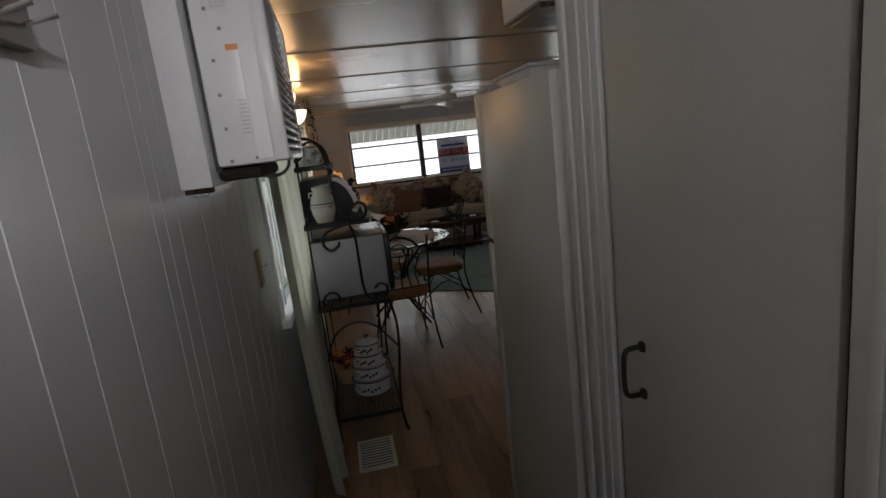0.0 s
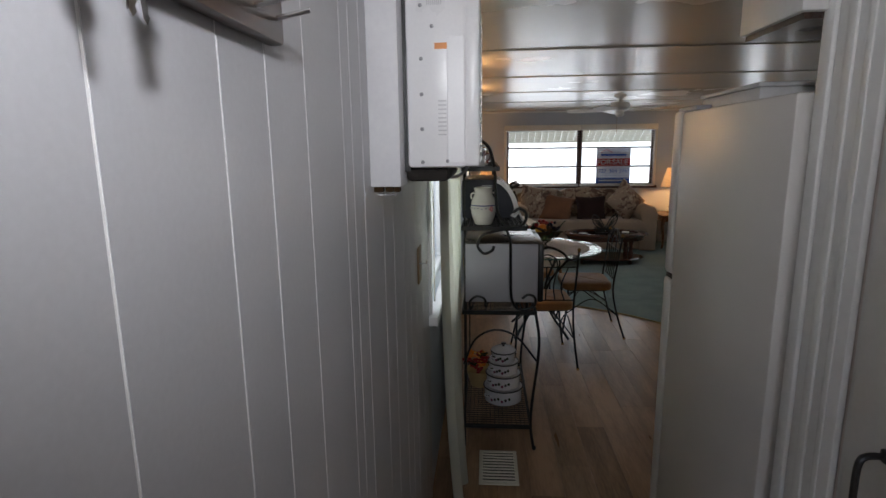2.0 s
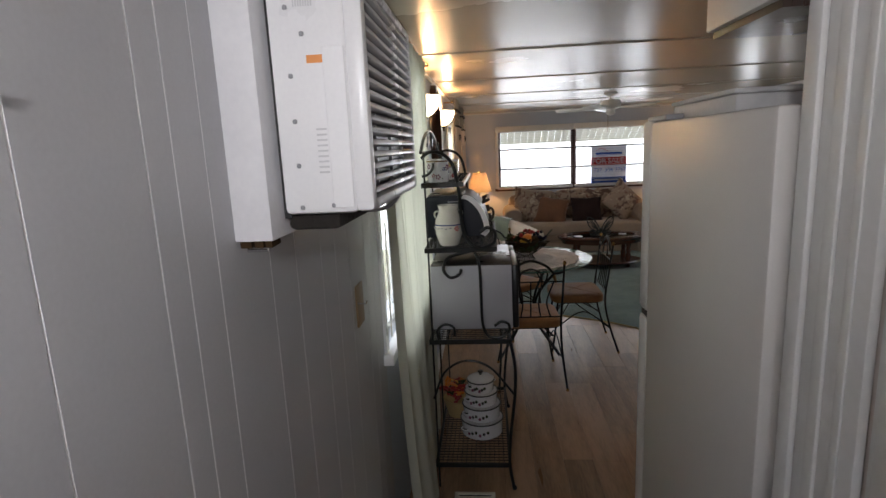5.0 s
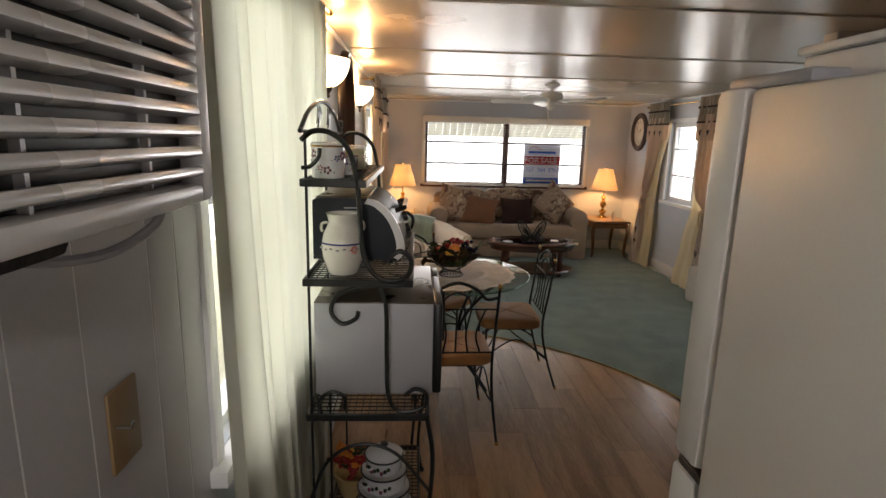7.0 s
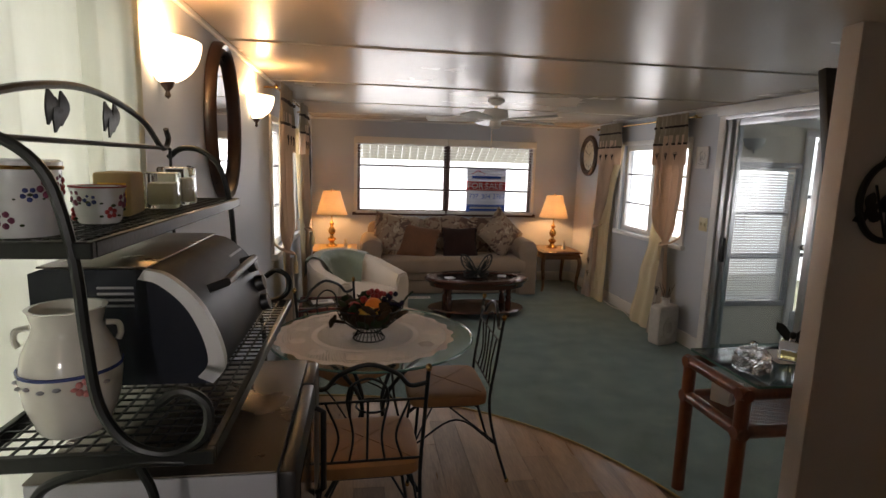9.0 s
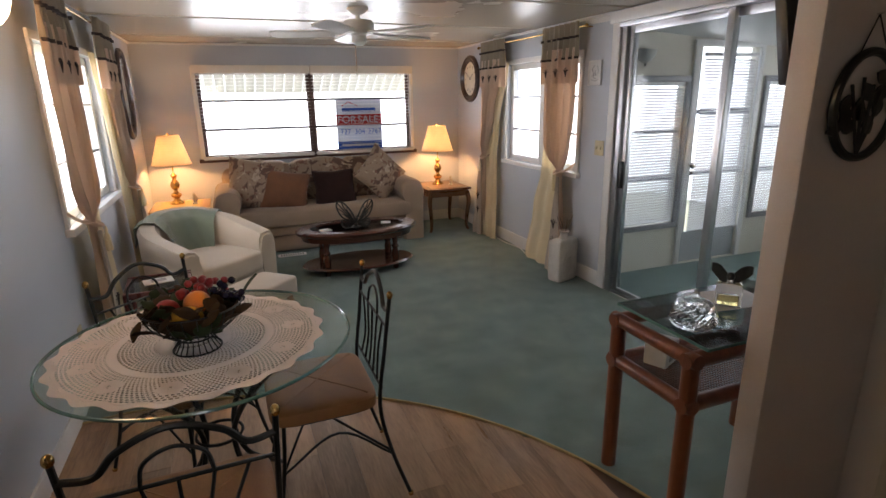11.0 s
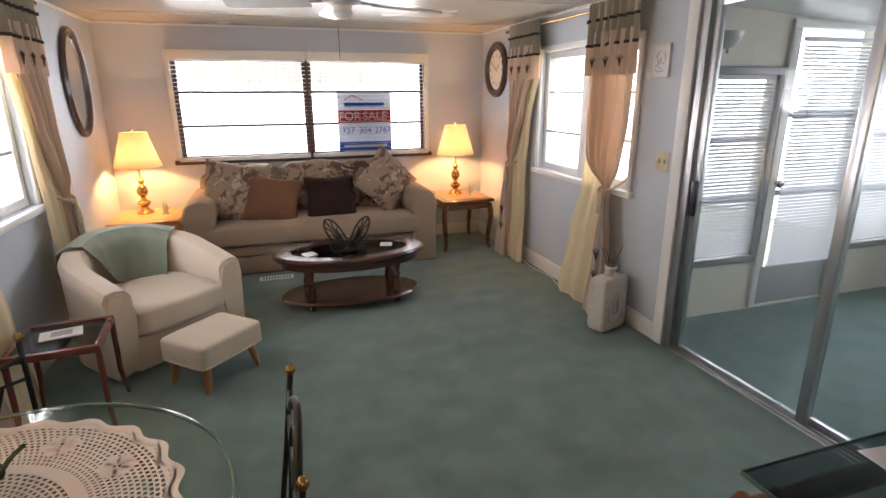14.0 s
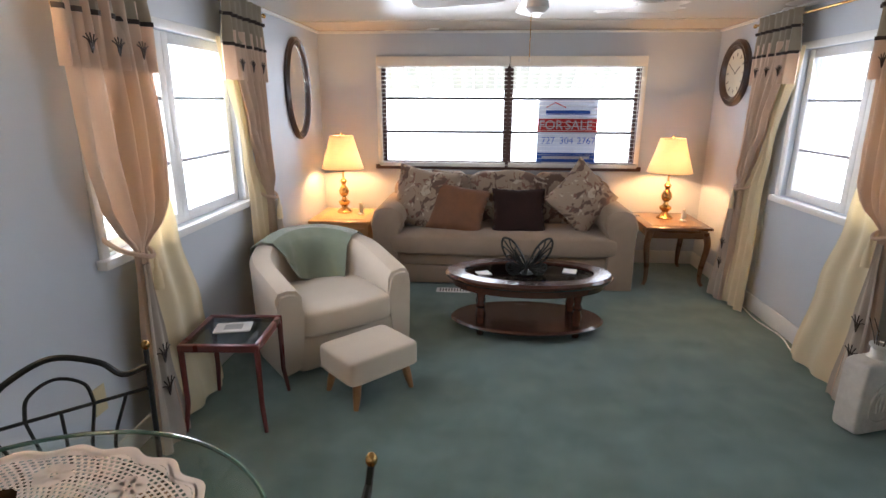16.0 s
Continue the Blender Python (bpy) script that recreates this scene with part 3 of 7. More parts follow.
# front window blinds, valance and sign
for k, (x0, x1) in enumerate(((0.56, 1.735), (1.765, 2.94))):
    bl = thing("window_blind", "white wooden blind with open slats on the front window", "blind", group="front window blinds")
    part("valance", obox((x0 - 0.01, FY - 0.075, 1.815), (x1 + 0.01, FY - 0.012, 1.90), 0.006), M_VAL, bl, "cream wooden valance")
    part("bottom_rail", obox((x0, FY - 0.064, 0.920), (x1, FY - 0.012, 0.955), 0.004), M_BLIND, bl)
    sl = obox((x0, -0.018, -0.0010), (x1, 0.018, 0.0010))
    first = part("slat", sl, M_BLIND, bl)
    for i in range(24):
        o = first if i == 0 else new("slat", first.data)
        o.parent = bl
        o.matrix_basis = pose(0, FY - 0.036, 0.965 + 0.0365 * i, -5)
    for x in (x0 + 0.16, x1 - 0.16):
        for d in (0.060, 0.014):
            part("ladder_cord", tube(bm_new(), [(x, FY - d, 0.94), (x, FY - d, 1.84)], 0.0012, 5), M_BLIND, bl)
    part("pull_cord", tube(bm_new(), [(x1 - 0.05, FY - 0.066, 1.84), (x1 - 0.05, FY - 0.066, 1.42)], 0.0015, 5), M_BLIND, bl)
    for x in (x0, x1 - 0.02):
        part("side_post", obox((x - 0.006, FY - 0.011, 0.93), (x + 0.026, FY - 0.002, 1.84)), M_BROWNF, bl, "dark brown wooden window edge")
sg = thing("for_sale_sign", "red white and blue for-sale sign in the front window", "sign", pose(2.30, FY + 0.022, 1.22))
part("board", obox((-0.27, -0.002, -0.31), (0.27, 0.002, 0.31)), M_SIGNW, sg)
part("red_band", obox((-0.27, -0.0045, 0.02), (0.27, -0.0025, 0.14)), M_SIGNR, sg)
part("blue_band", obox((-0.27, -0.0045, -0.31), (0.27, -0.0025, -0.17)), M_SIGNB, sg)
part("house_mark", tube(bm_new(), [(-0.2, -0.004, 0.24), (-0.12, -0.004, 0.285), (-0.02, -0.004, 0.24)], 0.005, 5), M_SIGNR, sg)
part("name_mark", obox((-0.2, -0.0045, 0.175), (0.2, -0.0025, 0.215)), M_SIGNB, sg)
for word, wx_ in (("FOR", -0.150), ("SALE", 0.105)):
    letters(word, 0.118, pose(wx_, -0.0052, 0.08, 90), sg, M_SIGNW)
for word, wx_ in (("727", -0.17), ("304", 0.0), ("2767", 0.18)):
    letters(word, 0.085, pose(wx_, -0.0045, -0.06, 90), sg, M_SIGNB)
for i in range(2):
    part("text_bar", obox((-0.22, -0.0062, -0.225 - 0.055 * i), (0.22, -0.0047, -0.20 - 0.055 * i)), M_SIGNW, sg)

# outside: awning above the front window, glowing walls added to whiten the views
aw = thing("window_awning", "ribbed cream aluminium awning over the front window", "awning", pose(1.75, FY + 0.14, 1.98))
for i in range(26):
    x = -1.45 + i * 0.112
    part("awning_slat", sheet(bm_new(), lambda u, v, x=x: (x + u * 0.108, v * 0.62, -v * 0.36 + 0.012 * math.sin(u * math.pi)), 3, 2, 0.004), M_AWN, aw)
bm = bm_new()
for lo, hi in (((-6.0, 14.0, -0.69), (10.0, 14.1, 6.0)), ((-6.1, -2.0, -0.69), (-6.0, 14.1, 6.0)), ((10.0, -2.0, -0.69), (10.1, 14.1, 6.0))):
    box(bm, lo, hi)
solo("backdrop", bm, M_BACKDROP_GLOW, "plain glowing backdrop walls added beyond the windows", "backdrop", kind="structure", smooth=False)
# ---- porch beyond the patio door ----
wall("wall_porch_end", "ivory porch wall with window, door and window", "x", 7.68, 7.76, RX + 0.12, 7.2, -0.05, 2.3,
     [(3.95, 4.52, 0.41, 1.63), (4.63, 5.34, 0.0, 1.92), (5.50, 6.38, 0.41, 1.63)], M_ROOM)
wall("wall_porch_side", "porch outer wall with a long window opening", "y", 7.12, 7.2, 3.6, 7.68, -0.05, 2.3, [(4.2, 7.5, 0.8, 2.0)], M_ROOM)
wall("wall_porch_back", "plain ivory porch wall", "x", 3.52, 3.6, RX + 0.12, 7.2, -0.05, 2.3, [], M_ROOM)
solo("ceiling_porch", sheet(bm_new(), lambda u, v: (RX + u * 3.7, 3.5 + v * 4.3, 2.10 - 0.24 * u), 2, 2, 0.04), M_WHITE, "sloping white panelled porch ceiling", "ceiling", kind="structure")


def porch_glazing(name, label, x0, x1, z0, z1, lo, kindname):
    w = thing(name, label, kindname, kind="structure")
    for b in ((x0 - 0.05, x1 + 0.05, z1, z1 + 0.05), (x0 - 0.05, x0, z0, z1), (x1, x1 + 0.05, z0, z1), (x0 - 0.05, x1 + 0.05, z0 - 0.05, z0)):
        if b[2] >= 0:
            part("window_frame", obox((b[0], 7.655, b[2]), (b[1], 7.679, b[3]), 0.004), M_GREYP if kindname == "window" else M_WHITE, w)
    for j in range(1, 3):
        z = lo + (z1 - lo) * j / 3
        part("glazing_bar", obox((x0, 7.72, z - 0.018), (x1, 7.74, z + 0.018)), M_GREYP, w)
    pane = part("pane", obox((x0, 7.728, lo), (x1, 7.732, z1)), M_PANE, w)
    pane.visible_shadow = False
    return w


def mini_blind(x0, x1, z0, z1, y):
    b = thing("mini_blind", "white aluminium mini blind with half-open slats", "blind", group="porch mini blinds")
    part("head_rail", obox((x0, y - 0.03, z1), (x1, y, z1 + 0.03), 0.003), M_MINI, b)
    part("bottom_rail", obox((x0, y - 0.025, z0 - 0.012), (x1, y - 0.005, z0), 0.003), M_MINI, b)
    s = bm_new()
    box(s, (x0, -0.0125, -0.0006), (x1, 0.0125, 0.0006))
    one = part("slat", s, M_MINI, b)
    n = int((z1 - z0) / 0.024)
    for i in range(n):
        o = one if i == 0 else new("slat", one.data)
        o.parent = b
        o.matrix_basis = pose(0, y - 0.015, z0 + 0.012 + 0.024 * i, 38)
    part("wand", tube(bm_new(), [(x0 + 0.1, y - 0.035, z1), (x0 + 0.1, y - 0.035, z1 - 0.5)], 0.003, 6), M_MINI, b)
    return b


porch_glazing("window_5", "grey-framed porch window", 3.95, 4.52, 0.41, 1.63, 0.41, "window")
mini_blind(3.955, 4.515, 0.43, 1.60, 7.70)
porch_glazing("window_6", "grey-framed porch window by the wicker chair", 5.50, 6.38, 0.41, 1.63, 0.41, "window")
mini_blind(5.51, 6.37, 0.43, 1.60, 7.70)
d = porch_glazing("door_1", "closed grey porch door with a tall glazed panel", 4.63, 5.34, 0.0, 1.92, 0.29, "door")
part("panel", obox((4.63, 7.70, 0.0), (5.34, 7.725, 0.29), 0.004), M_GREY, d, "grey lower door panel")
part("stile", obox((4.63, 7.695, 0.29), (4.70, 7.725, 1.92), 0.004), M_WHITE, d)
part("knob", lathe(bm_new(), [(0.012, 0), (0.012, 0.03), (0.028, 0.04), (0.03, 0.055), (0.018, 0.068), (0, 0.07)], 20), M_STEEL, d, "steel door knob").matrix_basis = pose(4.662, 7.694, 0.915, 90)
mini_blind(4.71, 5.32, 0.31, 1.84, 7.690)


def wicker_chair():
    c = thing("wicker_chair", "dark arched wicker armchair on the porch", "chair", pose(6.35, 7.05, -0.012, 0, 0, -45))
    part("seat", puff(bm_new(), (0, 0, 0.40), (0.50, 0.50, 0.10), 0.3, 0.4), M_FRAMEW, c)
    bm = bm_new()
    arch = curve([(-0.27, 0.22, 0.0), (-0.29, 0.24, 0.55), (-0.22, 0.28, 0.95), (0, 0.30, 1.12), (0.22, 0.28, 0.95), (0.29, 0.24, 0.55), (0.27, 0.22, 0.0)], 6)
    part("back_frame", tube(bm, arch, 0.022, 8), M_FRAMEW, c)
    for i in range(7):
        x = -0.21 + 0.07 * i
        part("back_cane", tube(bm_new(), [(x, 0.24, 0.42), (x * 0.95, 0.29, 1.06 - abs(x) * 0.9)], 0.012, 6), M_FRAMEW, c)
    for s in (-1, 1):
        part("armrest", tube(bm_new(), curve([(s * 0.29, 0.24, 0.66), (s * 0.31, 0, 0.66), (s * 0.28, -0.24, 0.60), (s * 0.26, -0.24, 0.0)], 6), 0.020, 8), M_FRAMEW, c)
    return c


wicker_chair()
sc = thing("wall_sconce", "unlit white glass sconce on the porch wall", "lamp", pose(4.06, 7.675, 1.80))
part("bowl", sheet(bm_new(), lambda u, v: (-math.cos(u * math.pi) * 0.10 * math.sin(v * 1.5 + 0.05), -math.sin(u * math.pi) * 0.09 * math.sin(v * 1.5 + 0.05), -0.02 + 0.10 - 0.10 * math.cos(v * 1.57)), 18, 8, 0.004), M_SCONCEOFF, sc)
part("finial", puff(bm_new(), (0, -0.02, -0.035), (0.02, 0.02, 0.03), 1, 1, 12, 8), M_GREYP, sc)

# patio door: aluminium frame, track and two glazed leaves
pd = thing("door_2", "aluminium sliding patio door with clear glass", "door", kind="structure")
part("jamb", obox((RX + 0.0, 7.30, 0.0), (RX + 0.11, 7.36, 2.03), 0.004), M_ALU, pd)
part("casing", obox((RX - 0.016, 7.36, 0.0), (RX - 0.001, 7.44, 2.06), 0.004), M_WHITE, pd, "white door casing")
part("header", obox((RX - 0.02, 5.22, 2.0), (RX + 0.11, 7.36, 2.03), 0.004), M_ALU, pd)
part("header_trim", obox((RX - 0.03, 5.17, 2.03), (RX - 0.001, 7.46, CEIL - 0.01), 0.006), M_WHITE, pd, "white header trim")
for x in (0.02, 0.05, 0.08):
    part("track", obox((RX + x - 0.006, 5.22, 0.0), (RX + x + 0.006, 7.30, 0.022), 0.002), M_ALU, pd)
part("threshold", obox((RX, 5.22, -0.004), (RX + 0.11, 7.36, 0.006)), M_ALU, pd)
for x, y0, y1 in ((0.035, 6.42, 7.29), (0.075, 5.24, 6.48)):
    leaf = part("leaf", obox((RX + x - 0.014, y0, 0.022), (RX + x + 0.014, y0 + 0.05, 2.0), 0.004), M_ALU, pd)
    part("stile", obox((RX + x - 0.014, y1 - 0.045, 0.022), (RX + x + 0.014, y1, 2.0), 0.004), M_ALU, leaf)
    part("rail", obox((RX + x - 0.013, y0 + 0.05, 0.022), (RX + x + 0.013, y1 - 0.045, 0.055), 0.003), M_ALU, leaf)
    part("rail", obox((RX + x - 0.013, y0 + 0.05, 1.95), (RX + x + 0.013, y1 - 0.045, 2.0), 0.003), M_ALU, leaf)
    g = part("pane", obox((RX + x - 0.003, y0 + 0.05, 0.055), (RX + x + 0.003, y1 - 0.045, 1.95)), M_PATIO, leaf)
    g.visible_shadow = False
part("latch", obox((RX - 0.004, 7.25, 0.85), (RX + 0.021, 7.28, 1.05), 0.004), M_DARK, pd, "black latch plate")

# baseboards and corner trims
for nm, lo, hi in (("baseboard_right", (RX - 0.014, 7.44, 0), (RX - 0.001, FY - 0.001, 0.13)), ("baseboard_left", (0.001, 5.0, 0), (0.014, FY - 0.001, 0.11)),
                   ("baseboard_front", (0.014, FY - 0.014, 0), (RX - 0.014, FY - 0.001, 0.13)), ("baseboard_partition", (2.40, 5.1352, 0), (RX - 0.014, 5.147, 0.09))):
    solo(nm, obox(lo, hi, 0.004), M_WHITE, "white painted baseboard", "trim", kind="structure")
for nm, lo, hi in (("trim_cove_left", (0.001, 3.0, CEIL - 0.022), (0.020, FY, CEIL - 0.001)), ("trim_cove_right", (RX - 0.020, 7.46, CEIL - 0.022), (RX - 0.001, FY, CEIL - 0.001)),
                   ("trim_cove_front", (0.02, FY - 0.02, CEIL - 0.022), (RX - 0.02, FY - 0.001, CEIL - 0.001)),
                   ("trim_ceiling_strip", (0.02, 2.86, CEIL - 0.02), (0.87, 2.90, CEIL - 0.008))):
    solo(nm, obox(lo, hi, 0.005), M_WHITE, "narrow white ceiling trim", "trim", kind="structure")
solo("trim_partition_end", obox((2.383, 5.054, 0), (2.3995, 5.141, CEIL - 0.001), 0.004), M_PINKWALL, "plain trim on the partition's end", "trim", kind="structure")
for y in (8.02, 9.24):
    solo("trim_wall_seam", obox((RX - 0.004, y - 0.006, 0.13), (RX - 0.0005, y + 0.006, CEIL - 0.03)), M_WALL, "thin wall panel seam strip", "trim", kind="structure")

# ---- sofa ----
def sofa():
    s = thing("sofa", "beige microfibre three-seat sofa below the window", "sofa", pose(1.70, 9.97, 0))
    W = 1.07
    part("base", obox((-W + 0.04, -0.40, 0.02), (W - 0.04, 0.38, 0.19), 0.03), M_SOFA, s)
    part("front_panel", obox((-W + 0.06, -0.425, 0.19), (W - 0.06, 0.38, 0.30), 0.03), M_SOFA, s)
    part("seat_cushion", puff(bm_new(), (0, -0.10, 0.375), (1.92, 0.76, 0.20), 0.34, 0.14, 56, 18, wob=0.012, seed=1), M_SOFA, s)
    for k in (-1, 1):
        bm = bm_new()
        out = [(-0.13, 0.0), (-0.13, 0.46), (-0.16, 0.56), (-0.13, 0.655), (-0.03, 0.69), (0.07, 0.655), (0.11, 0.56), (0.10, 0.46), (0.10, 0.0)]
        out = [(p.x, p.y) for p in curve([(x, z, 0) for x, z in out], 4)]
        rings = []
        for y, sc2 in ((-0.46, 0.88), (-0.44, 0.97), (-0.40, 1.0), (0.36, 1.0)):
            rings.append([bm.verts.new((k * (W - 0.10) + x * sc2 * k, y, 0.30 + (z - 0.30) * sc2 if z > 0.02 else 0.02)) for x, z in out])
        for A, Bq in zip(rings, rings[1:]):
            for j in range(len(A)):
                j2 = (j + 1) % len(A)
                bm.faces.new((A[j], A[j2], Bq[j2], Bq[j]))
        bm.faces.new(rings[0])
        bm.faces.new(rings[-1][::-1])
        part("arm", bm, M_SOFA, s, "rolled sofa arm")
    part("backrest", puff(bm_new(), (0, 0.30, 0.54), (2 * W - 0.16, 0.24, 0.62), 0.25, 0.2), M_SOFA, s)
    for i, x in enumerate((-0.58, 0.02, 0.58)):
        part("back_cushion", puff(bm_new(), (x, 0.12, 0.68), (0.62, 0.22, 0.46), 0.45, 0.32, rot=(-12, 0, 0), wob=0.03, seed=i), M_PRINT, s, "leaf-print tapestry back cushion")
    return s


sofa()


def pillow(name, label, m, mat, w, h, d):
    bm = bm_new()
    nu = 18
    def f(u, v, s):
        a, b = 2 * u - 1, 2 * v - 1
        prof = max(0.0, (1 - a * a) * (1 - b * b)) ** 0.42
        pinch = 1 - 0.10 * (1 - abs(a)) * abs(b) ** 2
        pinch2 = 1 - 0.10 * (1 - abs(b)) * abs(a) ** 2
        return (a * w / 2 * pinch2, s * (d / 2 * prof + 0.004 * noise.noise(Vector((a * 3, b * 3, s)))), b * h / 2 * pinch)
    for s in (-1, 1):
        g = [[bm.verts.new(f(i / nu, j / nu, s)) for j in range(nu + 1)] for i in range(nu + 1)]
        for i in range(nu):
            for j in range(nu):
                bm.faces.new((g[i][j], g[i + 1][j], g[i + 1][j + 1], g[i][j + 1]))
    bmesh.ops.remove_doubles(bm, verts=bm.verts, dist=0.0005)
    return solo(name, bm, mat, label, "cushion", m)


pillow("throw_pillow", "large leaf-print pillow leaning on the sofa arm", pose(1.04, 9.84, 0.70, -22, 8, -8), M_PRINT, 0.56, 0.54, 0.20)
pillow("throw_pillow", "leaf-print pillow standing on its corner on the sofa", pose(2.37, 9.81, 0.73, -20, 45, 6), M_PRINT, 0.50, 0.50, 0.18)
pillow("throw_pillow", "copper-brown velvet pillow on the sofa", pose(1.33, 9.75, 0.63, -24, 10, -6), M_BROWNP, 0.48, 0.42, 0.18)
pillow("throw_pillow", "dark chocolate pillow on the sofa", pose(1.84, 9.75, 0.62, -22, 0, 2), M_DARKP, 0.45, 0.40, 0.16)


# ---- armchair, throw, ottoman ----
def armchair():
    c = thing("tub_armchair", "cream upholstered tub armchair by the window", "armchair", pose(0.56, 8.385, 0, 0, 0, 40))
    # wrap-round shell: u runs from one arm front round the back to the other
    def rim(u):
        a = (u - 0.5) * 2
        ang = a * radians(122)
        r = 0.35
        x, y = r * math.sin(ang), r * math.cos(ang) * 0.96
        if abs(ang) > radians(90):
            k = (abs(ang) - radians(90))
            x, y = math.copysign(r - 0.02 * k, ang), -k * 0.60
        top = 0.70 - 0.17 * min(1, abs(a)) ** 1.8
        return x, y, top
    bm = bm_new()
    N, prof = 40, []
    rings = []
    for i in range(N + 1):
        x, y, top = rim(i / N)
        L = math.hypot(x, y) or 1
        nx, ny = (x / L, y / L) if y > 0 else (math.copysign(1, x), 0)
        t = 0.068
        ring = []
        for off, z in ((0.95, 0.03), (1.0, 0.06), (1.15, top - 0.10), (1.2, top - 0.045), (0.9, top - 0.008), (0.2, top), (-0.6, top - 0.012), (-1.0, top - 0.05), (-1.05, top - 0.14), (-0.9, 0.25), (-0.8, 0.06)):
            ring.append(bm.verts.new((x + nx * t * off, y + ny * t * off, z)))
        rings.append(ring)
    for A, Bq in zip(rings, rings[1:]):
        for j in range(len(A)):
            j2 = (j + 1) % len(A)
            bm.faces.new((A[j], A[j2], Bq[j2], Bq[j]))
    bm.faces.new(rings[0])
    bm.faces.new(rings[-1][::-1])
    bmesh.ops.bevel(bm, geom=[e for r in (rings[0], rings[-1]) for e in {e for v in r for e in v.link_edges if all(w in r for w in e.verts)}], offset=0.018, segments=2, affect="EDGES")
    part("shell", bm, M_CHAIRF, c, "curved cream arms and back")
    part("seat_base", obox((-0.31, -0.33, 0.03), (0.31, 0.26, 0.245), 0.03), M_CHAIRF, c)
    part("seat_cushion", puff(bm_new(), (0, -0.06, 0.315), (0.60, 0.62, 0.17), 0.28, 0.3), M_CHAIRF, c)
    th = thing("throw_blanket", "sage green fleece throw over the armchair back", "blanket", pose(0.56, 8.385, 0, 0, 0, 40))
    def f(u, v):
        uu = 0.515 + (u - 0.5) * 0.47
        drop = 0.13 + 0.20 * min(1.0, u * 2.2) ** 0.7
        x, y, top = rim(uu)
        L = math.hypot(x, y)
        nx, ny = x / L, y / L
        path = [(1.55, top - 0.16), (1.45, top - 0.02), (0.5, top + 0.022), (-0.6, top + 0.014), (-1.5, top - 0.05), (-1.9, top - drop * 0.6), (-2.3, top - drop - 0.012 * math.sin(u * 9))]
        k = v * (len(path) - 1)
        i = min(int(k), len(path) - 2)
        f2 = k - i
        o = path[i][0] * (1 - f2) + path[i + 1][0] * f2
        z = path[i][1] * (1 - f2) + path[i + 1][1] * f2
        w = 0.012 * noise.noise(Vector((u * 6, v * 5, 0.3)))
        return (x + nx * (0.068 * o - w), y + ny * (0.068 * o - w), z + w * 0.6)
    part("cloth", sheet(bm_new(), f, 36, 24, -0.006), M_THROW, th)
    return c


armchair()


def ottoman():
    o = thing("footstool", "cream upholstered footstool on splayed wooden legs", "footstool", pose(0.943, 7.857, 0, 0, 0, 46))
    part("cushion", puff(bm_new(), (0, 0, 0.215), (0.43, 0.33, 0.14), 0.22, 0.18), M_CHAIRF, o)
    part("piping", tube(bm_new(), [(x, y, 0.165) for x, y in [(0.215 * math.copysign(abs(math.cos(a)) ** 0.22, math.cos(a)), 0.165 * math.copysign(abs(math.sin(a)) ** 0.22, math.sin(a))) for a in np.linspace(0, 2 * math.pi, 60)[:-1]]], 0.005, 6, True), M_CHAIRF, o)
    for sx in (-1, 1):
        for sy in (-1, 1):
            part("leg", tube(bm_new(), [(sx * 0.15, sy * 0.11, 0.16), (sx * 0.165, sy * 0.125, 0.07), (sx * 0.178, sy * 0.135, 0.008)], 0.021, 10, taper=[1.15, 1.0, 0.62]), M_LEG, o, "tapered tan wooden leg")
    return o


ottoman()


def side_table():
    t = thing("side_table", "small red-brown lacquered side table with glass top", "table", pose(0.335, 7.60, 0, 0, 0, 4))
    w = 0.185
    for lo, hi in (((-w, -w, 0.415), (w, -w + 0.025, 0.45)), ((-w, w - 0.025, 0.415), (w, w, 0.45)), ((-w, -w + 0.025, 0.415), (-w + 0.025, w - 0.025, 0.45)), ((w - 0.025, -w + 0.025, 0.415), (w, w - 0.025, 0.45))):
        part("rim", obox(lo, hi, 0.004), M_CHERRY, t)
    part("glass_top", obox((-w + 0.025, -w + 0.025, 0.438), (w - 0.025, w - 0.025, 0.445)), M_SMOKE, t)
    for sx in (-1, 1):
        for sy in (-1, 1):
            part("leg", tube(bm_new(), [(sx * (w - 0.012), sy * (w - 0.012), 0.43), (sx * (w - 0.012), sy * (w - 0.012), 0.15), (sx * (w + 0.004), sy * (w + 0.004), 0.008)], 0.013, 8, taper=[1.1, 0.95, 0.75]), M_CHERRY, t)
    b = thing("booklet", "grey printed booklet on the side table", "booklet", pose(0.33, 7.62, 0.4455, 0, 0, 14))
    part("cover", obox((-0.085, -0.055, 0), (0.085, 0.055, 0.008), 0.002), M_LABEL, b)
    part("picture", obox((-0.04, -0.03, 0.0085), (0.045, 0.028, 0.0095)), M_INK, b)


side_table()


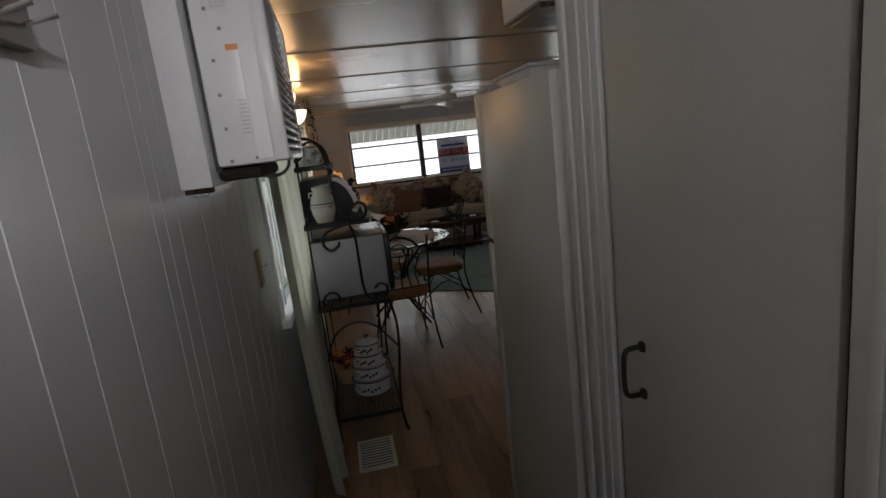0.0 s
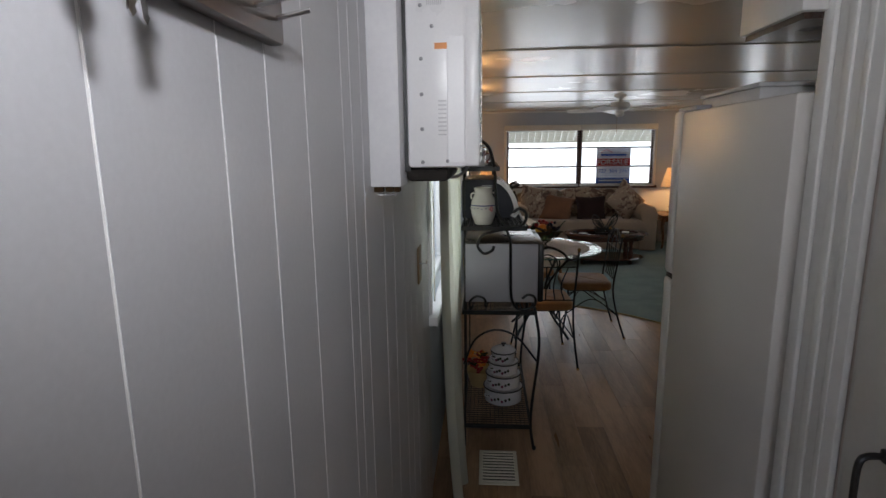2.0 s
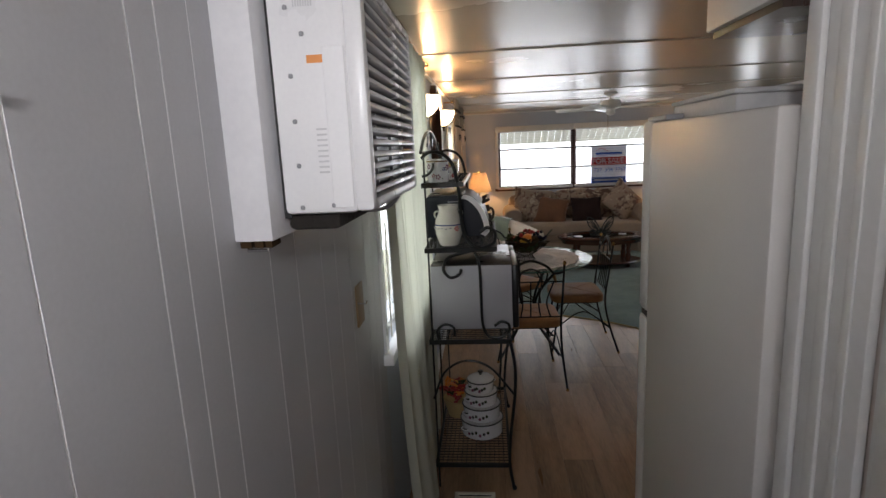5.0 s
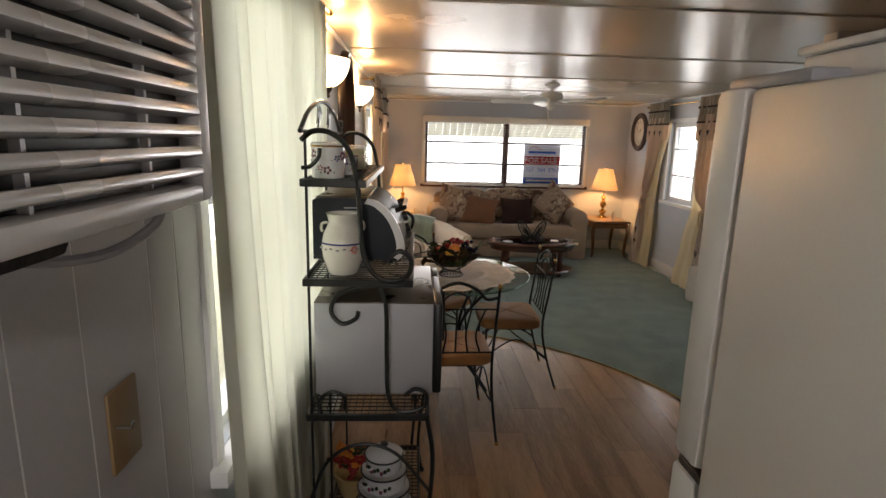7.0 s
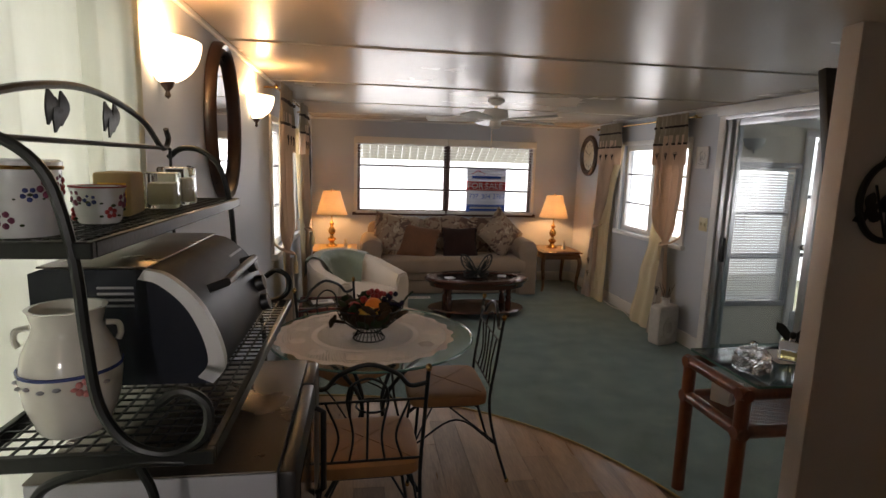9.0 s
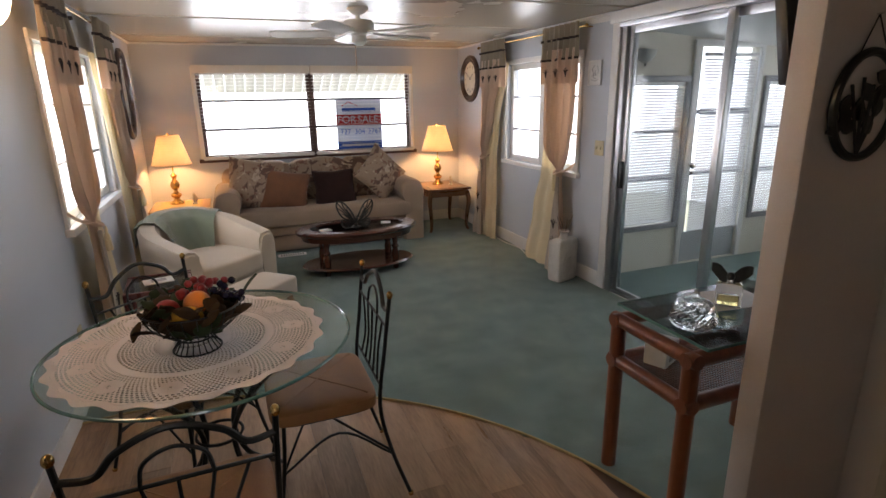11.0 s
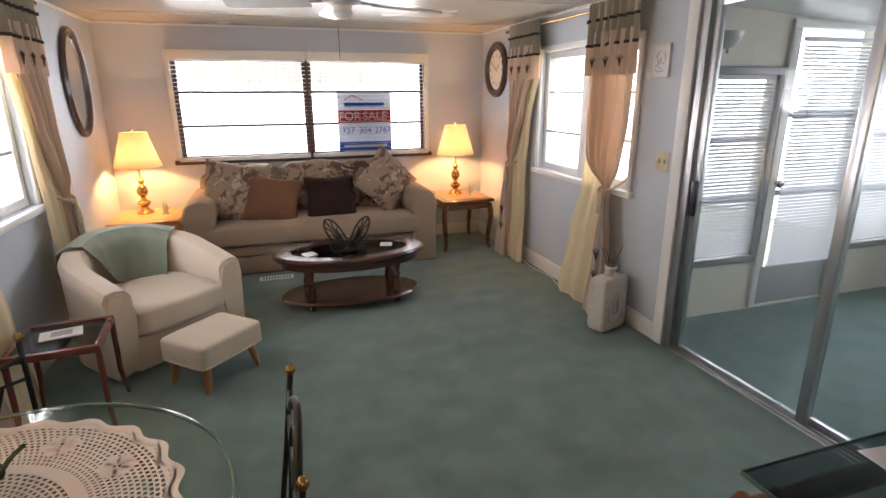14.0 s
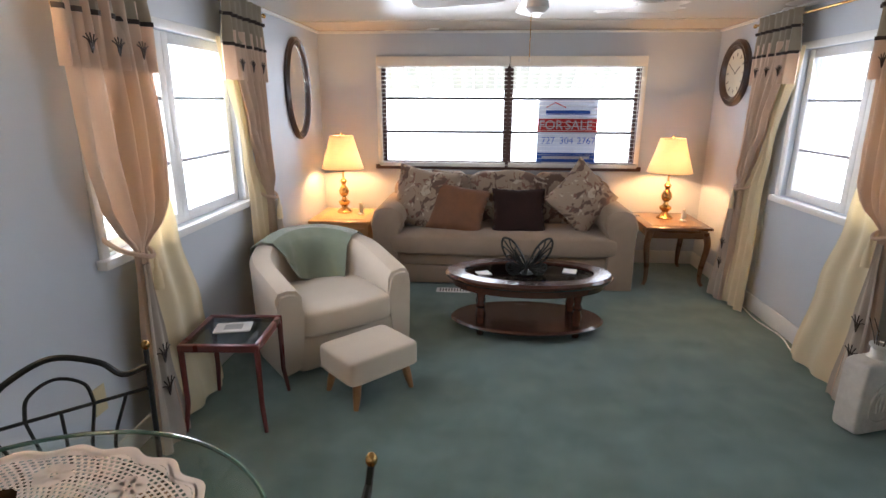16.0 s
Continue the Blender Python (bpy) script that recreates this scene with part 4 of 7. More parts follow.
def coffee_table():
    t = thing("coffee_table", "oval dark mahogany coffee table with glass inset", "table", pose(1.85, 8.74, 0))
    A, Bv = 0.54, 0.30
    bm = bm_new()
    n = 64
    prof = [(1.0, 0.375), (1.03, 0.39), (1.035, 0.405), (1.0, 0.42), (0.80, 0.42), (0.79, 0.405), (0.80, 0.375)]
    rings = [[bm.verts.new((A * r * math.cos(2 * math.pi * j / n), Bv * (r - (1 - r) * 0.35) * math.sin(2 * math.pi * j / n), z)) for j in range(n)] for r, z in prof]
    for i in range(len(rings)):
        P, Q = rings[i], rings[(i + 1) % len(rings)]
        for j in range(n):
            bm.faces.new((P[j], P[(j + 1) % n], Q[(j + 1) % n], Q[j]))
    part("top_rim", bm, M_MAHOG, t)
    part("apron", olathe([(0.93, 0.325), (0.95, 0.375), (0.88, 0.375), (0.86, 0.325), (0.93, 0.325)], 48, sx=A, sy=Bv), M_MAHOG, t)
    part("glass_inset", olathe([(0.0, 0.402), (0.80, 0.402), (0.80, 0.409), (0.0, 0.409)], 48, sx=A, sy=Bv * 0.92), M_SMOKE, t, "bevelled dark glass inset")
    part("crossbar", obox((-0.42, -0.015, 0.375), (0.42, 0.015, 0.398)), M_MAHOG, t)
    part("lower_shelf", olathe([(0.0, 0.07), (0.93, 0.07), (0.96, 0.082), (0.93, 0.095), (0.0, 0.095)], 64, sx=A, sy=Bv), M_MAHOG, t)
    leg = [(0.022, 0.008), (0.026, 0.03), (0.018, 0.065), (0.030, 0.10), (0.036, 0.16), (0.024, 0.20), (0.034, 0.22), (0.022, 0.245), (0.030, 0.29), (0.034, 0.33)]
    for sx in (-1, 1):
        for sy in (-1, 1):
            part("leg", olathe(leg, 18, (sx * 0.315, sy * 0.13, 0)), M_MAHOG, t, "turned mahogany leg")


coffee_table()


def end_table_right():
    t = thing("end_table", "walnut end table with cabriole legs in the corner", "table", pose(3.155, 10.0, 0))
    part("top", obox((-0.27, -0.32, 0.495), (0.27, 0.32, 0.52), 0.008), M_TABLEW, t)
    part("top_inlay", obox((-0.20, -0.25, 0.5205), (0.20, 0.25, 0.5225)), M_OAK, t, "paler wood inlay")
    part("apron", obox((-0.24, -0.29, 0.42), (0.24, 0.29, 0.495), 0.006), M_TABLEW, t)
    for sx in (-1, 1):
        for sy in (-1, 1):
            part("leg", tube(bm_new(), curve([(sx * 0.225, sy * 0.275, 0.47), (sx * 0.245, sy * 0.292, 0.36), (sx * 0.225, sy * 0.275, 0.18), (sx * 0.222, sy * 0.272, 0.06), (sx * 0.242, sy * 0.29, 0.012)], 4), 0.026, 10,
                              taper=[1.15 - 0.04 * i for i in range(16)] + [0.62]), M_TABLEW, t, "curved walnut leg")


def end_table_left():
    t = thing("end_table", "honey maple end table cabinet beside the sofa", "table", pose(0.31, 9.98, 0))
    part("top", obox((-0.27, -0.30, 0.49), (0.27, 0.30, 0.52), 0.008), M_HONEY, t)
    part("body", obox((-0.25, -0.28, 0.06), (0.25, 0.28, 0.49), 0.005), M_HONEY, t)
    part("door", obox((-0.22, -0.292, 0.09), (0.22, -0.281, 0.46), 0.006), M_HONEY, t)
    part("top_inlay", obox((-0.20, -0.22, 0.5205), (0.20, 0.22, 0.5225)), M_CARDB, t)
    for sx in (-1, 1):
        for sy in (-1, 1):
            part("foot", obox((sx * 0.21 - 0.03, sy * 0.24 - 0.03, 0.008), (sx * 0.21 + 0.03, sy * 0.24 + 0.03, 0.06), 0.004), M_HONEY, t)


end_table_right()
end_table_left()


def table_lamp(x, y, z):
    L = thing("table_lamp", "turned brass table lamp with lit pleated cream shade", "lamp", pose(x, y, z), "end table lamps")
    k = 0.90
    prof = [(0.075, 0), (0.078, 0.012), (0.055, 0.03), (0.03, 0.045), (0.022, 0.065), (0.042, 0.09), (0.046, 0.11), (0.02, 0.135), (0.015, 0.16), (0.034, 0.185), (0.040, 0.22), (0.03, 0.255), (0.014, 0.28), (0.02, 0.30), (0.028, 0.325), (0.014, 0.345), (0.009, 0.37), (0.009, 0.45)]
    part("base", olathe([(r * k * (1.28 if h > 0.04 and h < 0.34 else 1.0), h * k) for r, h in prof], 28), M_BRASS, L, "turned polished brass base")
    bm = bm_new()
    n = 96
    rings = []
    for h, r in ((0.405, 0.185), (0.50, 0.155), (0.60, 0.125), (0.69, 0.100)):
        rings.append([bm.verts.new(((r + 0.0025 * (j % 2)) * math.cos(2 * math.pi * j / n), (r + 0.0025 * (j % 2)) * math.sin(2 * math.pi * j / n), h)) for j in range(n)])
    for A, Bq in zip(rings, rings[1:]):
        for j in range(n):
            bm.faces.new((A[j], A[(j + 1) % n], Bq[(j + 1) % n], Bq[j]))
    sh = part("shade", bm, M_SHADE, L, "pleated cream fabric shade")
    for h, r in ((0.405, 0.187), (0.69, 0.102)):
        part("shade_trim", tube(bm_new(), [(r * math.cos(a), r * math.sin(a), h) for a in np.linspace(0, 2 * math.pi, 48)[:-1]], 0.004, 6, True), M_SHADE, L)
    part("finial", puff(bm_new(), (0, 0, 0.705), (0.018, 0.018, 0.03), 1, 1, 12, 8), M_BRASS, L)
    bulb("lamp_bulb", (x, y, z + 0.50), LAMP_W, WARM, 0.035)
    return L


LAMP_W = 9.5
table_lamp(3.145, 10.06, 0.5225)
table_lamp(0.27, 10.06, 0.5225)


vp = thing("branch_vase", "tall dark floor vase with leafy branches on the porch", "vase", pose(6.08, 7.40, -0.012))
part("vase", olathe([(0.07, 0.0), (0.09, 0.05), (0.11, 0.30), (0.085, 0.55), (0.055, 0.68), (0.07, 0.72), (0.055, 0.72), (0.04, 0.66), (0.0, 0.6)], 24), M_FRAMEW, vp)
brnd = random.Random(31)
for i in range(7):
    a = i * 0.9
    pts = curve([(0, 0, 0.62), (0.10 * math.cos(a), 0.06 * math.sin(a), 0.86), (0.26 * math.cos(a), 0.12 * math.sin(a), 0.92 + 0.06 * (i % 4))], 5)
    br = part("branch", tube(bm_new(), pts, 0.004, 5), M_TWIG, vp)
    for q in pts[3:]:
        for sgn in (-1, 1):
            lf = part("leaf", sheet(bm_new(), lambda u, v: ((v - 0.5) * 0.03 * math.sin(math.pi * min(0.97, u + 0.03)), u * 0.05, 0.004 * u), 4, 2, 0.001), M_GREENL, br)
            lf.matrix_basis = pose(q.x, q.y, q.z, brnd.uniform(-50, 50), brnd.uniform(-30, 30), sgn * 70 + brnd.uniform(-30, 30))

# ---- living room curtains ----
def curtain(label, side, y_out, run, tie, full, grp="tied-back curtains"):
    """A tied-back curtain. side: wall x and the direction into the room; y_out: outer edge; run: +1 or -1 towards the window's middle; tie: offset of the tie from the outer edge; full: a broad panel that bellies out over its tie."""
    wx, inn = side
    c = thing("tied_curtain", label, "curtain", group=grp)

    def drape(rows, pleats, amp, off, nv=46, nu=60, ph=0.0):
        zs = [r[0] for r in rows]
        rows = [r if len(r) > 4 else (*r, 0.0) for r in rows]

        def f(u, v):
            z = zs[0] + (zs[-1] - zs[0]) * v
            for a, b in zip(rows, rows[1:]):
                if b[0] <= z <= a[0] + 1e-9:
                    k = (a[0] - z) / (a[0] - b[0])
                    k = k * k * (3 - 2 * k)
                    s0, s1, am, of = (a[i] * (1 - k) + b[i] * k for i in (1, 2, 3, 4))
                    break
            s = s0 + (s1 - s0) * u
            fold = math.sin(u * pleats * 2 * math.pi + ph + 0.5 * math.sin(z * 3.1)) + 0.35 * math.sin(u * pleats * 4.7 + z * 2)
            return (wx + inn * (off + of + amp * am * fold), y_out + run * s, z)
        return sheet(bm_new(), f, nu, nv, 0.003)
    inner = tie + 0.27 if full else tie + 0.20
    part("panel", drape([(1.90, 0.03, 0.50, 1.0), (1.35, 0.035, inner + 0.02, 1.1), (1.12, 0.04 + tie * 0.1, inner if full else tie + 0.13, 1.25), (1.02, tie * 0.45, tie + (0.22 if full else 0.09), 1.2), (0.955, tie * 0.75, tie + (0.09 if full else 0.05), 0.8), (0.92, tie - 0.03, tie + 0.035, 0.45), (0.86, tie - 0.035, tie + 0.04, 0.45), (0.45, tie - 0.085, tie + 0.055, 0.8, 0.01), (0.012, tie - 0.13, tie + 0.07, 1.0, 0.03)], 5, 0.024, 0.10), M_CURT, c, "beige satin curtain panel")
    part("edge", drape([(0.86, tie - 0.045, tie + 0.0, 0.5), (0.45, tie - 0.09, tie + 0.035, 0.7, 0.01), (0.012, tie - 0.14, tie + 0.075, 0.9, 0.035)], 2, 0.014, 0.13, 20, 24), M_CURTG, c, "taupe printed curtain edge")
    part("lining", drape([(1.86, 0.26, 0.52, 0.8), (1.2, 0.24, inner + 0.06, 0.7), (0.9, tie + 0.02, tie + (0.36 if full else 0.24), 0.6, 0.01), (0.5, tie + 0.02, tie + (0.46 if full else 0.28), 0.7, 0.03), (0.012, tie + 0.03, tie + (0.55 if full else 0.30), 0.9, 0.06)], 2.6, 0.020, 0.055, 36, 50, 0.8), M_LINING, c, "pale yellow sheer lining")
    part("valance_top", drape([(2.085, 0.01, 0.54, 0.8), (2.05, 0.01, 0.54, 0.5), (1.82, 0.0, 0.56, 1.0)], 7, 0.020, 0.105, 10, 60), M_VALOLIVE, c, "gathered olive valance")
    part("valance_lower", drape([(1.82, 0.0, 0.56, 1.0), (1.63, -0.005, 0.555, 1.05)], 7, 0.020, 0.108, 8, 60), M_CURT, c)
    for z in (1.975, 1.82):
        part("ribbon", drape([(z + 0.010, -0.002, 0.561, 1.0), (z - 0.008, -0.002, 0.561, 1.0)], 7, 0.020, 0.112, 2, 60), M_BAND, c, "dark brown ribbon")
    for k in range(3):
        bm = bm_new()
        for j in range(5):
            a = radians(-60 + j * 30)
            y0, z0 = y_out + run * (0.12 + 0.15 * k), 1.72
            tube(bm, curve([(wx + inn * 0.134, y0, z0 - 0.04), (wx + inn * 0.136, y0 + 0.018 * math.sin(a), z0), (wx + inn * 0.134, y0 + 0.042 * math.sin(a), z0 + 0.034 * math.cos(a) - 0.005)], 3), 0.0025, 5)
        part("embroidery", bm, M_BAND, c, "dark embroidered palm motif")
    for k in range(2):
        bm = bm_new()
        for j in range(5):
            a = radians(-70 + j * 35)
            y0, z0 = y_out + run * (tie - 0.03), 0.30 + 0.16 * k
            tube(bm, curve([(wx + inn * 0.158, y0, z0 - 0.05), (wx + inn * 0.16, y0 + 0.02 * math.sin(a), z0), (wx + inn * 0.158, y0 + 0.05 * math.sin(a), z0 + 0.04 * math.cos(a))], 3), 0.003, 5)
        part("embroidery", bm, M_BAND, c, "dark embroidered palm motif")
    yt = y_out + run * tie
    part("tieback", tube(bm_new(), curve([(wx + inn * 0.004, yt - run * 0.10, 0.99), (wx + inn * 0.07, yt - run * 0.075, 0.93), (wx + inn * 0.145, yt, 0.885), (wx + inn * 0.10, yt + run * 0.065, 0.90), (wx + inn * 0.05, yt + run * 0.05, 0.92)], 5), 0.010, 8), M_CURT, c, "rope tieback")
    part("tassel", olathe([(0.004, 0.02), (0.010, 0.0), (0.008, -0.02), (0.017, -0.04), (0.020, -0.12), (0.0, -0.125)], 14, (wx + inn * 0.155, yt + run * 0.01, 0.86)), M_LINING, c, "cream tassel")
    return c


curtain("beige curtain with olive valance tied back at the side window", (0.0, 1), 7.09, 1, 0.26, True)
curtain("beige curtain with olive valance tied back beside the oval mirror", (0.0, 1), 8.87, -1, 0.08, False)
curtain("beige curtain with olive valance tied back beside the patio door", (RX, -1), 7.73, 1, 0.20, True)
curtain("beige curtain with olive valance tied back beside the clock", (RX, -1), 9.52, -1, 0.08, False)
for x, y0, y1 in ((0.085, 7.05, 8.93), (RX - 0.085, 7.68, 9.60)):
    r = thing("curtain_rod", "slim brass curtain rod on brackets", "curtain rod", group="living room rods")
    part("rod", tube(bm_new(), [(x, y0, 2.045), (x, y1, 2.045)], 0.008, 10), M_BRASS, r)
    for y in (y0 + 0.03, y1 - 0.03):
        wxx = 0.0 if x < 1 else RX
        part("bracket", tube(bm_new(), [(wxx, y, 2.045), (x, y, 2.045)], 0.006, 8), M_BRASS, r)
    for y in (y0 - 0.012, y1 + 0.012):
        part("finial", puff(bm_new(), (x, y, 2.045), (0.03, 0.035, 0.03), 1, 1, 12, 8), M_BRASS, r)


# ---- wall pieces ----
def oval_frame(name, label, cat, x, inn, y, z, w, h, deep, face_m, frame_m, rim=0.05):
    o = thing(name, label, cat, pose(x, y, z, 0, 0, -90 if inn > 0 else 90))
    n = 56
    bm = bm_new()
    prof = [(1.0, 0.002), (1.0, 0.6 * deep), (0.75, deep), (0.45, 0.75 * deep), (0.3, 0.95 * deep), (0.0, 0.35 * deep), (0.0, 0.002)]
    rings = []
    for k, dd in prof:
        rings.append([bm.verts.new(((w / 2 - rim + rim * k) * math.cos(2 * math.pi * j / n), dd, (h / 2 - rim + rim * k) * math.sin(2 * math.pi * j / n))) for j in range(n)])
    for i in range(len(rings)):
        P, Q = rings[i], rings[(i + 1) % len(rings)]
        for j in range(n):
            bm.faces.new((P[j], P[(j + 1) % n], Q[(j + 1) % n], Q[j]))
    part("frame", bm, frame_m, o, "dark moulded oval frame")
    bm = bm_new()
    for dd in (0.003, 0.3 * deep):
        bm.faces.new([bm.verts.new(((w / 2 - rim + 0.004) * math.cos(2 * math.pi * j / n), dd, (h / 2 - rim + 0.004) * math.sin(2 * math.pi * j / n))) for j in range(n)])
    part("face", bm, face_m, o, smooth=False)
    return o


oval_frame("oval_mirror", "oval mirror in a dark walnut frame between sconces", "mirror", 0.001, 1, 5.92, 1.735, 0.50, 0.70, 0.045, M_MIRROR, M_FRAMEW, 0.055)
oval_frame("oval_mirror", "oval mirror in a dark walnut frame near the corner", "mirror", 0.001, 1, 9.74, 1.605, 0.56, 0.80, 0.035, M_MIRROR, M_FRAMEW, 0.06)
ck = oval_frame("wall_clock", "round dark-framed wall clock with cream face", "clock", RX - 0.001, -1, 10.0, 1.74, 0.50, 0.52, 0.04, M_FACE, M_FRAMEW, 0.075)
for i in range(12):
    a = radians(30 * i)
    part("hour_mark", obox((-0.004, 0.0122, 0.125), (0.004, 0.0135, 0.155)), M_BAND, ck).rotation_euler = (0, a, 0)
for ang, ln, wd in ((305, 0.085, 0.006), (60, 0.125, 0.004)):
    part("pointer", obox((-wd / 2, 0.0138, -0.015), (wd / 2, 0.0152, ln)), M_BAND, ck).rotation_euler = (0, radians(ang), 0)


def sconce(y, z):
    s = thing("wall_sconce", "lit half-bowl glass sconce with bronze finial", "lamp", pose(0.002, y, z, 0, 0, -90), "dining sconces")
    part("bowl", sheet(bm_new(), lambda u, v: (-math.cos(u * math.pi) * 0.145 * math.sin(v * 1.45 + 0.06), math.sin(u * math.pi) * 0.115 * math.sin(v * 1.45 + 0.06) + 0.006, 0.135 * (1 - math.cos(v * 1.5))), 24, 10, 0.005), M_SCONCE, s, "glowing alabaster glass bowl")
    part("finial", olathe([(0.0, -0.055), (0.010, -0.045), (0.006, -0.03), (0.018, -0.015), (0.024, 0.004), (0.010, 0.012)], 16, (0, 0.022, 0)), M_FRAMEW, s, "bronze finial")
    part("back_plate", obox((-0.05, 0.0, 0.0), (0.05, 0.006, 0.12), 0.003), M_BRASS, s)
    bulb("sconce_bulb", (0.07, y, z + 0.17), SCONCE_W, WARM, 0.03)


SCONCE_W = 5.0
sconce(5.20, 1.815)
sconce(6.67, 1.815)
th = thing("wall_tile", "small white framed tile with a grey drawing", "picture", pose(RX - 0.001, 7.63, 1.70, 0, 0, 90))
part("plate", obox((-0.07, 0, -0.085), (0.07, 0.012, 0.085), 0.004), M_WHITE, th)
for lo, hi in (((-0.075, 0, 0.085), (0.075, 0.018, 0.094)), ((-0.075, 0, -0.094), (0.075, 0.018, -0.085)), ((-0.079, 0, -0.094), (-0.070, 0.018, 0.094)), ((0.070, 0, -0.094), (0.079, 0.018, 0.094))):
    part("frame", obox(lo, hi, 0.003), M_WHITE, th)
for pts in (((-0.03, 0.05), (-0.045, 0.01), (-0.02, -0.02), (0.0, 0.01)), ((0.0, 0.055), (0.03, 0.03), (0.015, -0.01), (0.04, -0.03)), ((-0.04, -0.05), (0.0, -0.06), (0.04, -0.05)), ((-0.01, 0.02), (0.012, -0.03), (-0.02, -0.045))):
    part("drawn_stroke", tube(bm_new(), curve([(x, 0.0125, z) for x, z in pts], 4), 0.0022, 5), M_INK, th)
sw = thing("light_switch", "ivory double light switch by the patio door", "switch", pose(RX - 0.001, 7.53, 1.13, 0, 0, 90))
part("plate", obox((-0.055, 0, -0.058), (0.055, 0.006, 0.058), 0.003), M_IVORY, sw)
for x in (-0.023, 0.023):
    part("toggle", obox((x - 0.005, 0.0062, -0.012), (x + 0.005, 0.016, 0.012), 0.002), M_IVORY, sw)
ou = thing("wall_outlet", "ivory wall outlet low on the side wall", "outlet", pose(0.0005, 7.10, 0.35, 0, 0, -90))
part("plate", obox((-0.035, 0, -0.058), (0.035, 0.006, 0.058), 0.003), M_IVORY, ou)

# ---- ceiling fan ----
fan = thing("ceiling_fan", "white five-blade ceiling fan hanging from the ceiling", "fan", pose(1.745, 7.80, CEIL))
part("canopy", olathe([(0.07, 0.0), (0.07, -0.015), (0.035, -0.04), (0.015, -0.045)], 24), M_FANW, fan)
part("down_rod", tube(bm_new(), [(0, 0, -0.04), (0, 0, -0.08)], 0.014, 12), M_FANW, fan)
part("motor", olathe([(0.03, -0.07), (0.09, -0.08), (0.105, -0.10), (0.105, -0.145), (0.09, -0.165), (0.05, -0.175), (0.045, -0.19), (0.05, -0.215), (0.03, -0.235), (0.0, -0.238)], 32), M_FANW, fan)
for i in range(5):
    a = 18 + 72 * i
    bm = bm_new()
    out = [(0.16, -0.045), (0.20, -0.055), (0.55, -0.065), (0.585, -0.045), (0.59, 0.0), (0.585, 0.045), (0.55, 0.065), (0.20, 0.055), (0.16, 0.045)]
    prism(bm, out, -0.004, 0.004)
    b = part("blade", bm, M_FANW, fan)
    b.matrix_basis = pose(0, 0, -0.16, 0, 0, a) @ pose(0, 0, 0, 12)
    part("blade_bracket", obox((0.085, -0.018, -0.162), (0.20, 0.018, -0.152), 0.003), M_FANW, fan).rotation_euler = (0, 0, radians(a))
part("pull_chain", tube(bm_new(), [(-0.025, 0.01, -0.235), (-0.025, 0.01, -0.42)], 0.002, 6), M_BRASS, fan)
part("chain_knob", puff(bm_new(), (-0.025, 0.01, -0.425), (0.012, 0.012, 0.022), 1, 1, 10, 8), M_FANW, fan)

# ---- small things on the tables and floor ----
def butterfly(x, y, z):
    b = thing("butterfly_candle_holder", "black iron butterfly candle holder with glass cup", "candle holder", pose(x, y, z))
    part("cup", olathe([(0.0, 0.03), (0.03, 0.03), (0.042, 0.06), (0.045, 0.11), (0.042, 0.112), (0.039, 0.065), (0.0, 0.038)], 24), M_CRYSTAL, b, "clear glass cup")
    part("stand", olathe([(0.05, 0.0), (0.05, 0.006), (0.012, 0.012), (0.012, 0.03)], 20), M_IRON, b)
    for s in (-1, 1):
        for up, pts in (("upper_wing", [(0.01, 0.05), (0.035, 0.12), (0.09, 0.185), (0.145, 0.20), (0.155, 0.155), (0.12, 0.09), (0.06, 0.058)]), ("lower_wing", [(0.01, 0.05), (0.06, 0.055), (0.115, 0.06), (0.12, 0.03), (0.095, 0.004), (0.06, 0.006), (0.03, 0.03)])):
            bm = bm_new()
            loop = curve([(s * px * 1.05, -0.055 + 0.04 * px / 0.14, pz * 1.22) for px, pz in pts], 5, True)
            tube(bm, loop, 0.0075, 6, True)
            cx = sum((p.x for p in loop)) / len(loop)
            cz = sum((p.z for p in loop)) / len(loop)
            for q in loop[::4]:
                tube(bm, [(s * 0.012, -0.053, 0.052), ((q.x + cx) / 2, (q.y - 0.035) / 2 - 0.01, (q.z + cz) / 2), q], 0.0052, 5)
            part(up, bm, M_IRON, b, "openwork black iron wing")
    part("body", tube(bm_new(), [(0, -0.058, 0.01), (0, -0.06, 0.05), (0, -0.058, 0.11)], 0.008, 8, taper=[0.5, 1.2, 0.6]), M_IRON, b)


butterfly(1.83, 8.72, 0.4095)
for x, y, r in ((1.55, 8.69, 20), (2.13, 8.78, -15)):
    solo("coaster", obox((-0.045, -0.045, 0), (0.045, 0.045, 0.006), 0.002), M_LABEL, "pale square drink coaster on the coffee table", "coaster", pose(x, y, 0.4205 if abs(x - 1.85) > 0.43 else 0.4095, 0, 0, r), "coasters")


def figurine(x, y, z):
    bm = bm_new()
    lathe(bm, [(0.028, 0), (0.03, 0.01), (0.016, 0.02), (0.022, 0.05), (0.014, 0.075), (0.018, 0.09), (0.012, 0.105), (0.0, 0.11)], 18)
    puff(bm, (0.018, 0, 0.05), (0.02, 0.03, 0.05), 1, 1, 10, 8)
    solo("figurine", bm, M_PORC, "small cream porcelain figurine beside the lamp", "figurine", pose(x, y, z), "lamp figurines")


figurine(0.44, 9.98, 0.5225)
figurine(3.26, 9.93, 0.5225)


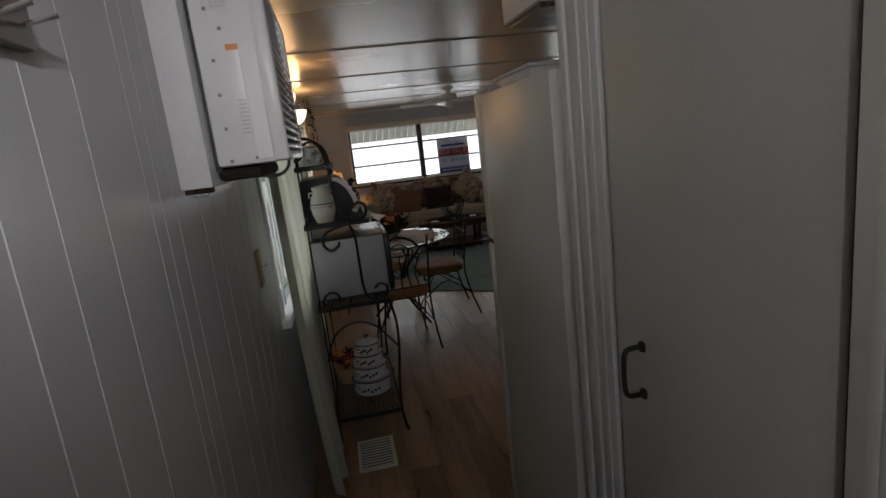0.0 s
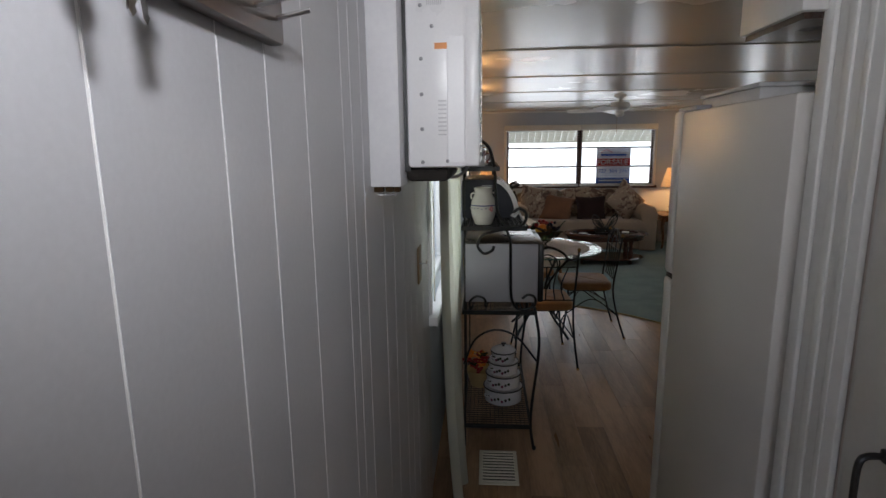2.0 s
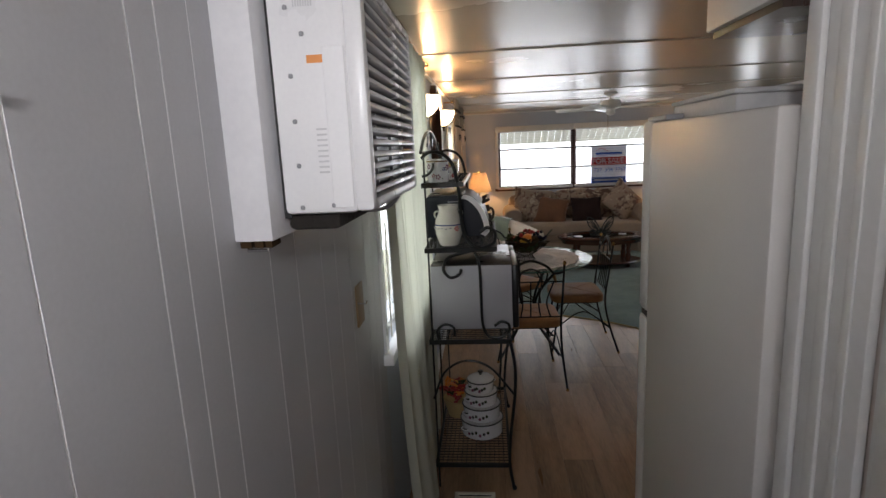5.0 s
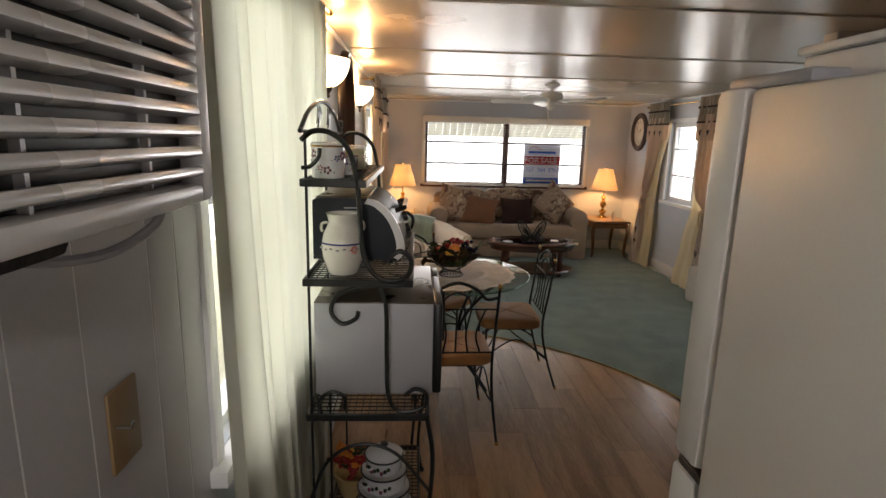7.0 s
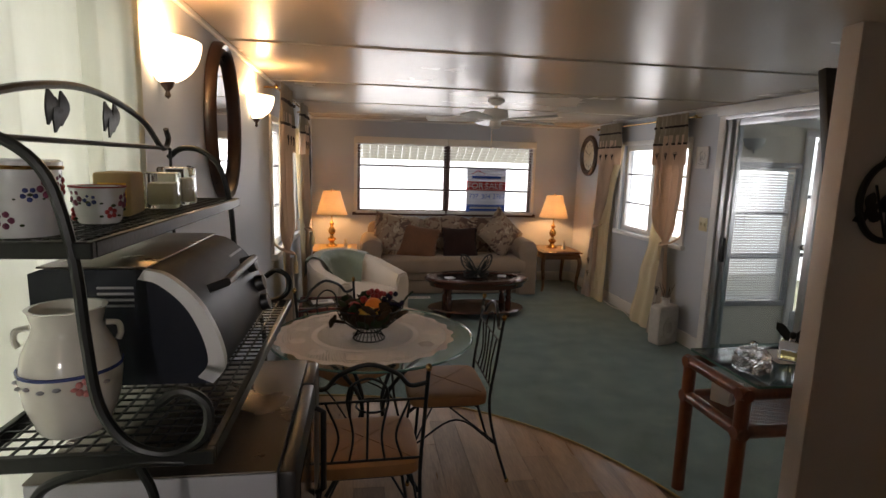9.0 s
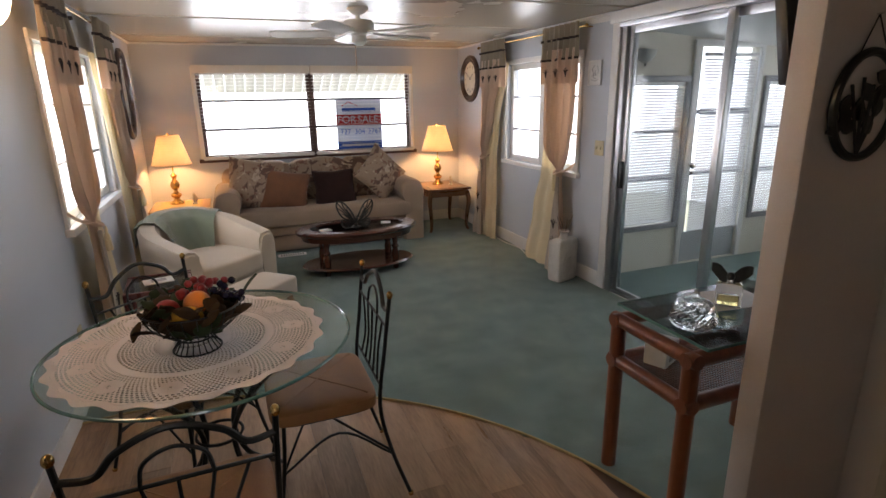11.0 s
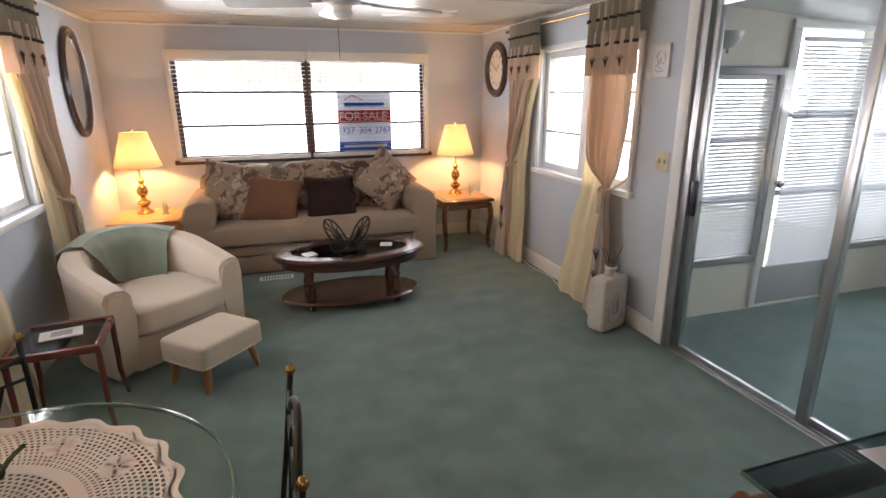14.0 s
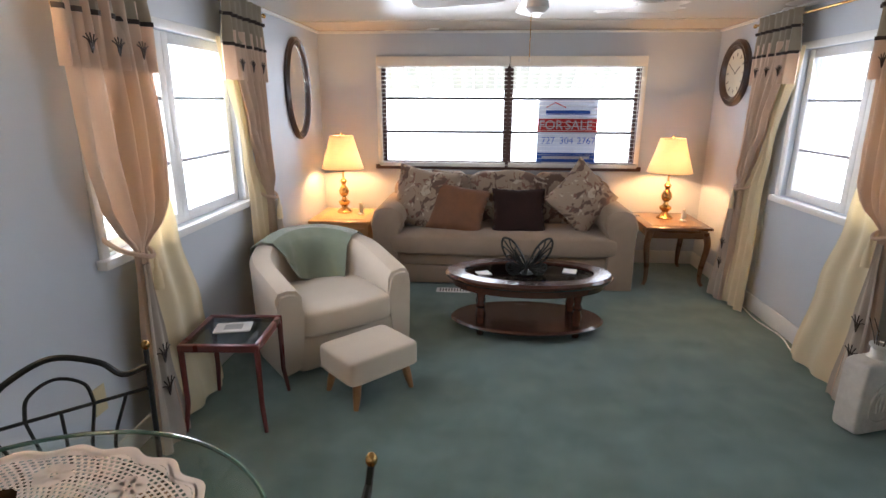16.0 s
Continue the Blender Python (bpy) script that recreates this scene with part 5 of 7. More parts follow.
def floor_vent(name, label, x0, x1, y0, y1, z, mat, along):
    v = thing(name, label, "vent")
    part("frame", obox((x0, y0, z), (x1, y1, z + 0.004), 0.002), mat, v)
    part("opening", obox((x0 + 0.018, y0 + 0.018, z + 0.0042), (x1 - 0.018, y1 - 0.018, z + 0.005)), M_DARK, v)
    n = 11
    for i in range(n):
        if along == "x":
            a = y0 + 0.022 + (y1 - y0 - 0.044) * i / (n - 1)
            part("slat", obox((x0 + 0.015, a - 0.005, z + 0.005), (x1 - 0.015, a + 0.005, z + 0.010), 0.001, 1), mat, v)
        else:
            a = x0 + 0.022 + (x1 - x0 - 0.044) * i / (n - 1)
            part("slat", obox((a - 0.006, y0 + 0.015, z + 0.005), (a + 0.006, y1 - 0.015, z + 0.010), 0.001, 1), mat, v)


floor_vent("floor_vent", "white metal floor vent in the carpet", 1.17, 1.45, 9.40, 9.50, 0.008, M_WHITE, "y")
floor_vent("floor_vent", "cream metal floor vent by the kitchen curtain", 0.215, 0.405, 3.72, 4.01, 0.002, M_CREAM, "x")

cable = [(RX - 0.03, 9.30, 0.012), (RX - 0.06, 9.0, 0.012), (RX - 0.03, 8.72, 0.012), (RX - 0.075, 8.5, 0.012), (RX - 0.05, 8.3, 0.012), (RX - 0.02, 8.1, 0.012)]
solo("power_cable", tube(bm_new(), curve(cable, 8), 0.005, 8), M_WHITE, "white power cable lying along the baseboard", "cable")
jug = thing("ceramic_jug", "white embossed ceramic jug with dry twigs", "jug", pose(3.38, 7.69, 0.008, 0, 0, 18))
part("body", puff(bm_new(), (0, 0, 0.185), (0.25, 0.13, 0.37), 0.24, 0.22, 36, 26), M_STONE, jug)
part("neck", olathe([(0.055, 0.355), (0.034, 0.385), (0.034, 0.415), (0.043, 0.425), (0.043, 0.435), (0.028, 0.435), (0.026, 0.36)], 20), M_STONE, jug)
part("relief", tube(bm_new(), curve([(-0.06, -0.066, 0.10), (-0.065, -0.067, 0.2), (0, -0.068, 0.27), (0.065, -0.067, 0.2), (0.06, -0.066, 0.1), (0, -0.068, 0.07)], 5, True), 0.005, 6, True), M_STONE, jug, "raised oval relief")
for i in range(4):
    part("relief_stroke", tube(bm_new(), curve([(-0.03 + 0.02 * i, -0.067, 0.12), (-0.04 + 0.024 * i, -0.071, 0.17), (-0.02 + 0.012 * i, -0.068, 0.22)], 4), 0.005, 6), M_STONE, jug)
for i in range(6):
    a = i * 1.05
    part("twig", tube(bm_new(), curve([(0.008 * math.cos(a), 0.008 * math.sin(a), 0.36), (0.03 * math.cos(a), 0.03 * math.sin(a), 0.46), (0.07 * math.cos(a + 0.4), 0.06 * math.sin(a + 0.4), 0.52 + 0.02 * (i % 3))], 4), 0.0022, 5), M_TWIG, jug, "dry brown twig")

# ---- dining table, doily, fruit bowl, chairs ----
TC = (0.70, 5.885)
tb = thing("dining_table", "round glass dining table on a wrought iron base", "table", pose(TC[0], TC[1], 0))
g = part("glass_top", olathe([(0.0, 0.728), (0.487, 0.728), (0.49, 0.731), (0.49, 0.737), (0.487, 0.74), (0.0, 0.74)], 72), M_TABLEG, tb, "clear round glass top")
part("glass_rim", tube(bm_new(), [(0.491 * math.cos(a), 0.491 * math.sin(a), 0.734) for a in np.linspace(0, 2 * math.pi, 73)[:-1]], 0.0055, 6, True), M_GEDGE, tb, "green polished glass edge")
for i in range(4):
    a = radians(45 + 90 * i)
    ca, sa = math.cos(a), math.sin(a)
    pts = [(0.34, 0.722), (0.27, 0.66), (0.13, 0.50), (0.07, 0.36), (0.12, 0.20), (0.24, 0.08), (0.31, 0.012)]
    part("leg", tube(bm_new(), curve([(r * ca, r * sa, z) for r, z in pts], 6), 0.010, 8), M_IRON, tb)
    sp = [(0.10, 0.47), (0.17, 0.56), (0.20, 0.64), (0.15, 0.69), (0.10, 0.65), (0.12, 0.60), (0.15, 0.61)]
    part("scroll", tube(bm_new(), curve([(r * ca, r * sa, z) for r, z in sp], 6), 0.006, 8), M_IRON, tb)
part("ring", tube(bm_new(), [(0.34 * math.cos(a), 0.34 * math.sin(a), 0.722) for a in np.linspace(0, 2 * math.pi, 49)[:-1]], 0.006, 6, True), M_IRON, tb)
part("brace_ring", tube(bm_new(), [(0.08 * math.cos(a), 0.08 * math.sin(a), 0.36) for a in np.linspace(0, 2 * math.pi, 33)[:-1]], 0.006, 6, True), M_IRON, tb)


def doily():
    """Crochet: solid centre, net rings with rosettes, scalloped rim."""
    d = thing("lace_doily", "round white crochet doily on the glass table", "doily", pose(TC[0] - 0.035, TC[1] - 0.01, 0.7405))
    bm = bm_new()

    def lay(name, label=""):
        nonlocal bm
        for f in bmesh.ops.extrude_face_region(bm, geom=list(bm.faces))["geom"]:
            if isinstance(f, bmesh.types.BMVert):
                f.co.z += 0.0012
        part(name, bm, M_LACE, d, label, smooth=False)
        bm = bm_new()

    def rad(r, a):
        return r * (1 + (0.022 * math.cos(a * 22) if r > 0.40 else 0))
    def ring(r0, r1, n, z=0.0015):
        A = [bm.verts.new((rad(r0, 2 * math.pi * j / n) * math.cos(2 * math.pi * j / n), rad(r0, 2 * math.pi * j / n) * math.sin(2 * math.pi * j / n), z)) for j in range(n)]
        Bq = [bm.verts.new((rad(r1, 2 * math.pi * j / n) * math.cos(2 * math.pi * j / n), rad(r1, 2 * math.pi * j / n) * math.sin(2 * math.pi * j / n), z)) for j in range(n)]
        for j in range(n):
            bm.faces.new((A[j], A[(j + 1) % n], Bq[(j + 1) % n], Bq[j]))
    def spokes(r0, r1, n, w, ph=0.0):
        for j in range(n):
            a = 2 * math.pi * (j + ph) / n
            p, q = (rad(r0, a), a), (rad(r1, a), a)
            dx, dy = -math.sin(a) * w, math.cos(a) * w
            vs = [bm.verts.new((p[0] * math.cos(a) + s * dx, p[0] * math.sin(a) + s * dy, 0.001)) for s in (-1, 1)]
            vs += [bm.verts.new((q[0] * math.cos(a) + s * dx, q[0] * math.sin(a) + s * dy, 0.001)) for s in (1, -1)]
            bm.faces.new(vs)
    ring(0.001, 0.05, 24)
    ring(0.065, 0.12, 48)
    spokes(0.05, 0.065, 40, 0.0016)
    lay("centre", "dense crochet centre")
    r = 0.12
    i = 0
    while r < 0.235:
        spokes(r, r + 0.0115, 84, 0.0029, (i % 2) / 2)
        ring(r + 0.0085, r + 0.0125, 96)
        r += 0.0115
        i += 1
    lay("inner_net", "open crochet net")
    ring(0.235, 0.262, 120)
    lay("band", "dense crochet band")
    r = 0.262
    while r < 0.405:
        spokes(r, r + 0.0115, 150, 0.0030, (i % 2) / 2)
        ring(r + 0.0083, r + 0.0125, 150)
        r += 0.0115
        i += 1
    lay("outer_net", "open crochet net")
    ring(0.402, 0.428, 220)
    lay("scalloped_rim", "scalloped crochet rim")
    for k in range(11):
        a = 2 * math.pi * k / 11
        for q in range(6):
            b = 2 * math.pi * q / 6
            cx, cy = 0.33 * math.cos(a) + 0.024 * math.cos(b), 0.33 * math.sin(a) + 0.024 * math.sin(b)
            bm.faces.new([bm.verts.new((cx + 0.017 * math.cos(t), cy + 0.017 * math.sin(t), 0.0024)) for t in np.linspace(0, 2 * math.pi, 11)[:-1]])
            lay("crochet_petal")


doily()


def fruit_bowl():
    b = thing("fruit_bowl", "dark wire fruit bowl heaped with wax fruit and leaves", "fruit bowl", pose(0.68, 5.805, 0.744))
    part("foot", tube(bm_new(), [(0.075 * math.cos(a), 0.075 * math.sin(a), 0.003) for a in np.linspace(0, 2 * math.pi, 33)[:-1]], 0.003, 6, True), M_IRON, b)
    for i in range(22):
        a = 2 * math.pi * i / 22
        part("wire", tube(bm_new(), curve([(r * math.cos(a), r * math.sin(a), z) for r, z in ((0.075, 0.003), (0.055, 0.04), (0.09, 0.065), (0.135, 0.105), (0.155, 0.155))], 3), 0.002, 5), M_IRON, b)
    for r, z in ((0.055, 0.042), (0.11, 0.083), (0.155, 0.155)):
        part("wire_ring", tube(bm_new(), [(r * math.cos(a), r * math.sin(a), z) for a in np.linspace(0, 2 * math.pi, 41)[:-1]], 0.003, 6, True), M_IRON, b)
    part("liner", olathe([(0.0, 0.055), (0.08, 0.068), (0.125, 0.105), (0.142, 0.15), (0.138, 0.15), (0.12, 0.108), (0.0, 0.062)], 30), M_OLIVEL, b, "dark leafy lining")
    for nm, mt, c, d in (("orange", M_ORANGEF, (0.02, -0.03, 0.165), (0.085, 0.085, 0.08)), ("lemon", M_LEMON, (-0.01, -0.09, 0.145), (0.10, 0.07, 0.065)), ("apple", M_RED, (-0.07, -0.02, 0.15), (0.075, 0.075, 0.07)), ("pear", M_LEMON, (0.07, -0.06, 0.13), (0.06, 0.06, 0.08)), ("lime", M_GREENL, (0.03, -0.11, 0.11), (0.06, 0.06, 0.055))):
        part(nm, puff(bm_new(), c, d, 1, 1, 20, 14), mt, b)
    rnd = random.Random(4)
    for cx, cy, cz, mt, nm in ((0.0, 0.04, 0.19, M_RED, "red_berry"), (0.11, 0.02, 0.17, M_GRAPE, "dark_grape"), (0.06, 0.08, 0.17, M_RED, "red_berry")):
        for i in range(16):
            part(nm, puff(bm_new(), (cx + rnd.uniform(-0.045, 0.045), cy + rnd.uniform(-0.04, 0.04), cz + rnd.uniform(-0.02, 0.035)), (0.026, 0.026, 0.026), 1, 1, 8, 6), mt, b)
    for i in range(58):
        a, r = rnd.uniform(0, 6.28), rnd.uniform(0.085, 0.165)
        L, w = rnd.uniform(0.05, 0.085), rnd.uniform(0.02, 0.035)
        bend = rnd.uniform(0.01, 0.03)
        lf = part("leaf", sheet(bm_new(), lambda u, v: ((v - 0.5) * w * 2 * math.sin(math.pi * min(0.98, u + 0.02)) ** 0.7, u * L, bend * u * (1.2 - u) - 0.012 * abs(v - 0.5)), 6, 4, 0.0008), rnd.choice((M_OLIVEL, M_GREENL, M_OLIVEL)), b)
        lf.matrix_basis = pose(r * math.cos(a), r * math.sin(a), rnd.uniform(0.085, 0.165), rnd.uniform(-55, 55), rnd.uniform(-40, 40), rnd.uniform(0, 360))


fruit_bowl()


def iron_chair():
    c = thing("dining_chair", "black wrought iron dining chair with brown rush seat", "chair", group="chairs round the table")
    W = 0.205
    bm = puff(bm_new(), (0, 0, 0.435), (0.42, 0.40, 0.07), 0.35, 0.28, 36, 14)
    part("seat", bm, M_SEATR, c, "padded brown woven rush seat")
    for a in range(4):
        part("seat_weave_ridge", tube(bm_new(), [((-0.19, 0.19, 0.19, -0.19)[a] * 0.9, (-0.18, -0.18, 0.18, 0.18)[a] * 0.9, 0.466), (0, 0, 0.4695)], 0.004, 6), M_SEATR, c)
    part("seat_ring", tube(bm_new(), [(0.19 * math.copysign(abs(math.cos(t)) ** 0.35, math.cos(t)), 0.18 * math.copysign(abs(math.sin(t)) ** 0.35, math.sin(t)), 0.405) for t in np.linspace(0, 2 * math.pi, 41)[:-1]], 0.006, 6, True), M_IRON, c)
    for s in (-1, 1):
        part("back_post", tube(bm_new(), curve([(s * 0.225, -0.30, 0.010), (s * 0.205, -0.235, 0.22), (s * 0.20, -0.20, 0.42), (s * 0.208, -0.226, 0.65), (s * 0.215, -0.250, 0.845)], 5), 0.0075, 8), M_IRON, c)
        part("finial", puff(bm_new(), (s * 0.2155, -0.2515, 0.858), (0.024, 0.024, 0.030), 1, 1, 14, 10), M_BRASS, c, "brass ball finial")
        part("front_leg", tube(bm_new(), curve([(s * 0.16, 0.15, 0.41), (s * 0.17, 0.165, 0.22), (s * 0.205, 0.20, 0.010)], 5), 0.0075, 8), M_IRON, c)
        for y, x in ((-0.30, 0.225), (0.20, 0.205)):
            part("foot_cap", puff(bm_new(), (s * x, y, 0.012), (0.022, 0.022, 0.022), 0.7, 1, 10, 8), M_BRASS, c)
        part("side_brace", tube(bm_new(), curve([(s * 0.205, -0.24, 0.21), (s * 0.10, -0.05, 0.33), (s * 0.02, 0.02, 0.36), (s * -0.10, 0.10, 0.30), (s * -0.172, 0.165, 0.21)], 5), 0.005, 6), M_IRON, c)
        part("side_stretcher", tube(bm_new(), curve([(s * 0.205, -0.238, 0.20), (s * 0.185, -0.04, 0.33), (s * 0.172, 0.166, 0.20)], 6), 0.005, 6), M_IRON, c)
    top = curve([(-0.215, -0.244, 0.80), (-0.15, -0.244, 0.792), (-0.10, -0.250, 0.842), (0, -0.257, 0.880), (0.10, -0.250, 0.842), (0.15, -0.244, 0.792), (0.215, -0.244, 0.80)], 6)
    part("top_rail", tube(bm_new(), top, 0.0085, 8), M_IRON, c)
    part("mid_rail", tube(bm_new(), [(-0.212, -0.236, 0.735), (0.212, -0.236, 0.735)], 0.005, 6), M_IRON, c)
    part("low_rail", tube(bm_new(), [(-0.20, -0.210, 0.49), (0.20, -0.210, 0.49)], 0.005, 6), M_IRON, c)
    part("centre_arch", tube(bm_new(), curve([(-0.075, -0.236, 0.735), (-0.06, -0.243, 0.795), (0, -0.248, 0.825), (0.06, -0.243, 0.795), (0.075, -0.236, 0.735)], 5), 0.005, 6), M_IRON, c)
    for x in (-0.13, -0.065, 0.0, 0.065, 0.13):
        part("spindle", tube(bm_new(), curve([(x, -0.210, 0.49), (x * 0.8, -0.226, 0.60), (x * 1.15, -0.236, 0.735)], 5), 0.0045, 6), M_IRON, c)
    return c


ch = iron_chair()
ch.matrix_basis = pose(0.66, 5.365, 0, 0, 0, 2)
copy_thing(ch, pose(1.072, 5.94, 0, 0, 0, 90))
copy_thing(ch, pose(0.60, 6.265, 0.0, 0, 0, -138))

# ---- rattan table beside the partition ----
rt = thing("rattan_console", "polished rattan console table with smoked glass top", "table", pose(2.19, 5.172, 0))
X, Y = 0.80, 0.43
for x in (0.03, X - 0.03):
    for y in (0.03, Y - 0.03):
        part("leg", tube(bm_new(), [(x, y, 0.008), (x, y, 0.36), (x, y, 0.69)], 0.030, 12), M_RATTAN, rt, "thick rattan leg")
for z in (0.672, 0.50):
    for lo, hi in (((0.0, 0.03, z), (X, 0.03, z)), ((0.0, Y - 0.03, z), (X, Y - 0.03, z)), ((0.03, 0, z), (0.03, Y, z)), ((X - 0.03, 0, z), (X - 0.03, Y, z))):
        part("rail", tube(bm_new(), [lo, hi], 0.028, 12), M_RATTAN, rt)
for i in range(56):
    part("cane_strand", tube(bm_new(), [(0.05 + 0.70 * i / 55, 0.05, 0.505), (0.05 + 0.70 * i / 55, Y - 0.05, 0.505)], 0.0028, 5), M_RATTAN, rt)
for i in range(27):
    part("cane_strand", tube(bm_new(), [(0.05, 0.05 + (Y - 0.1) * i / 26, 0.509), (X - 0.05, 0.05 + (Y - 0.1) * i / 26, 0.509)], 0.0028, 5), M_RATTAN, rt)
part("glass_top", obox((0.07, 0.005, 0.704), (X, Y + 0.035, 0.714), 0.002, 1), M_SMOKE, rt, "smoked glass top")
for lo, hi in (((0.07, 0.003, 0.7035), (X, 0.005, 0.7145)), ((0.068, 0.005, 0.7035), (0.07, Y + 0.035, 0.7145)), ((0.07, Y + 0.035, 0.7035), (X, Y + 0.037, 0.7145))):
    part("glass_edge", obox(lo, hi), M_GEDGE, rt)
for x in (0.10, X - 0.06):
    for y in (0.03, Y - 0.03):
        part("glass_pad", olathe([(0.012, 0.695), (0.012, 0.7038), (0.0, 0.7038)], 12, (x, y, 0)), M_DARK, rt)
bx = thing("small_box", "small white box on the cane shelf", "box", pose(2.35, 5.47, 0.513, 0, 0, 25))
part("body", obox((-0.06, -0.045, 0), (0.06, 0.045, 0.09), 0.004), M_LABEL, bx)
part("print", obox((-0.03, -0.0465, 0.02), (0.03, -0.0452, 0.06)), M_INK, bx)
jar = thing("crystal_jar", "lidded cut crystal candy jar on the glass table", "jar", pose(2.355, 5.343, 0.7145))
jar.scale = (1.12, 1.12, 1.08)
def faceted(prof, n=20):
    bm = bm_new()
    rings = [[bm.verts.new(((r * (1.0 if (j + i) % 2 else 0.93)) * math.cos(2 * math.pi * j / n), (r * (1.0 if (j + i) % 2 else 0.93)) * math.sin(2 * math.pi * j / n), z)) for j in range(n)] for i, (r, z) in enumerate(prof)]
    for A, Bq in zip(rings, rings[1:]):
        for j in range(n):
            bm.faces.new((A[j], A[(j + 1) % n], Bq[(j + 1) % n], Bq[j]))
    bm.faces.new(rings[0][::-1])
    bm.faces.new(rings[-1])
    return bm
body = [(0.052 + 0.020 * math.sin(math.pi * min(1.0, 0.12 + 0.80 * k / 9)) ** 0.8 - 0.012 * (k == 0), 0.0 + 0.064 * k / 9) for k in range(10)]
cap = [(0.066 * math.cos(1.42 * k / 6) ** 0.8, 0.0655 + 0.034 * math.sin(1.42 * k / 6)) for k in range(7)]
part("bowl", faceted(body, 44), M_CRYSTAL, jar, smooth=False)
part("lid", faceted(cap + [(0.009, 0.103), (0.014, 0.110), (0.013, 0.120), (0.005, 0.127)], 44), M_CRYSTAL, jar, "cut crystal lid with knob", smooth=False)
pb = thing("perfume_bottle", "square glass perfume bottle with dark winged stopper", "perfume bottle", pose(2.63, 5.435, 0.7145, 0, 0, -50))
part("bottle", obox((-0.048, -0.034, 0), (0.048, 0.034, 0.10), 0.012), M_CRYSTAL, pb)
part("perfume", obox((-0.036, -0.022, 0.012), (0.036, 0.022, 0.05), 0.006), M_AMBER, pb, "amber perfume")
part("collar", olathe([(0.014, 0.094), (0.014, 0.112), (0.0, 0.113)], 16), M_STEEL, pb)
for s in (-1, 1):
    part("wing", sheet(bm_new(), lambda u, v, s=s: (s * (0.006 + 0.066 * u), 0.012 * math.sin(u * 3), 0.112 + 0.045 * u + (v - 0.5) * (0.020 + 0.040 * math.sin(math.pi * (0.1 + 0.8 * u)))), 10, 6, 0.006), M_IRON, pb, "dark wing of the stopper")
part("stopper", olathe([(0.012, 0.112), (0.016, 0.125), (0.010, 0.14), (0.0, 0.143)], 14), M_IRON, pb)
ps = thing("paper_sheet", "white paper sheet on the glass table", "paper", pose(2.70, 5.49, 0.7148, 0, 0, -6))
part("page", obox((-0.14, -0.10, 0), (0.14, 0.10, 0.0012)), M_LABEL, ps)

# ---- partition: plaque, television, pantry door ----
pq = thing("wall_plaque", "black round openwork floral plaque hung on a cord", "plaque", pose(2.60, 5.058, 1.49))
n = 44
bm = bm_new()
tube(bm, [(0.135 * math.cos(a), -0.012, 0.150 * math.sin(a)) for a in np.linspace(0, 2 * math.pi, n + 1)[:-1]], 0.013, 8, True)
part("rim", bm, M_IRON, pq)
part("backing", prism(bm_new(), [(0.128 * math.cos(a), 0.142 * math.sin(a)) for a in np.linspace(0, 2 * math.pi, n + 1)[:-1]], 0.0, 0.003), M_PINKWALL, pq).matrix_basis = pose(0, -0.001, 0, 90)
rnd = random.Random(9)
for k in range(4):
    bx0 = -0.06 + 0.04 * k
    part("stem", tube(bm_new(), curve([(0.0, -0.012, -0.14), (bx0 * 0.6, -0.014, -0.05), (bx0 * 1.2, -0.012, 0.06 + 0.02 * (k % 2))], 5), 0.005, 6), M_IRON, pq)
for k in range(14):
    a = k * 2.4
    r = 0.03 + 0.085 * (k / 14)
    lf = part("leaf", sheet(bm_new(), lambda u, v: ((v - 0.5) * 0.045 * math.sin(math.pi * min(0.98, u + 0.02)), 0, u * 0.065), 5, 3, 0.006), M_IRON, pq)
    lf.matrix_basis = pose(r * math.cos(a), -0.010, r * math.sin(a), 0, math.degrees(a) + 40, 0)
part("cord", tube(bm_new(), [(-0.07, -0.012, 0.128), (0.0, -0.006, 0.25), (0.07, -0.012, 0.128)], 0.0025, 5), M_IRON, pq, "hanging cord")
part("nail", tube(bm_new(), [(0, 0.001, 0.25), (0, -0.016, 0.252)], 0.003, 6), M_STEEL, pq)
tv = thing("television", "black flat television tilted on a wall bracket", "television", pose(2.84, 5.27, 1.79, -12))
part("casing", obox((-0.36, -0.02, -0.24), (0.36, 0.02, 0.22), 0.006), M_DARK, tv)
part("screen", obox((-0.34, 0.0205, -0.21), (0.34, 0.022, 0.20)), M_DGLASS, tv)
part("bracket", obox((-0.06, -0.12, -0.06), (0.06, -0.02, 0.06), 0.004), M_DARK, tv)


def flat_door(name, label, x, inn, y0, y1, z1, mat, cas):
    d = thing(name, label, "door", kind="structure")
    a, b = sorted((x + inn * 0.004, x - inn * 0.032))
    part("leaf", obox((a, y0 + 0.004, 0.012), (b, y1 - 0.006, z1 - 0.004), 0.003), mat, d)
    a, b = sorted((x, x + inn * 0.022))
    for lo, hi in (((a, y0 - 0.075, 0), (b, y0 - 0.004, z1 + 0.07)), ((a, y1 + 0.004, 0), (b, y1 + 0.075, z1 + 0.07)), ((a, y0 - 0.004, z1 + 0.004), (b, y1 + 0.004, z1 + 0.07))):
        part("casing", obox(lo, hi, 0.004), cas, d)
    return d


pdn = flat_door("door_3", "closed plain pantry door in the kitchen", 2.90, -1, 4.18, 4.86, 1.98, M_PINKWALL, M_PINKWALL)
for z in (0.35, 1.05, 1.70):
    part("hinge", tube(bm_new(), [(2.883, 4.862, z - 0.04), (2.883, 4.862, z + 0.04)], 0.007, 8), M_GREYP, pdn)

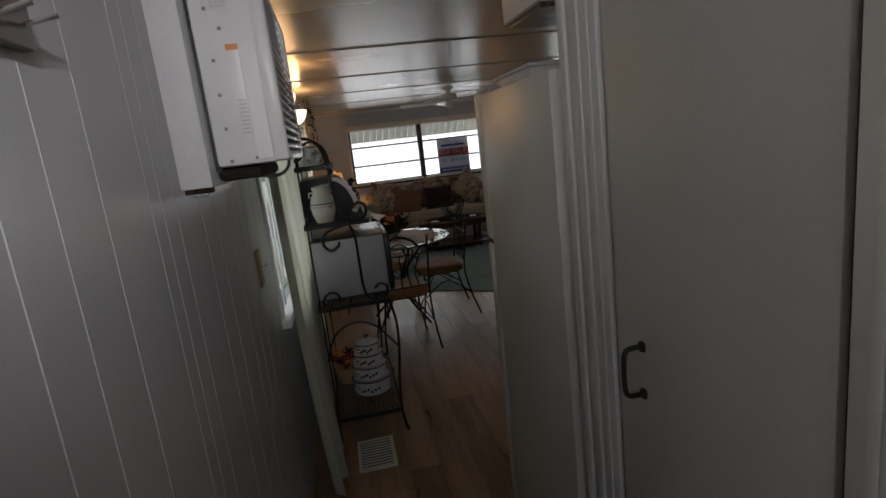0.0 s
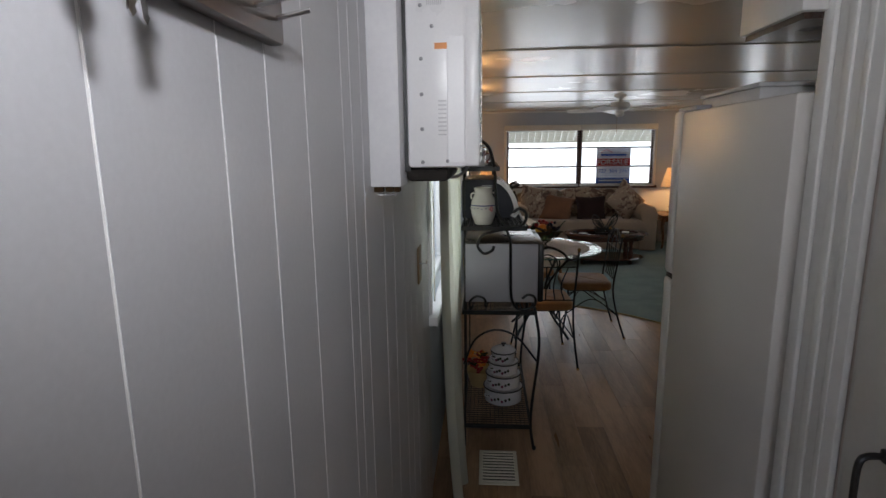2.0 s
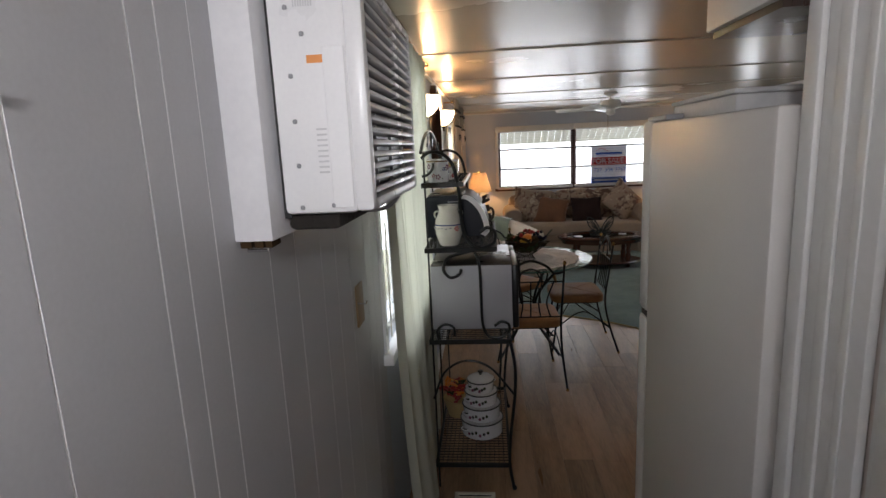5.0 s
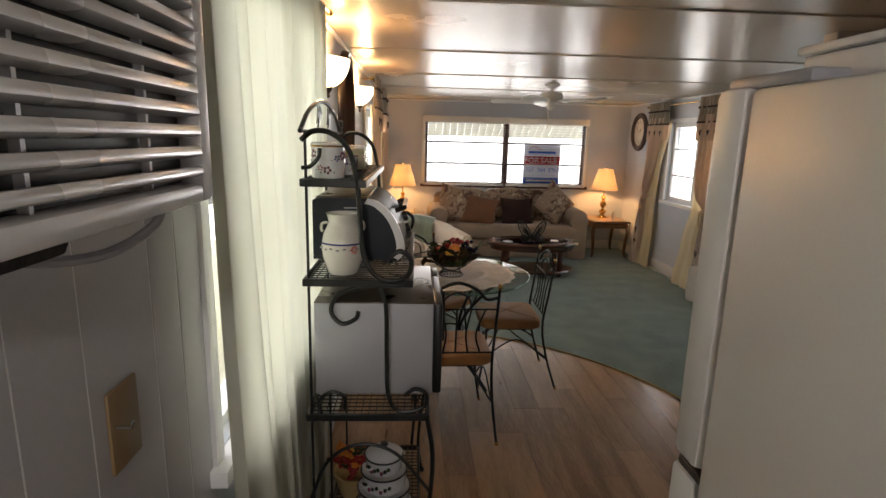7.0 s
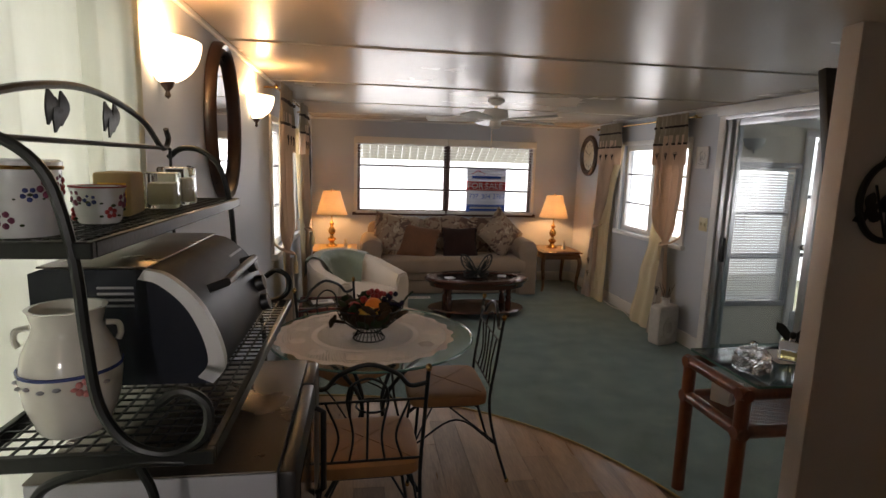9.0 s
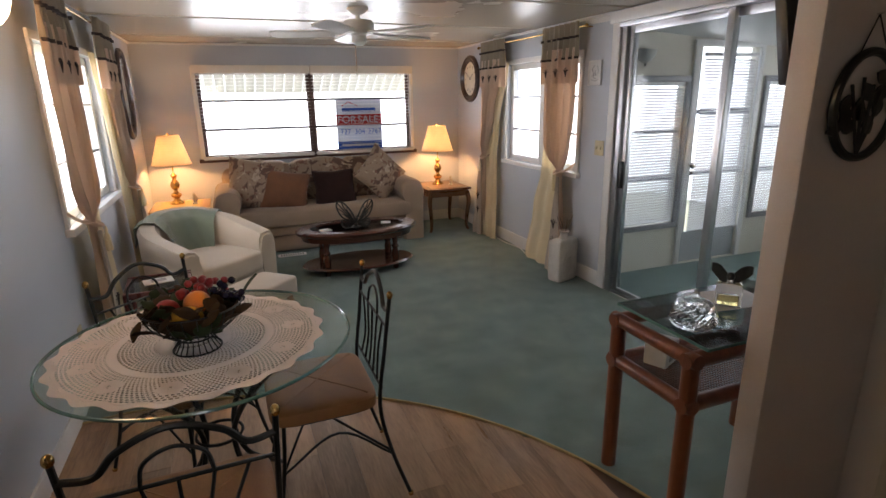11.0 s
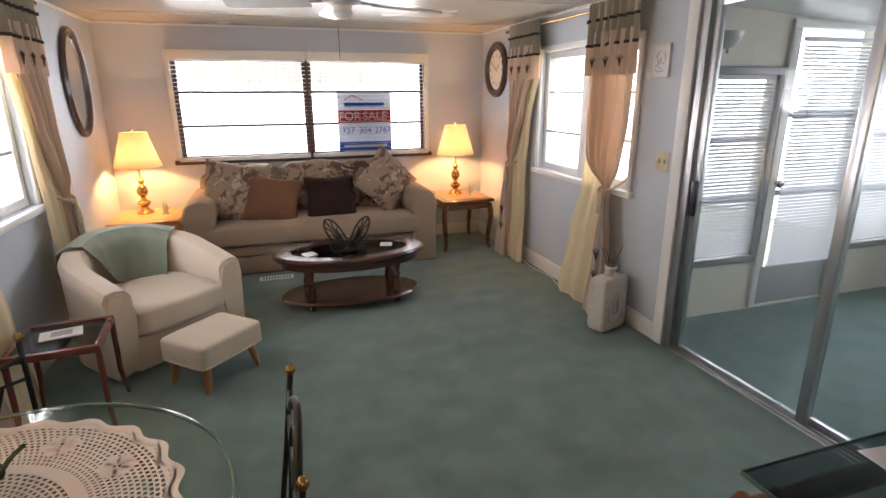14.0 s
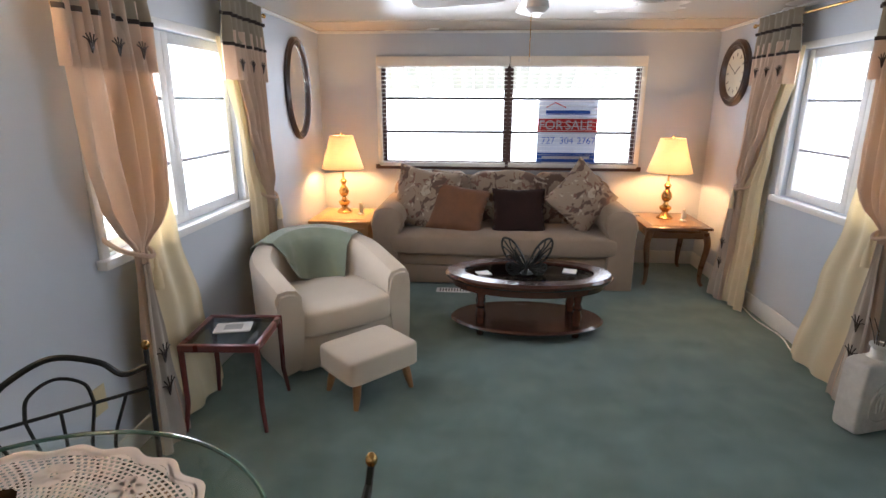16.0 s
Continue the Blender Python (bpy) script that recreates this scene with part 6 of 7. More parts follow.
# ---- hallway ----
cd = thing("door_4", "closed off-white closet door with black pull in the hallway", "door", kind="structure")
part("leaf", obox((0.862, 1.835, 0.012), (0.895, 2.345, 1.975), 0.003), M_DOORW, cd)
part("jamb", obox((0.868, 2.347, 0), (0.925, 2.359, 1.98)), M_DOORW, cd)
part("jamb", obox((0.868, 1.821, 0), (0.925, 1.829, 1.98)), M_DARK, cd, "dark gap beside the door")
for y0, y1, s in ((2.366, 2.525, 1), (1.66, 1.818, -1)):
    a, b = (y0, y1)
    part("casing", obox((0.856, a, 0), (0.8695, b, CEIL - 0.002), 0.003), M_WHITE, cd, "white moulded door casing")
    for k, (o, w, t) in enumerate(((0.22, 0.016, 0.004), (0.50, 0.024, 0.007), (0.86, 0.034, 0.012))):
        yc = a + (b - a) * (o if s > 0 else 1 - o)
        part("moulding", obox((0.856 - t, yc - w / 2, 0), (0.8558, yc + w / 2, CEIL - 0.002), 0.005), M_WHITE, cd)
h = part("handle", tube(bm_new(), curve([(0.862, 2.25, 1.085), (0.832, 2.25, 1.085), (0.820, 2.25, 1.073), (0.818, 2.25, 1.035), (0.820, 2.25, 0.997), (0.832, 2.25, 0.985), (0.862, 2.25, 0.985)], 4), 0.0055, 8), M_DARK, cd, "black bar pull handle")
for z in (1.085, 0.985):
    part("handle_foot", puff(bm_new(), (0.858, 2.25, z), (0.012, 0.022, 0.022), 0.6, 1, 10, 8), M_DARK, cd)

fr = thing("refrigerator", "cream-white top-freezer refrigerator seen from the side", "refrigerator", pose(0.828, 2.545, 0.0))
part("body", obox((0, 0, 0.03), (0.72, 0.60, 1.655), 0.008), M_FRIDGE, fr)
part("gasket", obox((0.012, 0.60, 0.05), (0.71, 0.612, 1.645)), M_GREYP, fr)
part("freezer_door", obox((0, 0.612, 1.155), (0.72, 0.675, 1.66), 0.012), M_FRIDGE, fr)
part("fridge_door", obox((0, 0.612, 0.06), (0.72, 0.675, 1.140), 0.012), M_FRIDGE, fr)
part("hinge_cover", obox((0.01, 0.52, 1.6555), (0.07, 0.665, 1.671), 0.005), M_GREYP, fr)
part("hinge_plate", obox((0.004, 0.60, 1.141), (0.05, 0.66, 1.154), 0.002), M_BAND, fr)
part("kick_plate", obox((0.02, 0.02, 0.0), (0.70, 0.58, 0.03)), M_DARK, fr)
fb = thing("flat_box", "flat white box on top of the refrigerator", "box", pose(0.94, 2.98, 1.656))
part("body", obox((-0.06, -0.18, 0), (0.28, 0.16, 0.035), 0.006), M_LABEL, fb)
part("lid", obox((-0.065, -0.185, 0.0352), (0.285, 0.165, 0.045), 0.004), M_LABEL, fb)
wc = thing("wall_cabinet", "white wall cabinet above the refrigerator", "cabinet", pose(0.80, 2.505, 1.79))
part("body", obox((0.0, 0.0, 0.0), (0.70, 0.24, 0.325), 0.004), M_DOORW, wc)
# dark sheet: the shade under the cabinet is put into its colour
part("underside", obox((0.01, 0.01, -0.012), (0.69, 0.23, -0.0005)), M_FRAMEW, wc, "underside panel darkened for the shade below the cabinet")
part("door", obox((0.012, 0.2405, 0.012), (0.345, 0.258, 0.31), 0.005), M_DOORW, wc)
part("door", obox((0.355, 0.2405, 0.012), (0.688, 0.258, 0.31), 0.005), M_DOORW, wc)

# unseen fixture, added to go with the hall's fill spot
hl = thing("ceiling_spotlight", "small white spotlight added out of view on the hallway ceiling", "lamp", pose(0.24, 1.46, CEIL))
part("base", olathe([(0.055, 0.0), (0.055, -0.018), (0.045, -0.024)], 24), M_WHITE, hl)
part("stem", tube(bm_new(), [(0, 0, -0.02), (0.012, -0.03, -0.075)], 0.008, 8), M_WHITE, hl)
part("can", olathe([(0.018, -0.055), (0.038, -0.05), (0.042, 0.0), (0.038, 0.0), (0.034, -0.046)], 20), M_WHITE, hl).matrix_basis = pose(0.012, -0.055, -0.085, 66, 0, 18)
sf = thing("silk_flower_bunch", "red silk roses hung on the wall beyond the air conditioner", "flowers", pose(0.008, 3.28, 1.80))
frnd = random.Random(17)
part("stems", tube(bm_new(), curve([(0.006, 0, 0.12), (0.03, 0.01, 0.02), (0.04, -0.02, -0.10)], 5), 0.006, 6), M_GREENL, sf)
for i in range(9):
    bm = bm_new()
    for q in range(9):
        rr, aa = 0.006 + 0.0026 * q, q * 2.4
        puff(bm, (rr * math.cos(aa), rr * math.sin(aa), 0.018 - 0.0022 * q), (0.034, 0.034, 0.022), 1, 1, 10, 6)
    part("rose", bm, M_RED, sf, "deep red silk rose").matrix_basis = pose(0.045 + frnd.uniform(0, 0.035), frnd.uniform(-0.08, 0.08), frnd.uniform(-0.13, 0.09), frnd.uniform(-40, 40), 70 + frnd.uniform(-40, 40), 0)
for i in range(10):
    lf = part("leaf", sheet(bm_new(), lambda u, v: ((v - 0.5) * 0.045 * math.sin(math.pi * min(0.97, u + 0.03)), u * 0.07, 0.008 * u), 5, 4, 0.001), M_GREENL, sf)
    lf.matrix_basis = pose(0.04 + frnd.uniform(0, 0.03), frnd.uniform(-0.08, 0.08), frnd.uniform(-0.15, 0.08), frnd.uniform(-90, 90), frnd.uniform(-60, 60), frnd.uniform(0, 360))
sp = thing("switch_plate", "tan blank switch plate on the panelled wall", "switch plate", pose(0.0075, 3.29, 1.155, 0, 0, -90))
part("plate", obox((-0.04, 0, -0.065), (0.04, 0.006, 0.065), 0.003), M_BEIGEP, sp)
part("hook", tube(bm_new(), [(0.03, 0.006, 0.01), (0.03, 0.03, 0.01), (0.03, 0.033, 0.02)], 0.003, 6), M_STEEL, sp)


def key_rack():
    k = thing("key_rack", "brown wooden key rack with metal pegs on the wall", "key rack", pose(0.0065, 0, 0))
    part("board", obox((0, 1.623, 1.670), (0.020, 2.050, 1.722), 0.004), M_RACKW, k)
    for i in range(8):
        y = 2.030 - 0.053 * i
        part("peg", tube(bm_new(), [(0.018, y, 1.694), (0.055, y + 0.003, 1.702)], 0.0030, 8), M_STEEL, k, "bright metal peg")
    return k


key_rack()


def key_bunch(y, blades, label):
    b = thing("key_bunch", label, "keys", pose(0.044, y, 1.696))
    part("ring", tube(bm_new(), [(0.0, 0.0125 * math.sin(a), -0.0095 + 0.0125 * math.cos(a)) for a in np.linspace(0, 2 * math.pi, 29)[:-1]], 0.0014, 6, True), M_STEEL, b)
    for rot, off in blades:
        bm = bm_new()
        prism(bm, [(0.0105 * math.cos(a), -0.030 + 0.0105 * math.sin(a)) for a in np.linspace(0, 2 * math.pi, 21)[:-1]], 0, 0.002)
        teeth = [(-0.0034, -0.039), (0.0034, -0.039)] + [(0.0034 - 0.0015 * (i % 2), -0.042 - 0.003 * i) for i in range(7)] + [(0.0, -0.064), (-0.0034, -0.061)]
        prism(bm, teeth[::-1], 0.0002, 0.0018)
        part("key", bm, M_STEEL, b, "steel door key").matrix_basis = pose(off, 0, 0, 90, 0, 90) @ pose(0, 0, 0, 0, 0, rot)


key_bunch(1.765, [(6, 0.0), (-10, 0.003)], "steel keys on a ring hanging from the rack")
key_bunch(1.712, [(3, 0.0)], "single steel key on a ring hanging from the rack")


def air_conditioner():
    a = thing("air_conditioner", "white window air conditioner set through the hallway wall", "air conditioner")
    y0, y1, z0, z1 = 2.585, 3.115, 1.518, 1.90
    sl = part("sleeve", obox((0.0062, 2.550, 1.481), (0.070, 3.16, 1.94), 0.003), M_SLEEVE, a, "white painted wooden sleeve")
    part("gap_seal", obox((0.0702, y0 + 0.025, z0 - 0.008), (0.082, y1 + 0.008, z1 + 0.012)), M_DARK, a)
    part("body", obox((0.080, y0, z0), (0.205, y1, z1), 0.010), M_ACW, a)
    fr_ = part("front_frame", obox((0.200, y0 + 0.002, z0 + 0.002), (0.232, y0 + 0.03, z1 - 0.002), 0.008), M_ACW, a)
    part("front_frame", obox((0.200, y1 - 0.03, z0 + 0.002), (0.232, y1 - 0.002, z1 - 0.002), 0.008), M_ACW, a)
    part("front_frame", obox((0.200, y0 + 0.03, z0 + 0.002), (0.232, y1 - 0.03, z0 + 0.022), 0.006), M_ACW, a)
    part("front_frame", obox((0.200, y0 + 0.03, z1 - 0.022), (0.232, y1 - 0.03, z1 - 0.002), 0.006), M_ACW, a)
    part("filter", obox((0.2055, y0 + 0.03, z0 + 0.022), (0.209, y1 - 0.03, z1 - 0.022)), M_DARK, a, "dark filter behind the grille")
    s = bm_new()
    box(s, (-0.010, y0 + 0.028, -0.0052), (0.010, y1 - 0.028, 0.0052), 0.0035, 2)
    one = part("grille_slat", s, M_GRILLE, a, "silver grille slat")
    for i in range(17):
        o = one if i == 0 else new("grille_slat", one.data)
        o.parent = a
        o.matrix_basis = pose(0.222, 0, z0 + 0.033 + 0.0198 * i, 0, -12)
    for yy in (y0 + 0.12, y0 + 0.27, y0 + 0.42):
        part("grille_rib", obox((0.211, yy - 0.002, z0 + 0.022), (0.218, yy + 0.002, z1 - 0.022)), M_GRILLE, a)
    for x, z in ((0.112, z0 + 0.012), (0.165, z0 + 0.014), (0.112, z0 + 0.08), (0.112, z0 + 0.15), (0.112, z0 + 0.22), (0.112, z1 - 0.06), (0.135, z1 - 0.10)):
        part("screw", puff(bm_new(), (x, y0 - 0.0005, z), (0.008, 0.005, 0.008), 0.8, 1, 10, 6), M_GREYP, a)
    part("orange_sticker", obox((0.140, y0 - 0.0012, 1.756), (0.172, y0 + 0.001, 1.768)), M_ORANGE, a, "orange warning sticker")
    part("side_panel", obox((0.165, y0 - 0.002, z0 + 0.01), (0.200, y0 + 0.001, z1 - 0.12), 0.001, 1), M_ACW, a)
    for i in range(9):
        part("printed_line", obox((0.146, y0 - 0.0008, 1.585 + 0.0085 * i), (0.163, y0 + 0.001, 1.588 + 0.0085 * i)), M_PALEINK, a)
    for i in range(8):
        part("printed_line", obox((0.125 + 0.004 * i, y0 - 0.0008, 1.84), (0.127 + 0.004 * i, y0 + 0.001, 1.885)), M_PALEINK, a)
    part("bracket", tube(bm_new(), [(0.02, 2.565, 1.481), (0.02, 2.565, 1.464), (0.055, 2.565, 1.464), (0.055, 2.565, 1.481)], 0.003, 6), M_STEEL, a, "wire bracket under the sleeve")
    part("foam_seal", obox((0.072, y0 + 0.03, z0 - 0.030), (0.165, y1 - 0.14, z0 - 0.0005), 0.010), M_FOAM, a, "dark foam under the unit")
    part("power_cord", tube(bm_new(), curve([(0.19, y1 - 0.03, z0 + 0.004), (0.185, y1 - 0.05, z0 - 0.022), (0.16, y1 - 0.10, z0 - 0.040), (0.11, y1 - 0.14, z0 - 0.036), (0.05, y1 - 0.15, z0 - 0.012), (0.012, y1 - 0.14, z0 + 0.02)], 6), 0.005, 8), M_GREYP, a, "grey power cord")
    for x, w in ((0.012, 0.02), (0.036, 0.016), (0.054, 0.012)):
        part("splinter", prism(bm_new(), [(x, 2.556), (x + w, 2.553), (x + w * 0.7, 2.60), (x + w * 0.1, 2.585)], 1.470, 1.4805), M_OLIVEL, a, "torn raw wood edge")


air_conditioner()

# kitchen sheer curtain to the floor
kc = thing("sheer_curtain", "floor-length sage-white sheer curtain at the kitchen window", "curtain")
def kf(u, v):
    z = 2.085 - v * 2.065
    w = u + 0.018 * math.sin(u * 23 + 1.3) + 0.012 * math.sin(u * 41 + v)
    y = 3.50 + 0.06 * v + u * (1.375 - 0.06 * v) + 0.012 * math.sin(v * 4)
    fold = math.sin(w * 13 * 2 * math.pi + 0.5 * math.sin(v * 3 + u * 7)) * (0.35 + 0.65 * v) * (0.7 + 0.45 * math.sin(u * 9 + 0.6)) + 0.45 * math.sin(w * 57 + v * 1.5) * (1 - 0.5 * v)
    return (0.075 + 0.024 * fold + 0.02 * v * math.sin(u * 5) + 0.06 * v ** 3 * (1 - u) ** 2, y, z)
part("cloth", sheet(bm_new(), kf, 190, 30, 0.002), M_SHEER, kc)
part("rod", tube(bm_new(), [(0.075, 3.43, 2.095), (0.075, 4.94, 2.095)], 0.008, 8), M_BRASS, kc)
part("rod_finial", puff(bm_new(), (0.075, 4.955, 2.095), (0.03, 0.03, 0.03), 1, 1, 12, 8), M_BRASS, kc)
for y in (3.46, 4.92):
    part("bracket", tube(bm_new(), [(0.0, y, 2.095), (0.075, y, 2.095)], 0.005, 6), M_BRASS, kc)


# ---- baker's rack and what stands on it ----
def bakers_rack():
    r = thing("bakers_rack", "black wrought iron baker's rack with mesh shelves", "rack")
    ya, yb = 4.03, 4.86
    def shelf(nm, x0, x1, z, mesh=True):
        for lo, hi in (((x0, ya, z - 0.022), (x1, ya + 0.012, z)), ((x0, yb - 0.012, z - 0.022), (x1, yb, z)), ((x1 - 0.012, ya + 0.012, z - 0.022), (x1, yb - 0.012, z)), ((x0, ya + 0.012, z - 0.022), (x0 + 0.012, yb - 0.012, z))):
            part(nm + "_rim", obox(lo, hi, 0.002, 1), M_IRON, r)
        bm = bm_new()
        k = 34
        for i in range(k):
            y = ya + 0.012 + (yb - ya - 0.024) * i / (k - 1)
            box(bm, (x0 + 0.010, y - 0.0016, z - 0.006), (x1 - 0.010, y + 0.0016, z - 0.003))
        m = int((x1 - x0) / 0.022)
        for i in range(m):
            x = x0 + 0.012 + (x1 - x0 - 0.024) * i / max(1, m - 1)
            box(bm, (x - 0.0016, ya + 0.010, z - 0.0065), (x + 0.0016, yb - 0.010, z - 0.0035))
        part(nm + "_mesh", bm, M_IRON, r, "expanded metal mesh", smooth=False)
    shelf("top_shelf", 0.125, 0.31, 1.470)
    shelf("middle_shelf", 0.125, 0.445, 1.183)
    shelf("oven_shelf", 0.125, 0.50, 0.757)
    shelf("bottom_shelf", 0.125, 0.485, 0.14)
    for y in (ya + 0.006, yb - 0.006):
        part("back_post", tube(bm_new(), [(0.140, y + (0.012 if y < 4.4 else -0.012), 0.006), (0.140, y + (0.012 if y < 4.4 else -0.012), 1.60)], 0.0042, 8), M_IRON, r)
        part("front_scroll", tube(bm_new(), curve([(0.131, y, 1.575), (0.165, y, 1.60), (0.215, y, 1.595), (0.262, y, 1.55), (0.285, y, 1.45), (0.292, y, 1.34), (0.302, y, 1.25), (0.335, y, 1.195), (0.385, y, 1.178), (0.43, y, 1.20), (0.437, y, 1.245), (0.405, y, 1.268), (0.375, y, 1.25)], 6), 0.0075, 8), M_IRON, r, "scrolled iron side rod")
        part("arch_curl", tube(bm_new(), curve([(0.131, y, 1.50), (0.155, y, 1.505), (0.178, y, 1.53), (0.182, y, 1.555)], 5), 0.006, 8), M_IRON, r)
        part("under_scroll", tube(bm_new(), curve([(0.405, y, 1.165), (0.35, y, 1.168), (0.29, y, 1.158), (0.225, y, 1.135), (0.205, y, 1.085), (0.235, y, 1.048), (0.275, y, 1.062), (0.285, y, 1.085)], 6), 0.007, 8), M_IRON, r)
        part("side_rod", tube(bm_new(), curve([(0.345, y, 1.165), (0.365, y, 1.10), (0.368, y, 0.95), (0.372, y, 0.83), (0.395, y, 0.775), (0.44, y, 0.765), (0.485, y, 0.785), (0.488, y, 0.825), (0.455, y, 0.84), (0.425, y, 0.82)], 6), 0.0065, 8), M_IRON, r)
        part("corner_curl", tube(bm_new(), curve([(0.17, y, 0.76), (0.165, y, 0.80), (0.20, y, 0.83), (0.24, y, 0.815), (0.242, y, 0.775)], 6), 0.006, 8), M_IRON, r)
        part("front_leg", tube(bm_new(), curve([(0.492, y, 0.75), (0.512, y, 0.62), (0.508, y, 0.48), (0.485, y, 0.28), (0.478, y, 0.14), (0.492, y, 0.03), (0.498, y, 0.008)], 6), 0.0075, 8), M_IRON, r)
        part("foot", puff(bm_new(), (0.498, y, 0.012), (0.022, 0.022, 0.024), 0.8, 1, 10, 8), M_IRON, r)
        part("leg_arch", tube(bm_new(), curve([(0.135, y, 0.47), (0.19, y, 0.60), (0.29, y, 0.655), (0.40, y, 0.62), (0.505, y, 0.49)], 6), 0.0055, 8), M_IRON, r)
    part("back_arch", tube(bm_new(), curve([(0.131, ya, 1.60), (0.131, ya + 0.15, 1.665), (0.131, ya + 0.40, 1.70), (0.131, yb - 0.18, 1.665), (0.131, yb - 0.05, 1.60), (0.131, yb + 0.0, 1.62), (0.131, yb - 0.015, 1.65)], 6), 0.007, 8), M_IRON, r, "arched iron crest")
    part("back_rail", tube(bm_new(), [(0.131, ya, 1.60), (0.131, yb, 1.60)], 0.005, 8), M_IRON, r)
    for yy in (ya + 0.30, ya + 0.50):
        bm = bm_new()
        for q in range(3):
            sheet(bm, lambda u, v, q=q: (0.131 + 0.004 * math.sin(u * 4), yy + (q - 1) * 0.02 + (v - 0.5) * 0.034 * math.sin(math.pi * min(0.97, u + 0.03)), 1.685 - u * 0.06 - 0.012 * (q == 1)), 6, 4, 0.003)
        part("ivy_leaf", bm, M_IRON, r, "cast iron ivy leaves")
    part("mid_rod", tube(bm_new(), [(0.131, (ya + yb) / 2, 0.14), (0.131, (ya + yb) / 2, 1.47)], 0.0045, 8), M_IRON, r)
    return r


bakers_rack()
mw = thing("microwave", "silver-grey microwave oven with black door on the rack", "microwave", pose(0.135, 4.14, 0.758))
part("case", obox((0.0, 0.0, 0.012), (0.375, 0.50, 0.318), 0.004), M_SILVER, mw)
part("top_cover", obox((0.0, 0.0, 0.3185), (0.375, 0.50, 0.3225), 0.002), M_MWTOP, mw)
part("door", obox((0.3755, 0.004, 0.012), (0.405, 0.36, 0.318), 0.008), M_DARK, mw, "black glazed door")
part("window", obox((0.4055, 0.05, 0.06), (0.407, 0.30, 0.27)), M_DGLASS, mw)
part("control_panel", obox((0.3755, 0.364, 0.012), (0.403, 0.496, 0.318), 0.006), M_DARK, mw)
part("handle", tube(bm_new(), [(0.407, 0.335, 0.06), (0.425, 0.335, 0.07), (0.425, 0.335, 0.26), (0.407, 0.335, 0.27)], 0.007, 8), M_DARK, mw)
for x in (0.03, 0.34):
    for y in (0.04, 0.46):
        part("foot", olathe([(0.012, 0.0), (0.012, 0.012)], 12, (x, y, 0)), M_DARK, mw)


def toaster_oven():
    t = thing("toaster_oven", "black toaster oven with curved front on the rack", "toaster oven", pose(0.122, 4.225, 1.184))
    prof = [(0.0, 0.015), (0.27, 0.015), (0.29, 0.045), (0.28, 0.10), (0.25, 0.16), (0.205, 0.202), (0.17, 0.212), (0.02, 0.212), (0.0, 0.205)]
    pr = [(p.x, p.z) for p in curve([(x, 0, z) for x, z in prof[1:7]], 4)]
    pr = [prof[0]] + pr + prof[7:]
    def slab(y0, y1, shrink=1.0):
        bm = bm_new()
        A = [bm.verts.new((x * shrink, y0, z)) for x, z in pr]
        Bq = [bm.verts.new((x * shrink, y1, z)) for x, z in pr]
        bm.faces.new(A)
        bm.faces.new(Bq[::-1])
        for j in range(len(pr)):
            bm.faces.new((A[j], A[(j + 1) % len(pr)], Bq[(j + 1) % len(pr)], Bq[j]))
        return bm
    part("body", slab(0.0, 0.43), M_NAVYP, t)
    front = [p for p in pr if p[0] > 0.17]
    bm = bm_new()
    for a, b in zip(front, front[1:]):
        ins = [Vector((0.12, 0.10)) + (Vector(q) - Vector((0.12, 0.10))) * 0.86 for q in (b, a)]
        f = [bm.verts.new((x, -0.003, z)) for x, z in ((a[0] + 0.003, a[1]), (b[0] + 0.003, b[1]), *ins)]
        g2 = [bm.verts.new((v.co.x, 0.014, v.co.z)) for v in f]
        bm.faces.new(f)
        for j in range(4):
            bm.faces.new((f[j], f[(j + 1) % 4], g2[(j + 1) % 4], g2[j]))
    bmesh.ops.remove_doubles(bm, verts=bm.verts, dist=0.0008)
    part("side_trim", bm, M_ACW, t, "white curved side trim")
    part("top_plate", obox((0.01, 0.004, 0.2125), (0.175, 0.426, 0.216), 0.002), M_MWTOP, t, "bronze-tinted top")
    part("door_glass", sheet(bm_new(), lambda u, v: (0.287 - 0.055 * v ** 1.6, 0.03 + 0.27 * u, 0.050 + 0.12 * v), 6, 10, 0.004), M_DGLASS, t)
    part("door_handle", tube(bm_new(), [(0.262, 0.03, 0.172), (0.290, 0.04, 0.182), (0.290, 0.28, 0.182), (0.262, 0.29, 0.172)], 0.008, 8), M_DARK, t)
    part("control_panel", sheet(bm_new(), lambda u, v: (0.287 - 0.055 * v ** 1.6, 0.31 + 0.11 * u, 0.032 + 0.15 * v), 4, 10, 0.005), M_GREYP, t)
    for z, x in ((0.06, 0.288), (0.105, 0.278), (0.15, 0.26)):
        part("dial", olathe([(0.020, 0.0), (0.018, 0.018), (0.0, 0.019)], 18), M_DARK, t).matrix_basis = pose(x, 0.365, z, 0, 75)
    for i in range(4):
        part("vent_slot", obox((0.10, -0.0012, 0.150 + 0.010 * i), (0.155, 0.001, 0.154 + 0.010 * i)), M_GREYP, t)
    for x in (0.03, 0.24):
        for y in (0.03, 0.40):
            part("foot", olathe([(0.012, 0.0), (0.012, 0.016)], 12, (x, y, 0)), M_DARK, t)


